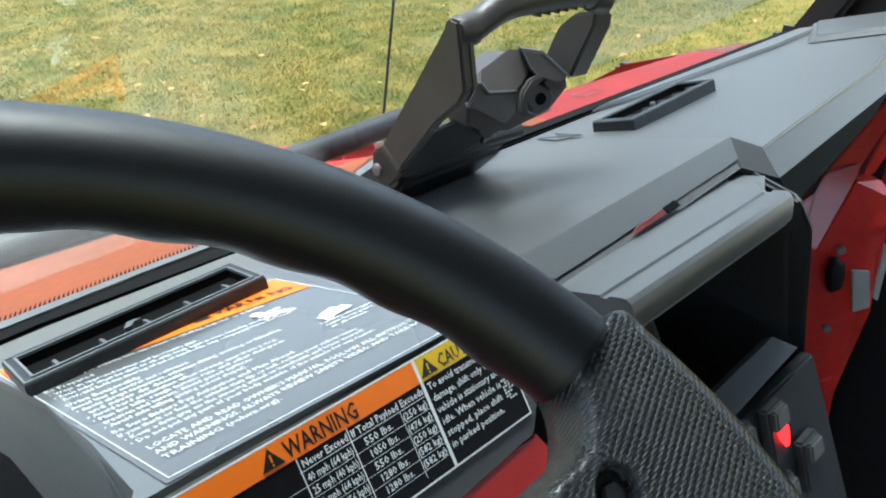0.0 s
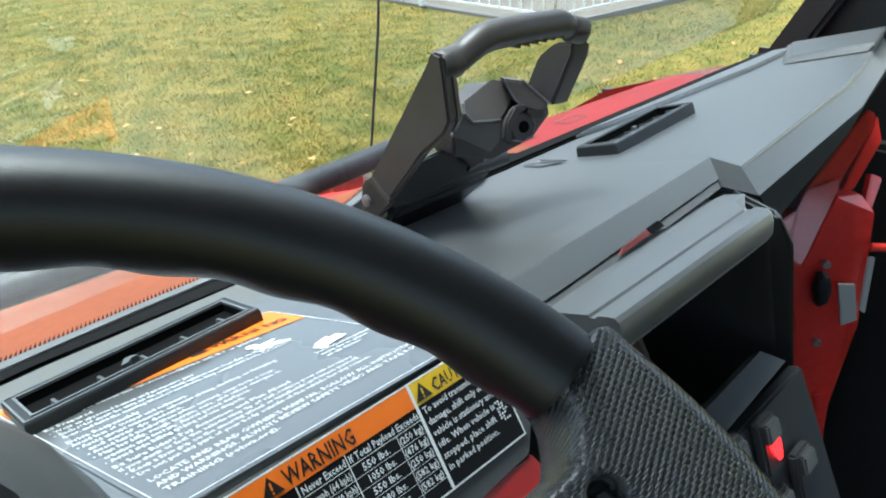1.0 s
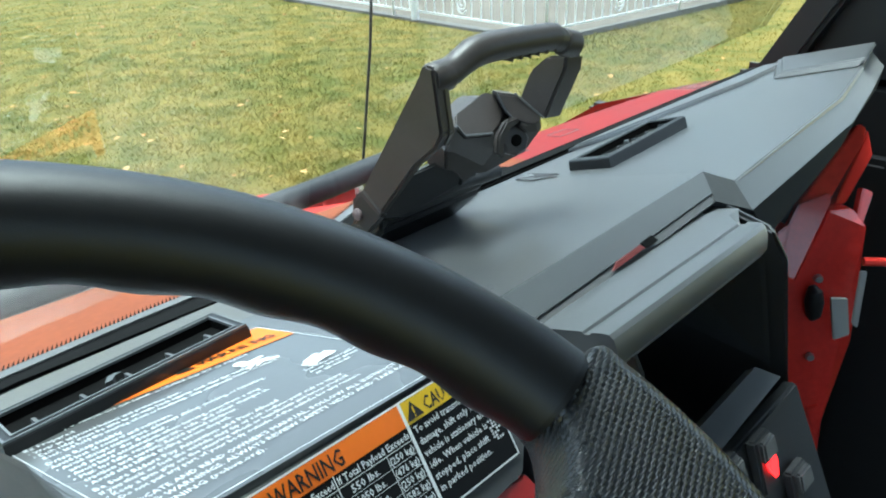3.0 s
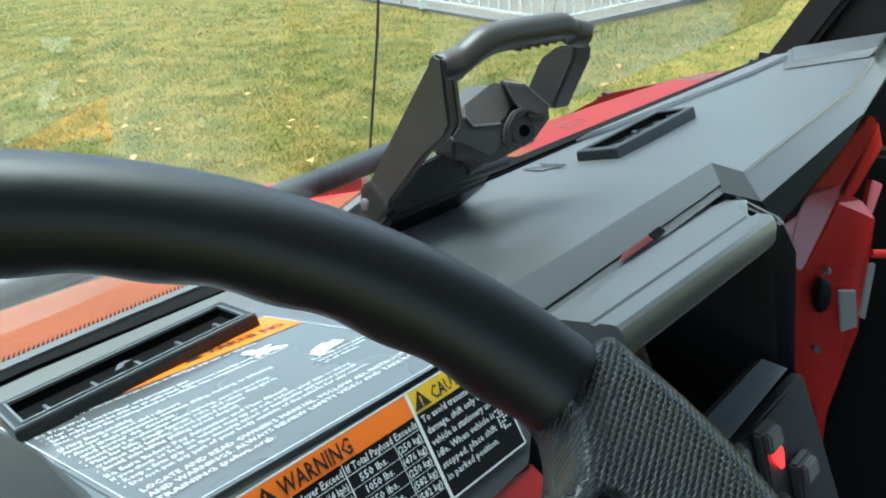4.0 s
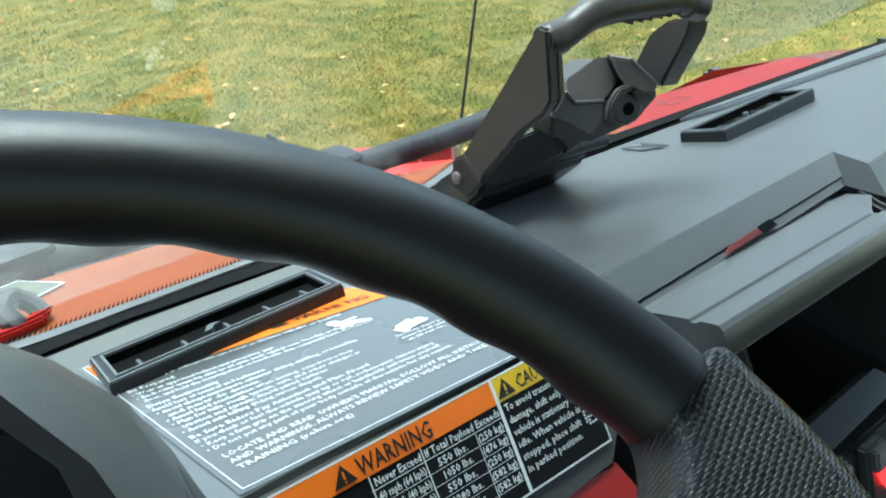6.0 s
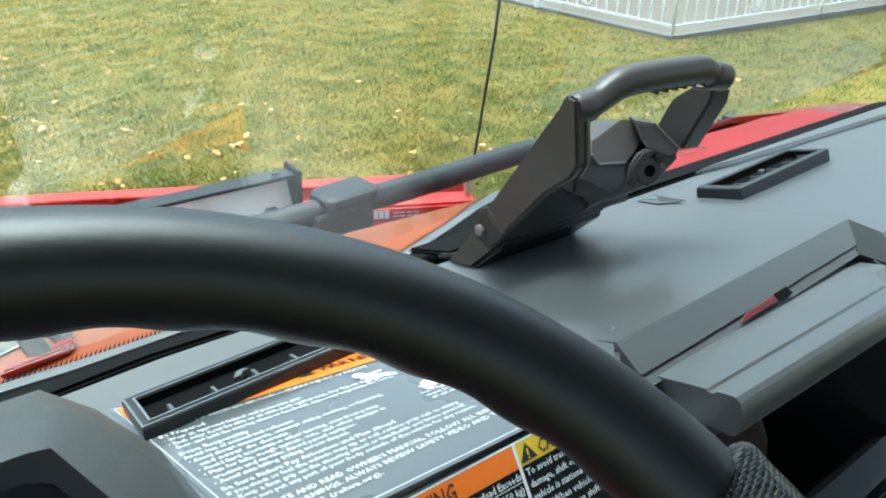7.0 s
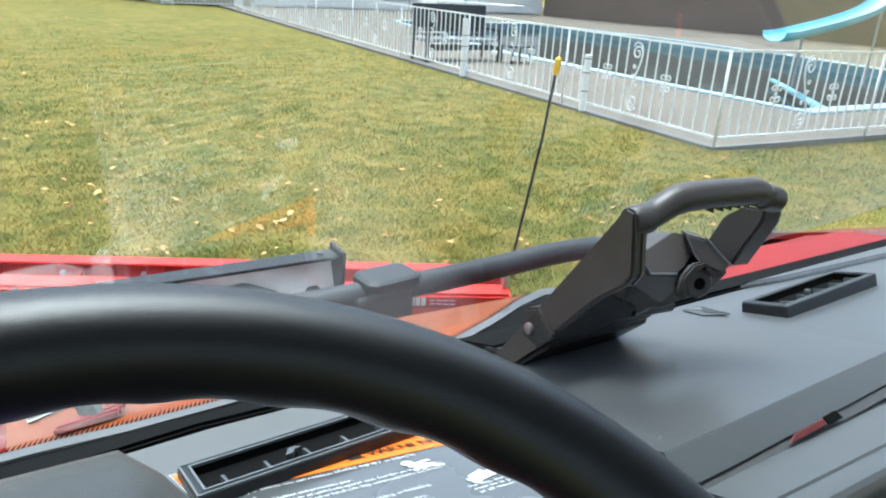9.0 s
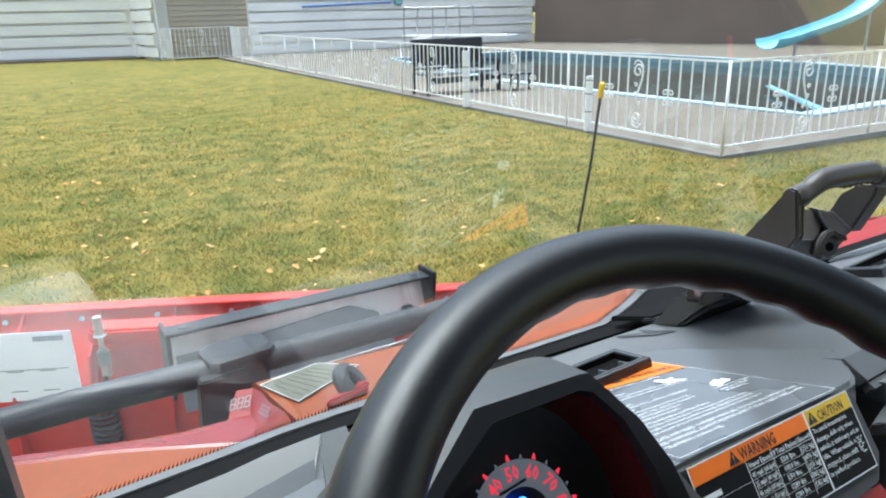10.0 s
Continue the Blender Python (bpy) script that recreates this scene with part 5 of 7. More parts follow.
for x, s in ((0.118, 1), (0.690, -1)):
    part("end_plate", prism([(x, 1.405, 1.146), (x, 1.480, 1.146), (x, 1.480, 1.000), (x, 1.425, 1.000)], (0.008, 0.001, 0), 0.002), M_TUBE, channel)
part("inner_panel", prism([(0.135, 1.434, 1.085), (0.30, 1.436, 1.090), (0.50, 1.442, 1.100), (0.56, 1.433, 1.075), (0.60, 1.412, 0.98), (0.135, 1.405, 0.98)], (0, 0.004, 0)), M_PANEL, channel, smooth=False)
for x in (0.155, 0.655):
    b = tube([(x, 1.44, 1.1395), (x, 1.44, 1.1415)], 0.009, 14)
    part("bolt_hole", b, M_BLACK, channel)
part("lower_strip", prism([(0.16, 1.30, 1.060), (0.68, 1.32, 1.052), (0.68, 1.335, 1.035), (0.16, 1.315, 1.043)], (0, 0.0, -0.006), 0.002), M_GALV, channel, "polished lower strip")
for x in (0.2, 0.64):
    part("strut", box((x, 1.32, 1.05), (0.03, 0.30, 0.03), None, 0.004), M_BLACK, channel)

# ---- grab handle latch at the windshield's foot
tube_path = smooth_path([(0.4500, 0.4470, 1.5496), (0.4560, 0.4470, 1.5500), (0.4650, 0.4470, 1.5508), (0.4745, 0.4470, 1.5546), (0.4840, 0.4470, 1.5578), (0.4970, 0.4470, 1.5586), (0.5180, 0.4470, 1.5580), (0.5400, 0.4470, 1.5568), (0.5540, 0.4470, 1.5560), (0.5610, 0.4468, 1.5540), (0.5670, 0.4465, 1.5516)], 4)
tube_radius = [0.0083 if i < 10 else 0.0083 + 0.0007 * min(1.0, (i - 10) / 6) if i < 34 else 0.0090 - 0.0016 * (i - 34) / (len(tube_path) - 35) for i in range(len(tube_path))]
grab = part("grab_handle", tube(tube_path, tube_radius, 20), M_LATCH, vehicle, "black tube handle on a windshield latch", angle=50)
part("collar", tube([(0.4478, 0.4470, 1.5486), (0.4498, 0.4470, 1.5487), (0.4560, 0.4470, 1.5490), (0.4610, 0.4470, 1.5492), (0.4618, 0.4470, 1.5493)], [0.0080, 0.0091, 0.0092, 0.0090, 0.0082], 18), M_LATCH, grab)
part("end_cap", tube([(0.5655, 0.4466, 1.5516), (0.5668, 0.4465, 1.5512), (0.5684, 0.4464, 1.5507), (0.5790, 0.4458, 1.5478), (0.5806, 0.4457, 1.5472)], [0.0072, 0.0086, 0.0090, 0.0089, 0.0076], 18), M_LATCH, grab)
# mould ribs on the underside of the tube
for k in range(6):
    x = 0.512 + 0.0085 * k
    part("mould_rib", box((x, 0.4450, 1.5496 - 0.03 * (x - 0.512)), (0.0012, 0.0080, 0.0030), None, 0.0004), M_LATCH, grab)
# broad side plate from the hinge up to the tube, with a stiff front flange and a folded foot
PLATE = [(0.4486, 1.5572), (0.4417, 1.5562), (0.4362, 1.5195), (0.4417, 1.5106), (0.4611, 1.4942), (0.4975, 1.4520), (0.5165, 1.4632)]
side_plate = part("side_plate", prism([(0.4450, y, z) for y, z in PLATE], (0.0075, 0, 0), 0.0016), M_LATCH, grab, "broad angular black side plate")
part("flange", prism([(0.4505, y, z) for y, z in ((0.4440, 1.5535), (0.4402, 1.5530), (0.4352, 1.5192), (0.4412, 1.5095), (0.4455, 1.5125), (0.4410, 1.5210))], (0.0060, 0.0015, 0), 0.0012), M_LATCH, side_plate)
part("foot_fold", prism([(0.4438, y, z) for y, z in ((0.5168, 1.4634), (0.5118, 1.4668), (0.4940, 1.4555), (0.4972, 1.4516))], (0.0030, 0, 0), 0.0008), M_LATCH, side_plate)
part("lug", prism([(0.4475, y, z) for y, z in ((0.5150, 1.4640), (0.5270, 1.4525), (0.5285, 1.4370), (0.5150, 1.4330), (0.4970, 1.4500))], (0.0050, 0, 0), 0.0012), M_BLACK, side_plate)
part("screw", tube([(0.4480, 0.5232, 1.4452), (0.4452, 0.5232, 1.4452), (0.4444, 0.5232, 1.4452)], [0.0042, 0.0042, 0.0028], 14), M_BADGE, side_plate, "dull screw head")
# far arm, thick, leaning back from the tube to the latch
arm = part("side_arm", prism([(0.5780, y, z) for y, z in ((0.4815, 1.5255), (0.4665, 1.5375), (0.4500, 1.5400), (0.4505, 1.5305), (0.4675, 1.4918), (0.4914, 1.5028))], (0.0185, -0.001, -0.0020), 0.0018), M_LATCH, grab, "thick angular black side arm")
part("elbow", prism([(0.5347, 0.4757, 1.5196), (0.5497, 0.4693, 1.5158), (0.5630, 0.4563, 1.4987), (0.5527, 0.4575, 1.4952), (0.5398, 0.4651, 1.5024), (0.5370, 0.4685, 1.5073)], (0.012, 0.016, -0.003), 0.0014), M_LATCH, arm)
part("arm_edge", tube([(0.5480, 0.4698, 1.5172), (0.5628, 0.4560, 1.4992)], 0.0007, 6), M_PALE_EDGE, arm)
# latch body: an upper facet and a lower facet that meet in a worn V edge
V_EDGE = [(0.4880, 0.4672, 1.5085), (0.4958, 0.4672, 1.5002), (0.5228, 0.4680, 1.4950), (0.5290, 0.4690, 1.4985)]
body = part("latch_body", prism(V_EDGE + [(0.5443, 0.4743, 1.5042), (0.5450, 0.4842, 1.5154), (0.5349, 0.4865, 1.5180), (0.5000, 0.4800, 1.5110)], (0.004, 0.012, -0.012), 0.0012), M_LATCH, grab, "angular latch body with worn edges")
part("lower_facet", prism([Vector(p) + Vector((0.0006, 0.0012, -0.0010)) for p in V_EDGE] + [(0.5330, 0.4767, 1.4752), (0.5264, 0.4796, 1.4679), (0.4905, 0.4718, 1.4890), (0.4800, 0.4700, 1.4930)], (0.004, 0.012, 0.004), 0.0010), M_LATCH, body)
part("worn_edge", tube([Vector(p) + Vector((0, -0.0004, 0.0004)) for p in V_EDGE[:3]], 0.0009, 6), M_PALE_EDGE, body)
part("worn_edge", tube([(0.5340, 0.4735, 1.5190), (0.5372, 0.4690, 1.5080), (0.5400, 0.4655, 1.5030)], 0.0006, 6), M_PALE_EDGE, body)
lever = part("lever", prism([(0.5201, 0.4655, 1.4822), (0.5222, 0.4663, 1.4943), (0.5294, 0.4657, 1.5026), (0.5381, 0.4640, 1.5038), (0.5411, 0.4630, 1.5004), (0.5317, 0.4645, 1.4962), (0.5263, 0.4647, 1.4868), (0.5262, 0.4637, 1.4774)], (0.001, -0.0045, 0.001), 0.0012), M_LATCH, grab, "curved black latch lever")
NUT_D = Vector((-0.3, -0.9, 0.2)).normalized()
nut_c = Vector((0.5455, 0.4675, 1.4850))
part("lever_boss", tube([nut_c - NUT_D * 0.012, nut_c + NUT_D * 0.001, nut_c + NUT_D * 0.0028], [0.0110, 0.0110, 0.0094], 8), M_LATCH, lever, smooth=False)
part("boss_hole", tube([nut_c + NUT_D * 0.0025, nut_c + NUT_D * 0.0036], [0.0044, 0.0040], 14), M_RUBBER, lever)
part("lever_tab", prism([(0.5440, 0.4640, 1.4968), (0.5560, 0.4600, 1.4960), (0.5590, 0.4600, 1.4900), (0.5500, 0.4625, 1.4905)], (0.0, -0.0030, 0.0006), 0.0008), M_LATCH, lever)
part("latch_core", prism([(0.4960, 0.4840, 1.4980), (0.5330, 0.4880, 1.5120), (0.5620, 0.4800, 1.5080), (0.5850, 0.4740, 1.4900), (0.5860, 0.4900, 1.4600), (0.5400, 0.4900, 1.4560), (0.5000, 0.4900, 1.4700)], (0.0, 0.022, 0.0), 0.002), M_LATCH, body)
part("latch_neck", prism([(0.5560, 0.4690, 1.5040), (0.5760, 0.4700, 1.4960), (0.5840, 0.4720, 1.4840), (0.5640, 0.4720, 1.4700), (0.5480, 0.4740, 1.4720)], (0.004, 0.016, 0.0), 0.002), M_LATCH, body)
# dark hinge between the plates, down to its foot on the dash
hinge = part("hinge", prism([(0.4530, 0.5050, 1.4690), (0.4800, 0.5000, 1.4717), (0.5118, 0.4985, 1.4755), (0.5480, 0.5000, 1.4560), (0.5420, 0.5080, 1.4480), (0.5120, 0.5080, 1.4420), (0.4780, 0.5080, 1.4380), (0.4530, 0.5080, 1.4440)], (0.006, 0.040, -0.020), 0.002), M_BLACK, grab, "black hinge under the handle")
part("hinge_tab", prism([(0.5088, 0.4975, 1.4700), (0.5250, 0.4965, 1.4710), (0.5412, 0.4980, 1.4590), (0.5251, 0.4990, 1.4530)], (0.0, -0.0030, -0.0010), 0.0010), M_LATCH, hinge)
part("hinge_tab", prism([(0.5230, 0.5000, 1.4545), (0.5400, 0.5000, 1.4560), (0.5380, 0.5030, 1.4515), (0.5240, 0.5030, 1.4490)], (0.0, -0.0030, -0.0010), 0.0008), M_VENT, hinge)
part("hinge_block", prism([(0.470, 0.600, 1.376), (0.466, 0.560, 1.389), (0.472, 0.530, 1.420), (0.476, 0.530, 1.440), (0.476, 0.565, 1.425)], (0.110, 0.0, 0.0), 0.004), M_BLACK, hinge)
part("hinge_pin", tube([(0.4500, 0.523, 1.4440), (0.5900, 0.523, 1.4360)], 0.0060, 12), M_BLACK, hinge)
part("hinge_base", prism([dash_point(x, y, 0.0005) for x, y in ((0.470, 0.6100), (0.660, 0.6100), (0.640, 0.592), (0.572, 0.560), (0.512, 0.566), (0.480, 0.585))], (0, 0, 0.005), 0.0015), M_BLACK, hinge)
part("foot_cover", prism([(0.470, 0.655, 1.362), (0.475, 0.600, 1.381), (0.62, 0.600, 1.381), (0.66, 0.662, 1.356)], (0, 0.0, 0.005), 0.002), M_RUBBER, hinge)

# ---- cab: pillars, roof, doors, seat, floor
def pillar(x0, x1, name, label):
    return part(name, prism([ws(x0, -0.02, -0.035), ws(x1, -0.02, -0.035), ws(x1, 0.72, -0.035), ws(x0, 0.72, -0.035)], WS_OUT * 0.05, 0.008), M_BLACK, vehicle, label)


pillar(-0.20, -0.099, "windshield_pillar", "black windshield pillar")
pillar(1.418, 1.52, "windshield_pillar", "black windshield pillar")
# the roof is out of view, added to keep sky light off dash and wheel
roof = part("roof", prism([(-0.42, 0.40, 1.965), (1.46, 0.40, 1.965), (1.46, -1.10, 1.985), (-0.42, -1.10, 1.985)], (0, 0, 0.04), 0.015), M_BLACK, vehicle, "unseen black cab roof, added for shade")
for a, c in (((-0.40, 0.33, 1.95), (1.44, 0.33, 1.95)), ((-0.40, 0.33, 1.95), (-0.40, -1.08, 1.98)), ((1.44, 0.33, 1.95), (1.44, -1.08, 1.98)), ((-0.40, -1.08, 1.98), (1.44, -1.08, 1.98))):
    part("cage_tube", tube([a, c], 0.025, 14), M_TUBE, vehicle, "black roll cage tube")
part("cab_floor", box((0.52, -0.3, 0.50), (1.75, 1.7, 0.04), None, 0.01), M_BLACK, vehicle)
seat = part("bench_seat", box((0.52, -0.55, 0.86), (1.35, 0.50, 0.16), None, 0.05, segments=3), M_SEAT, vehicle, "black vinyl bench seat")
part("seat_back", box((0.52, -0.86, 1.20), (1.35, 0.14, 0.55), None, 0.05, segments=3), M_SEAT, seat)
part("seat_base", box((0.52, -0.60, 0.65), (1.25, 0.42, 0.28), None, 0.02), M_BLACK, seat)
for x in (-0.40, 1.44):
    part("rear_post", tube([(x, -1.05, 0.5), (x, -1.08, 1.98)], 0.03, 12), M_BLACK, vehicle)
# unseen panel, added to block lawn reflections; its height sets the light let in
part("rear_panel", box((0.52, -1.12, 0.93), (1.92, 0.04, 0.86), None, 0.01), M_BLACK, vehicle, "unseen black panel added behind the seat to block lawn reflections")
# this driver's door is unseen, added to block lawn reflections on the wheel
part("half_door", box((-0.42, -0.15, 0.85), (0.05, 1.05, 0.66), None, 0.02), M_BLACK, vehicle, "black half door")
part("half_door", box((1.40, -0.12, 0.89), (0.05, 1.10, 0.74), None, 0.02), M_BLACK, vehicle, "black half door")
part("footwell_side", box((1.42, 0.66, 0.86), (0.04, 0.66, 0.76), None, 0.01), M_BLACK, vehicle)
part("door_post", box((1.47, 0.565, 0.92), (0.04, 0.29, 0.86), None, 0.015), M_BLACK, vehicle)
part("door_post", box((1.47, 0.490, 1.66), (0.04, 0.22, 0.64), None, 0.015), M_BLACK, vehicle)
# red passenger side frame seen past the dash: facets, ribs and the door latch
def facet(points, by=(0.02, 0.02, -0.004), round_by=0.0015):
    return prism(points, by, round_by)


frame_panel = part("side_frame", facet([(1.0232, 0.4324, 1.2006), (1.0332, 0.4154, 1.1905), (1.0650, 0.4020, 1.2780), (1.0950, 0.3850, 1.2760), (1.0900, 0.3640, 1.2600), (1.0694, 0.3444, 1.1127), (1.0491, 0.3485, 0.9933), (1.0394, 0.3347, 0.8632), (1.0300, 0.3437, 0.7600), (1.0100, 0.4100, 0.7600), (1.0274, 0.4055, 1.1059)]), M_FRAME, vehicle, "red painted door frame with latch", smooth=False)
part("frame_facet", facet([(1.0077, 0.4446, 1.2470), (1.0216, 0.4308, 1.2656), (1.0042, 0.4259, 1.2090), (1.0016, 0.4307, 1.2119)], (0.016, 0.02, -0.004)), M_FRAME, frame_panel, smooth=False)
part("frame_facet", facet([(1.0220, 0.4309, 1.2654), (1.0331, 0.4287, 1.2888), (1.0514, 0.4013, 1.3068), (1.0478, 0.3978, 1.2957), (1.0049, 0.4069, 1.2054), (1.0010, 0.4252, 1.2122)], (0.014, 0.010, -0.008)), M_FRAME, frame_panel, smooth=False)
part("frame_facet", facet([(1.0383, 0.4304, 1.2867), (1.1018, 0.4020, 1.3793), (1.1039, 0.3935, 1.3749), (1.0966, 0.3915, 1.3588), (1.0587, 0.4019, 1.2970)], (0.010, 0.010, -0.010)), M_FRAME, frame_panel, smooth=False)
part("frame_rib", facet([(1.1552, 0.4042, 1.3583), (1.1467, 0.3902, 1.3301), (1.1095, 0.3979, 1.2758), (1.0994, 0.4089, 1.2698)], (0.012, 0.010, -0.010)), M_FRAME, frame_panel, smooth=False)
part("frame_rib", facet([(1.1331, 0.3887, 1.2911), (1.1387, 0.3769, 1.2863), (1.1243, 0.3765, 1.2473), (1.1214, 0.3841, 1.2523)], (0.012, 0.010, -0.006)), M_FRAME, frame_panel, smooth=False)
part("rib_end", facet([(1.0960, 0.4010, 1.2760), (1.1060, 0.3960, 1.2740), (1.1040, 0.3950, 1.2640), (1.0960, 0.3990, 1.2660)], (0.006, 0.004, -0.004)), M_FRAME, frame_panel, smooth=False)
part("cross_bar", tube([(1.0661, 0.3530, 1.2250), (1.0900, 0.3189, 1.2265), (1.16, 0.22, 1.232)], 0.0055, 10), M_FRAME, frame_panel)
part("striker", tube([(1.0395, 0.3955, 1.1870), (1.0380, 0.3905, 1.1800), (1.0378, 0.3880, 1.1660), (1.0385, 0.3860, 1.1480), (1.0395, 0.3870, 1.1410)], [0.004, 0.0095, 0.0115, 0.0090, 0.004], 12), M_BLACK, frame_panel, "black striker")
part("frame_bolt", tube([(1.0470, 0.3930, 1.1955), (1.0420, 0.3890, 1.1960)], [0.0055, 0.0045], 10), M_METAL, frame_panel)
part("frame_bolt", tube([(1.0400, 0.3800, 1.0875), (1.0350, 0.3760, 1.0880)], [0.0055, 0.0045], 10), M_METAL, frame_panel)
part("gusset", facet([(1.0333, 0.3658, 1.0105), (1.0421, 0.3545, 1.0182), (1.0431, 0.3494, 1.0014), (1.0365, 0.3556, 0.9854)], (0.010, 0.008, -0.002)), M_FRAME, frame_panel, smooth=False)
part("latch_plate", prism([(1.0487, 0.3733, 1.1721), (1.0597, 0.3572, 1.1736), (1.0605, 0.3454, 1.1253), (1.0500, 0.3590, 1.1158)], (0.004, 0.003, 0.0), 0.001), M_PALE, frame_panel, "pale latch plate", smooth=False)
part("latch_bar", prism([(1.0650, 0.3524, 1.2110), (1.0693, 0.3461, 1.2115), (1.0630, 0.3393, 1.1370), (1.0593, 0.3456, 1.1411)], (0.004, 0.003, 0.0), 0.001), M_PALE, frame_panel, "pale latch bar", smooth=False)


def tyre_wheel(x, y):
    prof = [(0.19, -0.11), (0.27, -0.125), (0.325, -0.105), (0.335, -0.05), (0.338, 0.0), (0.335, 0.05), (0.325, 0.105), (0.27, 0.125), (0.19, 0.11)]
    b = bmesh.new()
    rings = [[b.verts.new((x + w, y + r * math.cos(2 * math.pi * k / 36), 0.338 + r * math.sin(2 * math.pi * k / 36))) for r, w in prof] for k in range(36)]
    for k in range(36):
        for j in range(len(prof) - 1):
            b.faces.new((rings[k][j], rings[(k + 1) % 36][j], rings[(k + 1) % 36][j + 1], rings[k][j + 1]))
    ob = part("wheel", b, M_RUBBER, vehicle, "black off-road tyre")
    part("rim", tube([(x - 0.09, y, 0.338), (x + 0.09, y, 0.338)], 0.19, 28), M_DASH_DARK, ob)


for x in (-0.16, 1.22):
    for y in (0.95, -0.95):
        tyre_wheel(x, y)
part("chassis", box((0.53, 0.0, 0.42), (0.8, 2.3, 0.14), None, 0.02), M_BLACK, vehicle)
part("radiator_block", box((0.55, 0.85, 0.78), (0.70, 0.35, 0.62), None, 0.03), M_BLACK, vehicle)
part("frame_upright", box((0.20, 1.16, 0.90), (0.05, 0.05, 0.34), None, 0.008), M_BLACK, vehicle)
part("frame_upright", box((0.68, 1.16, 0.90), (0.05, 0.05, 0.34), None, 0.008), M_BLACK, vehicle)

# ================================================================ snow plow
PA, PB = Vector((1.27, 1.60, 0.0)), Vector((-0.42, 2.45, 0.0))
P_DIR = (PB - PA).normalized()
P_BACK = Vector((-P_DIR.y, P_DIR.x, 0)) if Vector((-P_DIR.y, P_DIR.x, 0)).y < 0 else Vector((P_DIR.y, -P_DIR.x, 0))
P_LEN = (PB - PA).length
P_TOP = 0.907
plow = thing("snow_plow", (0.45, 2.0, 0.0), "red steel snow plow blade raised ahead of the vehicle", "snow plow")


def on_plow(s, back, z):
    return PA + P_DIR * s + P_BACK * back + Vector((0, 0, z))


sect = [(-0.10, P_TOP), (-0.06, P_TOP - 0.06), (0.02, P_TOP - 0.18), (0.05, P_TOP - 0.32), (0.03, P_TOP - 0.46), (-0.03, P_TOP - 0.58)]
blade = part("blade", grid_solid([[on_plow(s, bk, z) for bk, z in sect] for s in np.linspace(0, P_LEN, 9)], P_BACK * 0.006), M_PLOW, plow, "curved red blade", angle=50)
part("top_flange", prism([on_plow(0, -0.10, P_TOP), on_plow(P_LEN, -0.10, P_TOP), on_plow(P_LEN, -0.055, P_TOP - 0.004), on_plow(0, -0.055, P_TOP - 0.004)], (0, 0, 0.006), 0.002), M_PLOW, blade)
part("top_tube", prism([on_plow(0.0, -0.03, P_TOP - 0.022), on_plow(1.365, -0.03, P_TOP - 0.022), on_plow(1.365, 0.05, P_TOP - 0.022), on_plow(0.0, 0.05, P_TOP - 0.022)], (0, 0, -0.045), 0.008), M_PLOW, plow, "red stiffening tube")
part("lower_tube", prism([on_plow(0.1, 0.04, P_TOP - 0.42), on_plow(P_LEN - 0.1, 0.04, P_TOP - 0.42), on_plow(P_LEN - 0.1, 0.11, P_TOP - 0.42), on_plow(0.1, 0.11, P_TOP - 0.42)], (0, 0, -0.06), 0.006), M_PLOW, plow)
for k in range(9):
    s = 0.10 + (P_LEN - 0.2) * k / 8
    part("rib", prism([on_plow(s, -0.09, P_TOP - 0.004), on_plow(s, 0.045, P_TOP - 0.10), on_plow(s, 0.10, P_TOP - 0.40), on_plow(s, 0.02, P_TOP - 0.40), on_plow(s, 0.01, P_TOP - 0.18)], P_DIR * 0.008), M_PLOW, plow, smooth=False)
    part("bolt", tube([on_plow(s + 0.05, -0.065, P_TOP - 0.030), on_plow(s + 0.05, -0.058, P_TOP - 0.028)], 0.007, 6), M_METAL, plow)
part("brand_bar", flat_rects([(0.0145 * k, 0.0, 0.0145 * k + 0.0115, 0.024) for k in range(5)] + [(0.080 + 0.018 * k, 0.004, 0.094 + 0.018 * k, 0.007) for k in range(4)] + [(0.080 + 0.018 * k, 0.014, 0.094 + 0.018 * k, 0.017) for k in range(4)], frame_on(on_plow(0.303, 0.056, P_TOP - 0.053), -P_DIR, (0, 0, 1)), lift=0.001), M_INK, plow, smooth=False)
sheet_at = frame_on(on_plow(1.70, 0.062, P_TOP - 0.215), -P_DIR, (0, 0, 1))
sheet = part("instruction_sheet", prism([sheet_at @ Vector(p) for p in ((0.0, 0.0, 0), (0.30, 0.0, 0), (0.30, 0.205, 0.0), (0.0, 0.205, 0.0))], P_BACK * 0.002), M_PAPER, plow, "large white instruction label", smooth=False)
part("print_bar", flat_rects([(0.02, 0.18, 0.09, 0.195), (0.20, 0.18, 0.28, 0.195), (0.02, 0.095, 0.28, 0.098)] + [(0.03 + 0.085 * (k % 3), 0.03 + 0.06 * (k // 3), 0.075 + 0.085 * (k % 3), 0.034 + 0.06 * (k // 3)) for k in range(6)], sheet_at, lift=0.006), M_GREYINK, sheet, smooth=False)
# trip spring with eye bolt and tie
sx = on_plow(1.32, 0.075, P_TOP - 0.005)
spring = part("trip_spring", tube([sx + P_DIR * 0.03 + Vector((0.034 * math.cos(a), 0.034 * math.sin(a), -0.19 - 0.0175 * a / (2 * math.pi))) for a in np.linspace(0, 2 * math.pi * 14, 14 * 14)], 0.0062, 6), M_BLACK, plow, "black coil spring")
part("eye_bolt", tube([sx + Vector((0, 0, 0.035)), sx + Vector((0, 0, -0.015)), sx + Vector((0, 0, -0.02))], [0.012, 0.014, 0.018], 10), M_METAL, plow, "zinc eye bolt")
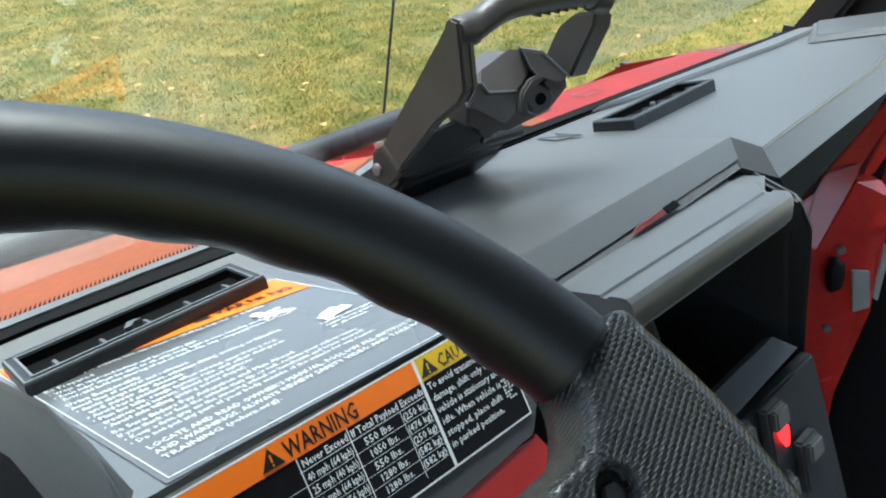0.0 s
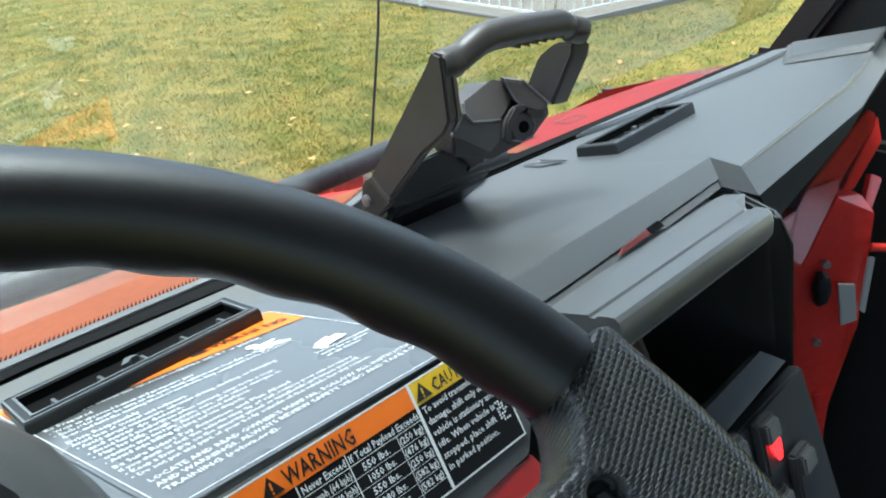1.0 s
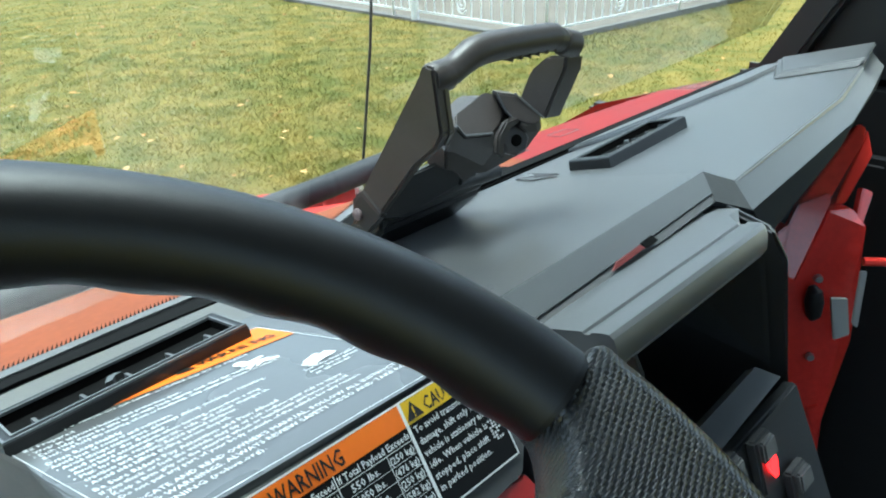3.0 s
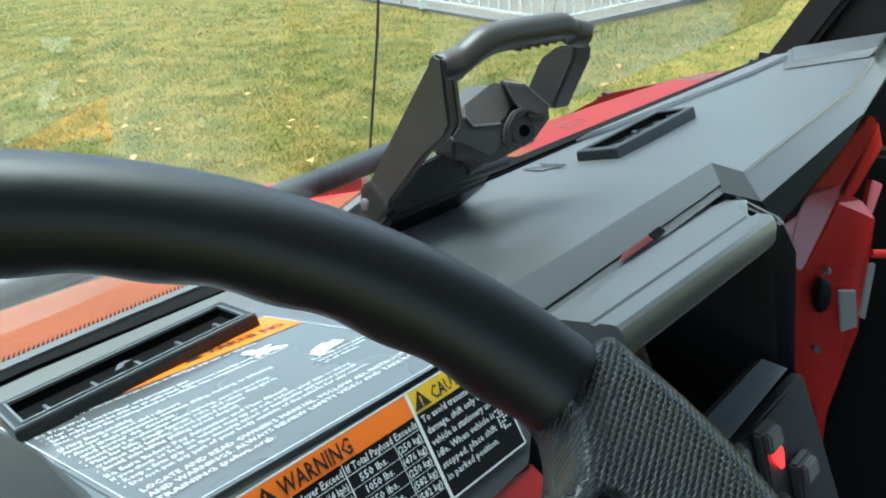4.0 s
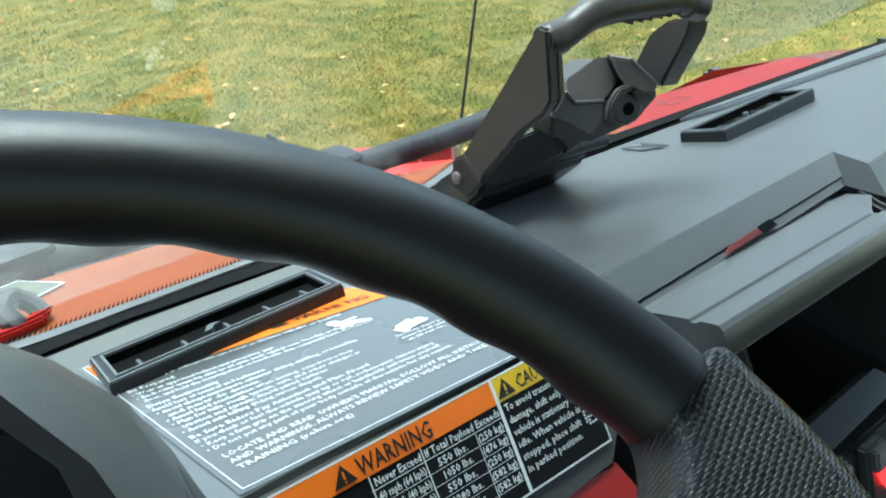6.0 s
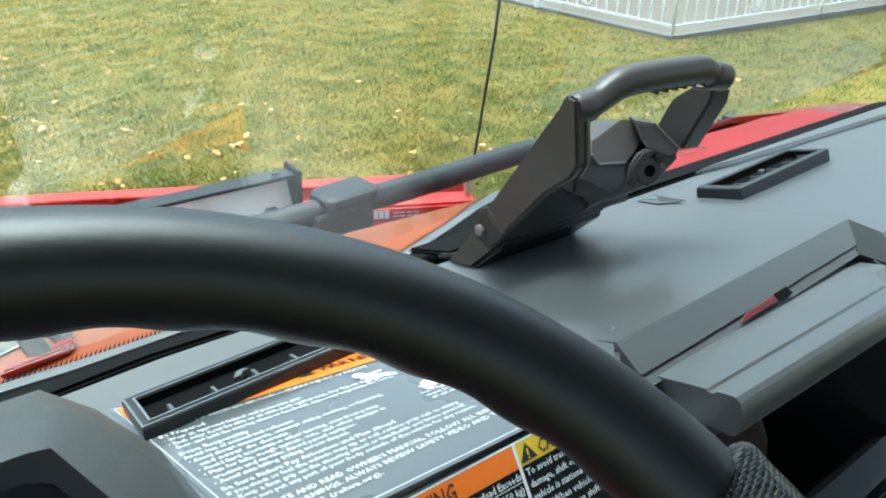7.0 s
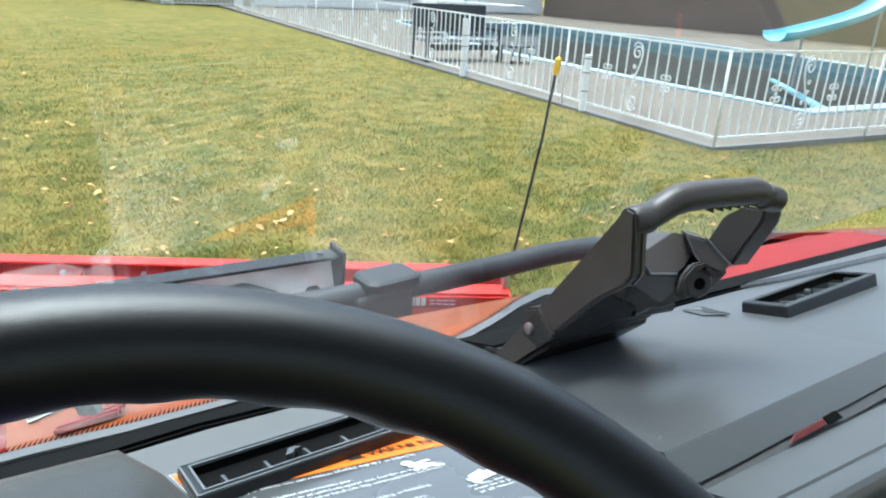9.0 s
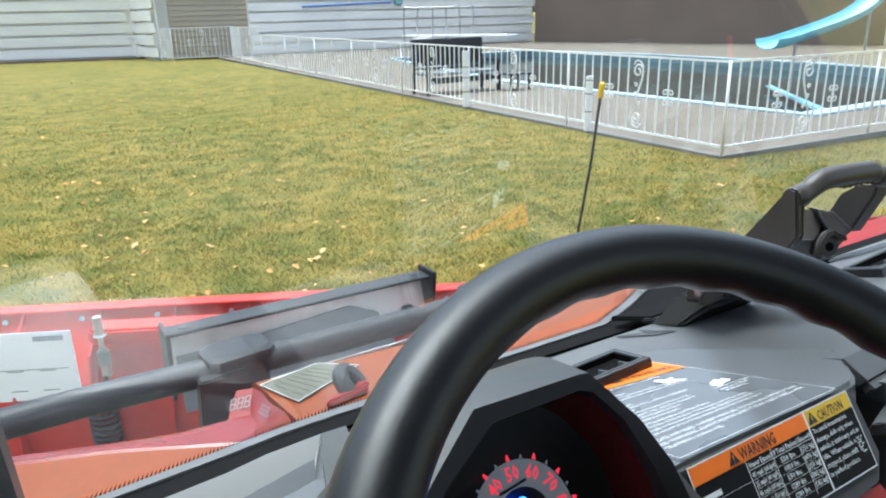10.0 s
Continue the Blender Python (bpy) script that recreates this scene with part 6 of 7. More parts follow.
part("bolt_shank", tube([sx + Vector((0, 0, -0.02)), sx + Vector((0, 0, -0.13))], 0.007, 10), M_METAL, plow)
part("clevis", box(sx + Vector((0, -0.004, -0.085)), (0.030, 0.022, 0.050), None, 0.005), M_METAL, plow, "zinc clevis")
part("bolt_nut", tube([sx + Vector((0, 0, -0.10)), sx + Vector((0, 0, -0.14))], 0.013, 6), M_METAL, plow)
part("rubber_tie", tube(smooth_path([sx + Vector((0, 0, -0.13)), sx + Vector((-0.015, -0.02, -0.17)), sx + Vector((-0.03, -0.01, -0.21)), sx + Vector((-0.01, 0, -0.26))], 5), 0.006, 8), M_RUBBER, plow, "black rubber tie")
part("push_arm", prism([on_plow(P_LEN * 0.5, 0.08, 0.50), on_plow(P_LEN * 0.56, 0.08, 0.50), Vector((0.35, 1.0, 0.42)), Vector((0.25, 1.0, 0.42))], (0, 0, -0.07), 0.006), M_BLACK, plow)
part("push_arm", prism([on_plow(P_LEN * 0.40, 0.08, 0.50), on_plow(P_LEN * 0.46, 0.08, 0.50), Vector((0.72, 1.0, 0.42)), Vector((0.62, 1.0, 0.42))], (0, 0, -0.07), 0.006), M_BLACK, plow)
part("marker_bracket", box(on_plow(0.012, 0.0, P_TOP + 0.006), (0.02, 0.02, 0.05), None, 0.003), M_METAL, plow)
marker = part("marker_rod", tube([on_plow(0.012, 0.0, P_TOP - 0.02), Vector((1.29, 1.596, 1.10)), Vector((1.318, 1.586, 1.30)), Vector((1.336, 1.581, 1.47))], 0.0038, 8), M_BLACK, plow, "thin black marker rod")
part("tip", tube([(1.335, 1.581, 1.462), (1.3365, 1.581, 1.475), (1.339, 1.580, 1.500), (1.3395, 1.580, 1.506)], [0.0062, 0.0085, 0.0085, 0.004], 10), M_TIP, marker, "yellow rubber tip")

# ================================================================ the garden
lawn_b = bmesh.new()
xs = [-400, -120, -40] + list(np.linspace(-14, 7.0, 43)) + [8.5, 9.0, 24.0]
ys = [-300, -60, -20] + list(np.linspace(-6, 34, 81)) + [40, 60, 150, 700]
lawn_rows = []
for y in ys:
    row = []
    for x in list(xs) + [60, 700]:
        z = 0.0
        if -14 <= x <= 6.6 and -6 <= y <= 34:
            z = 0.018 * noise.noise((x * 0.6, y * 0.6, 0)) + 0.008 * noise.noise((x * 2.1, y * 2.1, 3))
            z *= min(1.0, max(0.0, (6.4 - x) / 1.5))
        row.append((x, y, z - (0.04 if x > 7.3 else 0.0)))
    lawn_rows.append(row)
ground_b = grid_solid(lawn_rows)
# the sheet is open under the pool
under_pool = [f for f in ground_b.faces if 9.0 < f.calc_center_median().x < 24.0 and 6.4 < f.calc_center_median().y < 26.0]
bmesh.ops.delete(ground_b, geom=under_pool, context="FACES")
ground = solid("ground", ground_b, M_LAWN, "autumn lawn, yellowing green grass", "lawn", kind="structure")


def ground_z(x, y):
    z = 0.018 * noise.noise((x * 0.6, y * 0.6, 0)) + 0.008 * noise.noise((x * 2.1, y * 2.1, 3))
    return z * min(1.0, max(0.0, (6.4 - x) / 1.5))


def fence_x(y):
    return 7.02 + 0.063 * (y - 5.43)


def grass_blades(count):
    rng = np.random.default_rng(4)
    verts, faces = [], []
    while len(faces) < count:
        r = 0.15 + 31 * rng.random() ** 2.0
        if rng.random() < (r - 9) / 14:
            continue
        ahead = rng.random() < 0.68
        a = radians(-22 + 92 * rng.random() + 9 * rng.standard_normal()) if ahead else radians(360 * rng.random())
        if not ahead and rng.random() < (r - 4) / 9:
            continue
        x, y = r * math.sin(a), 0.6 + r * math.cos(a)
        if x > fence_x(y) - 0.06 and y > 5.36 - 0.06 * (x - 7.02):
            continue
        clump = noise.noise((x * 1.3, y * 1.3, 7))
        h = (0.014 + 0.020 * rng.random()) * (1 + 0.4 * clump + 0.7 * max(0.0, noise.noise((x * 5.0, y * 5.0, 2))))
        w = 0.0030 * (1 + 0.07 * r)
        t, lean = rng.random() * 6.283, (rng.random(2) - 0.5) * h * 2.6
        z = ground_z(x, y)
        n = len(verts)
        dx, dy = w * math.cos(t), w * math.sin(t)
        verts += [(x - dx, y - dy, z - 0.004), (x + dx, y + dy, z - 0.004), (x + lean[0], y + lean[1], z + h)]
        faces.append((n, n + 1, n + 2))
    me = bpy.data.meshes.new("grass")
    me.from_pydata(verts, [], faces)
    me.materials.append(M_BLADE)
    return tagged(new("grass", me), "short yellow-green autumn grass blades", "grass", kind="stuff")


grass_blades(420000)


def fallen_leaves(count):
    rng = np.random.default_rng(9)
    verts, faces = [], []
    for _ in range(count):
        r = 1.2 + 23 * rng.random() ** 1.2
        a = radians(-22 + 88 * rng.random() + 12 * rng.standard_normal()) if rng.random() < 0.66 else radians(360 * rng.random())
        x, y = r * math.sin(a), 0.6 + r * math.cos(a)
        if y > 4.9 and x > fence_x(y) - 0.1:
            continue
        size, turn = 0.012 + 0.026 * rng.random() ** 1.8, rng.random() * 6.283
        z = ground_z(x, y) + 0.03 + 0.015 * rng.random()
        curl = 0.3 + 0.5 * rng.random()
        tilt = (rng.random(2) - 0.5) * 0.7
        shape = [(0, -1.1), (0.45, -0.7), (0.75, -0.1), (0.5, 0.15), (0.55, 0.6), (0, 1.1), (-0.5, 0.65), (-0.45, 0.2), (-0.8, 0.0), (-0.5, -0.65)]
        n = len(verts)
        for u, v in [(0, 0)] + shape:
            px_, py_ = size * (u * math.cos(turn) - v * math.sin(turn)), size * (u * math.sin(turn) + v * math.cos(turn))
            verts.append((x + px_, y + py_, z + size * curl * u * u + tilt[0] * px_ + tilt[1] * py_))
        faces += [(n, n + 1 + k, n + 1 + (k + 1) % 10) for k in range(10)]
    me = bpy.data.meshes.new("fallen_leaves")
    me.from_pydata(verts, [], faces)
    me.materials.append(M_LEAF)
    return tagged(new("fallen_leaves", me), "scattered dry tan and brown fallen leaves", "leaves", kind="stuff")


fallen_leaves(1700)

# ---- pool terrace
DECK = 0.03
FC = Vector((7.02, 5.43, 0.0))          # near fence corner
FD = Vector((0.063, 1, 0)).normalized()  # along the lawn
FR = Vector((1, -0.06, 0)).normalized()  # towards the right
terrace_pts = [FC + FR * -0.015 + FD * -0.01, FC + FR * 26 + FD * -0.01, FC + FR * 26 + FD * 2, Vector((33.5, 9, 0)), Vector((26.4, 33.6, 0)), FC + FD * 28.5 + FR * -0.03]
POOL = [Vector((10.85, 6.90, 0)), Vector((17.4, 6.85, 0)), Vector((19.6, 9.2, 0)), Vector((20.5, 13.0, 0)), Vector((20.9, 19.5, 0)), Vector((20.2, 25.5, 0)), Vector((13.4, 25.5, 0)), Vector((11.05, 15.0, 0))]
b = bmesh.new()
outer = [b.verts.new(p + Vector((0, 0, DECK))) for p in terrace_pts]
hole = [b.verts.new(p + Vector((0, 0, DECK))) for p in POOL]
edges = [b.edges.new((r[i], r[(i + 1) % len(r)])) for r in (outer, hole) for i in range(len(r))]
bmesh.ops.triangle_fill(b, use_beauty=True, use_dissolve=False, edges=edges)
terrace = solid("pavement", b, M_CONCRETE, "grey concrete pool terrace", "terrace", kind="structure", smooth=False)
b = prism([FC + FR * -0.03 + FD * -0.02, FC + FR * 26 + FD * -0.02, FC + FR * 26 + FD * 0.06, FC + FR * -0.03 + FD * 0.06], (0, 0, 0.116))
prism([FC + FR * -0.05 + FD * 0.06, FC + FR * 0.10 + FD * 0.06, FC + FD * 28.5 + FR * 0.10, FC + FD * 28.5 + FR * -0.05], (0, 0, 0.116), 0.0, b)
bmesh.ops.translate(b, verts=b.verts, vec=(0, 0, -0.082))
solid("kerb", b, M_CURB, "low concrete edge under the fence", "kerb", kind="structure", smooth=False)
pool = thing("swimming_pool", (15, 13, 0), "half-drained pool with pale blue coping and murky water", "pool")
b = bmesh.new()
n = len(POOL)
top, low = [b.verts.new(p + Vector((0, 0, DECK))) for p in POOL], [b.verts.new(p + Vector((0, 0, -1.3))) for p in POOL]
for k in range(n):
    b.faces.new((top[k], top[(k + 1) % n], low[(k + 1) % n], low[k]))
b.faces.new(low)
part("basin", b, M_LINER, pool, "blue-green pool liner", smooth=False)
mid_pool = sum(POOL, Vector()) / len(POOL)
for k in range(n):
    a, c = POOL[k], POOL[(k + 1) % n]
    ao, co = (p + (p - mid_pool).normalized() * 0.42 for p in (a, c))
    part("coping", prism([p + Vector((0, 0, DECK - 0.02)) for p in (a, c, co, ao)], (0, 0, 0.055), 0.015), M_COPING, pool, "pale blue coping", smooth=False)


def water_material():
    m = material("murky_water", (0.030, 0.040, 0.034), 0.08, grain=3, tone=0.35, stain=0.5, bump=0.12, bump_scale=6, distance=0.01, spec=0.25)
    return m


M_WATER = water_material()
b = bmesh.new()
b.faces.new([b.verts.new(p + Vector((0, 0, -0.20))) for p in POOL])
part("water", b, M_WATER, pool, "dark murky water", smooth=False)
part("step_ledge", prism([Vector((12.05, 7.00, -0.06)), Vector((15.30, 10.45, -0.06)), Vector((15.22, 10.58, -0.06)), Vector((11.90, 7.14, -0.06))], (0, 0, -0.06), 0.02), M_SLIDE, pool, "pale blue corner step")


# ---- white iron fence
fence = thing("iron_fence", FC, "white wrought-iron fence with scroll ornaments round the pool", "fence")
F_TOP, F_LOW = 1.10, 0.14
BAR = bmesh.new()
join(BAR, box((0, 0, (F_TOP + F_LOW) / 2), (0.016, 0.016, F_TOP - F_LOW)))
BAR_ME = bpy.data.meshes.new("bar")
BAR.to_mesh(BAR_ME)
BAR.free()
BAR_ME.materials.append(M_WHITE)


def shared(name, me, at, parent, label=""):
    ob = new(name, me)
    ob.parent = parent
    ob.matrix_parent_inverse = base_of(parent).inverted()
    ob.matrix_basis = at
    return tagged(ob, label)


def scroll_path(cx, cz, r, start, turns, flip):
    pts = []
    for k in range(26):
        f = k / 25
        a = start + flip * turns * 2 * math.pi * f
        rr = r * (1 - 0.72 * f)
        pts.append((cx + rr * math.cos(a), 0, cz + rr * math.sin(a)))
    return pts


def tall_scroll():
    """An S of two spirals between two bars."""
    b = bmesh.new()
    tube(scroll_path(0.0, 0.92, 0.092, math.pi, 1.3, -1), 0.011, 6, b)
    tube(scroll_path(0.0, 0.32, 0.092, 0.0, 1.3, -1), 0.011, 6, b)
    tube(smooth_path([(-0.092, 0, 0.92), (-0.070, 0, 0.80), (0.0, 0, 0.62), (0.070, 0, 0.44), (0.092, 0, 0.32)], 5), 0.012, 6, b)
    tube(smooth_path([(-0.092, 0, 0.92), (-0.06, 0, 1.02), (0.03, 0, 1.05), (0.085, 0, 1.00)], 5), 0.012, 6, b)
    tube(smooth_path([(0.092, 0, 0.32), (0.06, 0, 0.22), (-0.03, 0, 0.19), (-0.085, 0, 0.24)], 5), 0.012, 6, b)
    for z in (0.62, 0.74, 0.50):
        tube(scroll_path(0.03 * (1 if z != 0.5 else -1), z, 0.030, 0.5, 1.0, 1), 0.009, 6, b)
    return b


def small_scroll():
    """Four small curls round a bar."""
    b = bmesh.new()
    for sx in (-1, 1):
        for sz in (-1, 1):
            tube([(0.0, 0, 0.62)] + scroll_path(0.050 * sx, 0.62 + 0.058 * sz, 0.046, math.pi if sx > 0 else 0.0, 1.05, -sx * sz), 0.0085, 6, b)
    box((0, 0, 0.62), (0.040, 0.014, 0.028), bm=b)
    return b


def as_mesh(name, bm, mat):
    me = bpy.data.meshes.new(name)
    bmesh.ops.recalc_face_normals(bm, faces=bm.faces)
    bm.to_mesh(me)
    bm.free()
    me.materials.append(mat)
    me.polygons.foreach_set("use_smooth", [True] * len(me.polygons))
    return me


TALL_ME, SMALL_ME = as_mesh("tall_scroll", tall_scroll(), M_WHITE), as_mesh("small_scroll", small_scroll(), M_WHITE)
POST_ME = as_mesh("post", box((0, 0, 0.556), (0.028, 0.028, 1.112), None, 0.003), M_WHITE)


def fence_run(start, way, length, panel, pitch=0.18, tall=1.0):
    turn = Matrix.Rotation(math.atan2(way.y, way.x), 4, "Z") @ Matrix.Diagonal((1, 1, tall, 1))
    end = start + way * length
    for z in (F_TOP * tall, F_LOW * tall):
        part("rail", tube([start + Vector((0, 0, z)), end + Vector((0, 0, z))], 0.018, 4), M_WHITE, fence, smooth=False)
    count = int(round(length / panel))
    per = 2 * int(round(panel / pitch / 2))
    for k in range(count):
        s0 = panel * k
        if k:
            shared("post", POST_ME, Matrix.Translation(start + way * s0) @ turn, fence)
        for j in range(1, per):
            s = s0 + panel * j / per
            if j == per // 2:
                shared("scroll", TALL_ME, Matrix.Translation(start + way * s) @ turn, fence, "white S-shaped scroll")
            else:
                shared("bar", BAR_ME, Matrix.Translation(start + way * s) @ turn, fence)
            if j in (per // 2 - 3, per // 2 + 3):
                shared("curl", SMALL_ME, Matrix.Translation(start + way * s) @ turn, fence, "white curled ornament")


fence_run(FC, FD, 20.44, 2.92)
fence_run(FC, FR, 19.46, 2.78)
shared("post", POST_ME, Matrix.Translation(FC), fence)
FE = FC + FD * 20.44
shared("post", POST_ME, Matrix.Translation(FE), fence)
far_line = [FE, Vector((8.55, 29.2, 0)), Vector((8.90, 31.6, 0)), Vector((6.45, 31.6, 0)), Vector((6.30, 34.0, 0))]
for p, q in zip(far_line, far_line[1:]):
    fence_run(p, (q - p).normalized(), (q - p).length, (q - p).length, tall=1.22)
    shared("post", POST_ME, Matrix.Translation(q) @ Matrix.Diagonal((1, 1, 1.22, 1)), fence)
# white sleeves on the gate posts
for s, h, thick in ((5.87, 1.03, 0.064), (2.37, 0.80, 0.054)):
    p = FC + FD * s + FR * -0.05
    sl = part("post_sleeve", tube([p + Vector((0, 0, 0.03)), p + Vector((0, 0, h))], thick, 14), M_WHITE, fence, "thick white post sleeve")
    for z in (0.30, 0.55, 0.74):
        part("band", tube([p + Vector((0, 0, z)), p + Vector((0, 0, z + 0.012))], thick + 0.003, 14), M_PATIO, sl)

# ---- dark bench and table behind the gate
bench = thing("patio_bench", (8.62, 13.6, DECK), "dark metal patio bench with a tall slatted back", "bench")
part("back", box((8.62, 13.95, 0.88), (1.86, 0.05, 0.56), None, 0.02), M_PATIO, bench)
part("seat", box((8.62, 13.55, 0.46), (1.86, 0.55, 0.06), None, 0.015), M_PANEL, bench, "grey seat cushion")
part("apron", box((8.62, 13.28, 0.33), (1.86, 0.05, 0.12), None, 0.01), M_PATIO, bench)
for x in (7.72, 9.52):
    part("arm", box((x, 13.6, 0.68), (0.06, 0.65, 0.05), None, 0.015), M_PATIO, bench)
    for y in (13.30, 13.92):
        part("leg", box((x, y, 0.36), (0.06, 0.06, 0.66), None, 0.01), M_PATIO, bench)
for k in range(3):
    part("slat", box((8.62, 13.90, 0.54 + 0.10 * k), (1.80, 0.03, 0.05), None, 0.01), M_PATIO, bench)
table = thing("side_table", (9.85, 13.1, DECK), "low dark metal side table", "table")
part("tabletop", box((9.85, 13.1, 0.38), (0.62, 0.5, 0.03), None, 0.01), M_PATIO, table)
for x in (9.60, 10.10):
    for y in (12.9, 13.3):
        part("leg", tube([(x, y, 0.03), (x, y, 0.37)], 0.03, 8), M_PATIO, table)

# ---- diving board with rails
board = thing("diving_board", (12.0, 19.5, DECK), "white diving board on a stand with metal rails", "diving board")
part("plank", prism([(11.4, 21.2, 0.98), (11.9, 21.3, 0.98), (13.4, 17.6, 1.00), (12.9, 17.5, 1.00)], (0, 0, 0.06), 0.015), M_WHITE, board)
for off in (0.0, 0.5):
    part("rail", tube(smooth_path([(11.45 + off, 21.0, 0.1), (11.45 + off, 21.0, 1.75), (11.6 + off, 20.7, 1.85), (12.2 + off, 19.3, 1.85), (12.3 + off, 19.1, 1.75), (12.3 + off, 19.1, 0.1)], 5), 0.022, 8), M_METAL, board)
    part("rail_post", tube([(11.9 + off, 20.0, 0.05), (11.9 + off, 20.0, 1.85)], 0.02, 8), M_METAL, board)
part("stand", box((11.9, 20.4, 0.50), (0.55, 0.9, 0.94), None, 0.03), M_WHITE, board)

# ---- water slide
slide = thing("water_slide", (14.2, 8.9, DECK), "light blue fibreglass water slide on metal posts", "slide")
path = smooth_path([(12.70, 8.92, 0.90), (13.1, 8.90, 0.93), (13.7, 8.88, 1.03), (14.6, 8.84, 1.20), (15.5, 8.78, 1.45), (16.3, 8.70, 1.92), (17.0, 8.58, 2.42), (17.7, 8.45, 2.80)], 5)
rows_ = []
for k, p in enumerate(path):
    d = (path[min(k + 1, len(path) - 1)] - path[max(k - 1, 0)]).normalized()
    side = d.cross(Vector((0, 0, 1))).normalized()
    up = side.cross(d)
    row = []
    for j in range(11):
        a = math.pi * (j / 10)
        row.append(p - side * 0.26 * math.cos(a) + up * (0.16 - 0.16 * math.sin(a) + (0.02 if j in (0, 10) else 0)))
    rows_.append(row)
part("chute", grid_solid(rows_, (0, 0, -0.02)), M_SLIDE, slide, angle=60)
for q in (path[9], path[22]):
    part("post", tube([(q.x, q.y, DECK), (q.x, q.y, q.z - 0.0)], 0.028, 10), M_METAL, slide)
part("ladder", tube([path[-1], path[-1] + Vector((0.8, -0.5, -path[-1].z + DECK))], 0.03, 10), M_METAL, slide)

# ---- white horizontal-board fence
def board_fence(p, q, height, name, rows_n):
    th = thing(name, p, "tall white fence of horizontal boards", "fence")
    p, q = Vector(p), Vector(q)
    q_end = q
    d = (q - p).normalized()
    nrm = Vector((-d.y, d.x, 0))
    if nrm.y > 0:
        nrm = -nrm
    step = height / rows_n
    for k in range(rows_n):
        z = 0.12 + step * k
        side = 0.03 if k % 2 else -0.0
        q = q_end - d * (0.22 if k % 2 else 0.0)
        part("board", prism([p + nrm * side + Vector((0, 0, z)), q + nrm * side + Vector((0, 0, z)), q + nrm * side + Vector((0, 0, z + step * 0.80)), p + nrm * side + Vector((0, 0, z + step * 0.80))], nrm * 0.03), M_SLAT, th, smooth=False)
    q = q_end
    n = int((q - p).length / 2.4)
    for k in range(n + 1):
        c = p + d * (2.4 * k) + nrm * -0.06
        part("post", box(c + Vector((0, 0, height / 2 + 0.05)), (0.10, 0.10, height + 0.1)), M_SLAT, th, smooth=False)
    part("backing", prism([p - nrm * 0.14, q - nrm * 0.14, q - nrm * 0.14 + Vector((0, 0, height)), p - nrm * 0.14 + Vector((0, 0, height))], -nrm * 0.02), M_SLAT, th, smooth=False)
    return th


board_fence((10.40, 33.6, 0), (26.75, 33.5, 0), 4.6, "board_fence", 10)
board_fence((-16, 43.0, 0), (5.9, 36.8, 0), 4.6, "board_fence", 9)
board_fence((5.95, 36.75, 0), (6.3, 33.8, 0), 4.6, "board_fence", 9)
b = prism([(-16, 42.0, 0), (6.0, 35.9, 0), (6.2, 36.6, 0), (-16, 42.9, 0)], (0, 0, 0.05))
solid("flower_bed", b, M_BRICKBED, "narrow brown mulch bed along the board fence", "flower bed", kind="structure")
# ---- beige shed
shed = thing("garden_shed", (8.5, 35, 0), "beige shed with horizontal siding", "shed")
part("body", box((8.6, 35.6, 2.0), (4.0, 3.0, 4.0)), M_BEIGE, shed, smooth=False)
for k in range(18):
    part("siding_board", prism([(6.95, 34.08, 0.05 + 0.22 * k), (10.58, 34.08, 0.05 + 0.22 * k), (10.58, 34.05, 0.06 + 0.22 * k), (6.95, 34.05, 0.06 + 0.22 * k)], (0, 0.012, 0.20)), M_BEIGE, shed, smooth=False)
part("corner_wall", prism([(6.25, 34.1, 0), (6.95, 34.02, 0), (6.95, 34.02, 4.0), (6.25, 34.1, 4.0)], (0, 0.04, 0)), M_PALE, shed, smooth=False)
# ---- pool brush on the fence
brush = thing("pool_brush", (12.8, 33.4, 2.0), "blue pool brush on a long pole hung on the fence", "pool brush")
part("pole", tube([(12.9, 33.42, 2.10), (17.6, 33.42, 2.26)], 0.05, 10), material("blue_pole", (0.10, 0.22, 0.55), 0.4), brush)
part("head", box((18.0, 33.42, 2.28), (0.50, 0.12, 0.34), None, 0.08), M_SLIDE, brush)
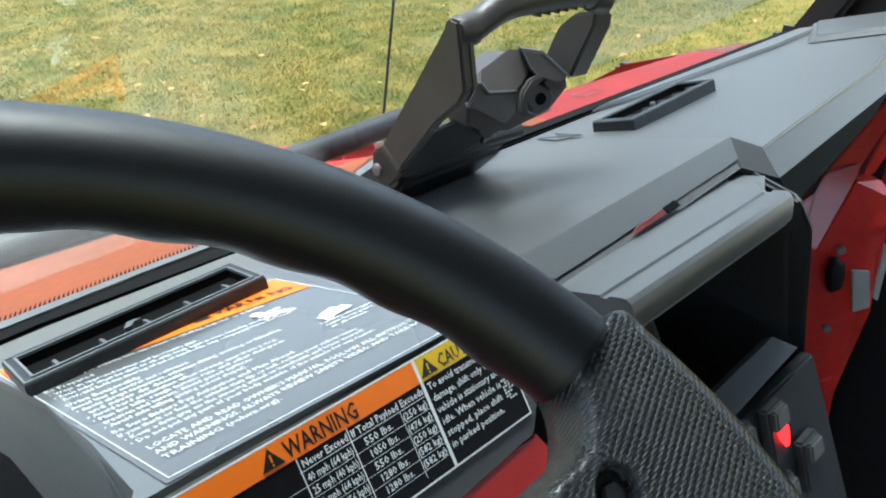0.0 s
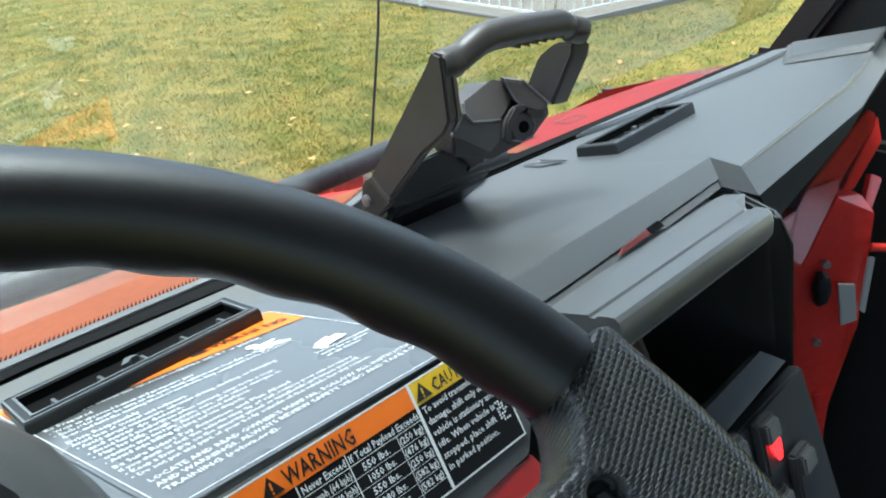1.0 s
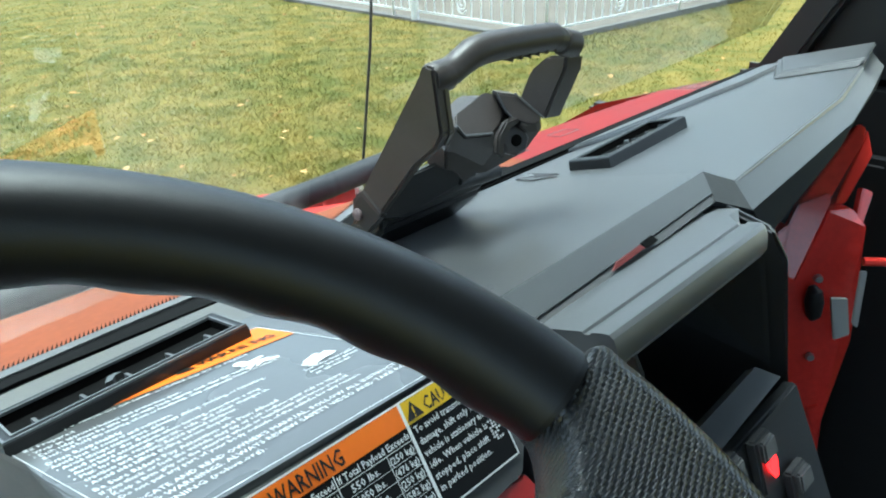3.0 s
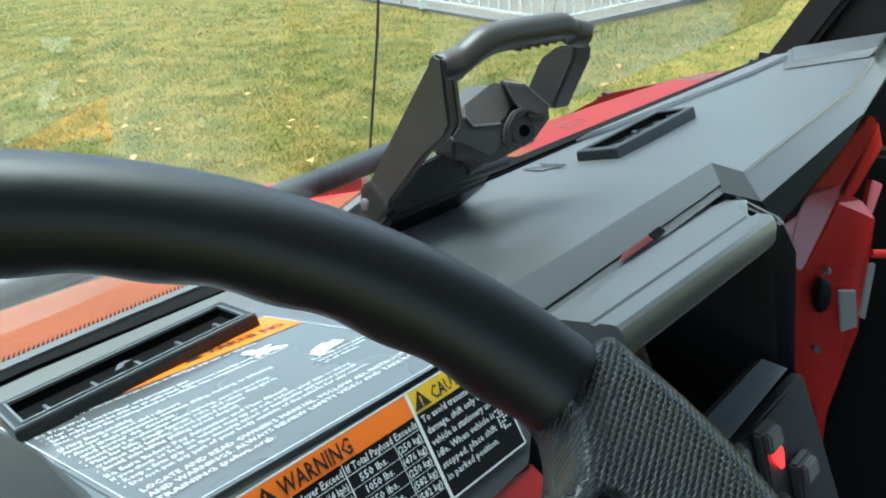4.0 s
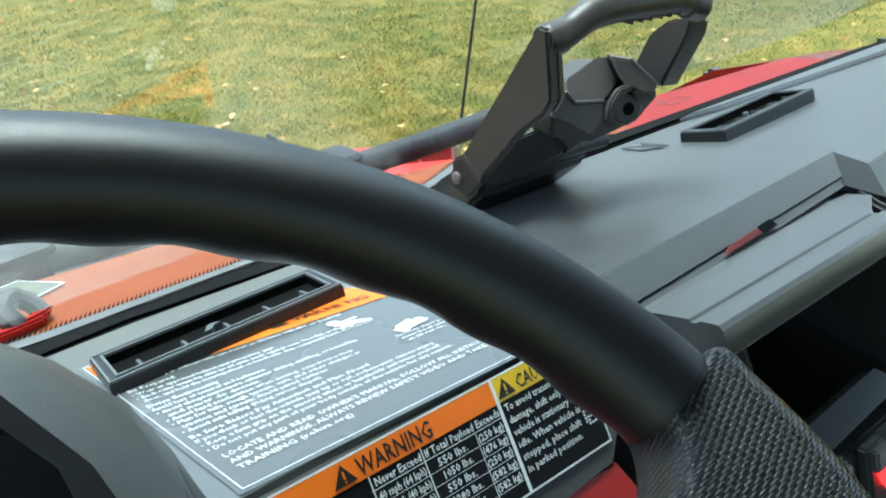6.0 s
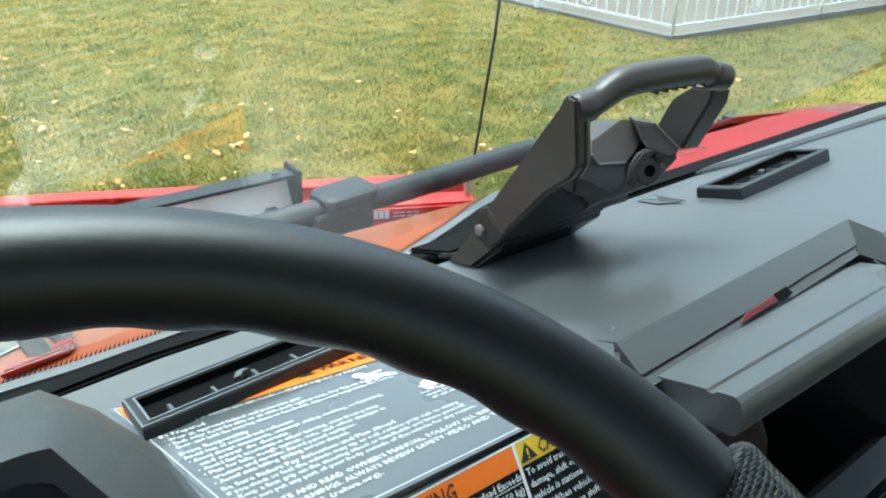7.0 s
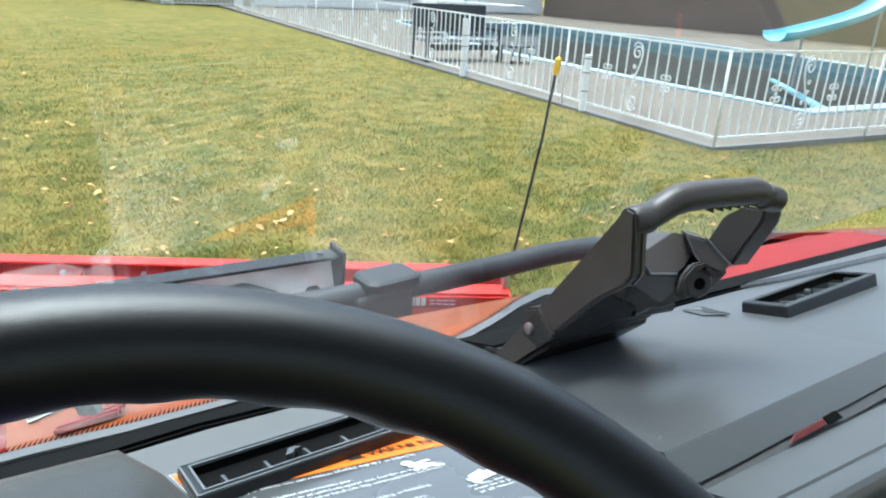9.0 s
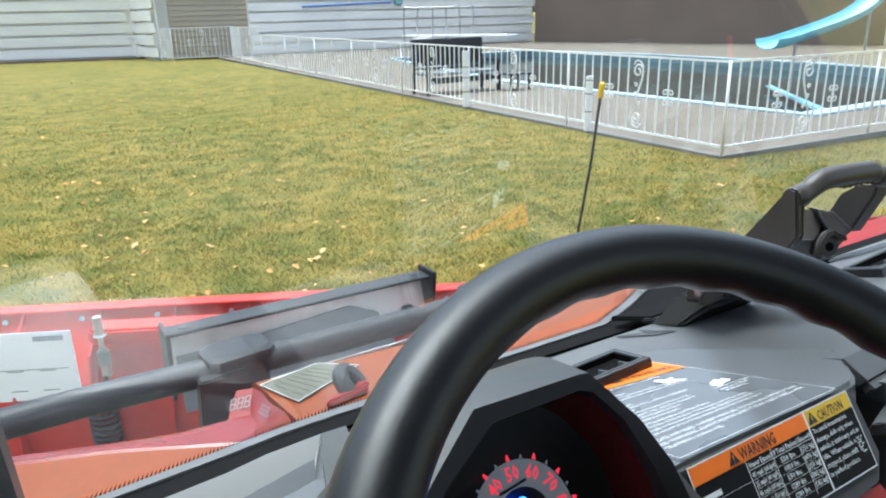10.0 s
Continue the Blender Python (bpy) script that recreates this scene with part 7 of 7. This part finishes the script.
# ---- brown house
HA, HB = Vector((26.6, 33.2, 0)), Vector((34.6, 5.2, 0))
H_D = (HB - HA).normalized()
H_N = Vector((-abs(H_D.y), -H_D.x, 0)).normalized()
house = thing("house", (31, 20, 0), "brown stucco house wall with white-framed windows", "house")
hw = lambda s, z, out=0.0: HA + H_D * s + H_N * out + Vector((0, 0, z))
H_LEN = (HB - HA).length
part("wall", prism([hw(0, 0), hw(H_LEN, 0), hw(H_LEN, 6.0), hw(0, 6.0)], -H_N * 0.3), M_BROWN, house, smooth=False)
part("plinth", prism([hw(0, 0, 0.0), hw(H_LEN, 0, 0.0), hw(H_LEN, 0.42, 0.0), hw(0, 0.42, 0.0)], H_N * 0.04), M_BROWN, house, smooth=False)
part("roof", prism([hw(-0.5, 6.0, 0.6), hw(H_LEN + 0.5, 6.0, 0.6), hw(H_LEN + 0.5, 7.8, -3), hw(-0.5, 7.8, -3)], -H_N * 0.3), M_PATIO, house, smooth=False)
for s0, s1, z0 in ((5.9, 7.56, 2.27), (9.68, 11.43, 2.25), (17.3, 20.4, 2.29)):
    win = part("window", prism([hw(s0, z0, 0.01), hw(s1, z0, 0.01), hw(s1, z0 + 1.7, 0.01), hw(s0, z0 + 1.7, 0.01)], H_N * 0.05), M_WHITE, house, "white-framed window", smooth=False)
    part("pane", prism([hw(s0 + 0.22, z0 + 0.25, 0.065), hw(s1 - 0.22, z0 + 0.25, 0.065), hw(s1 - 0.22, z0 + 1.5, 0.065), hw(s0 + 0.22, z0 + 1.5, 0.065)], H_N * 0.008), M_WINDOW, win, smooth=False)
unit = thing("air_conditioner", hw(19, 0.05, 0.5), "pale outdoor air conditioner against the house", "air conditioner")
part("case", prism([hw(17.6, 0.06, 0.1), hw(19.6, 0.06, 0.1), hw(19.6, 1.15, 0.1), hw(17.6, 1.15, 0.1)], H_N * 0.8, 0.03), M_PALE, unit)
for k in range(8):
    part("louvre", prism([hw(17.75, 0.2 + 0.11 * k, 0.905), hw(19.45, 0.2 + 0.11 * k, 0.905), hw(19.45, 0.24 + 0.11 * k, 0.905), hw(17.75, 0.24 + 0.11 * k, 0.905)], H_N * 0.015), M_PATIO, unit, smooth=False)
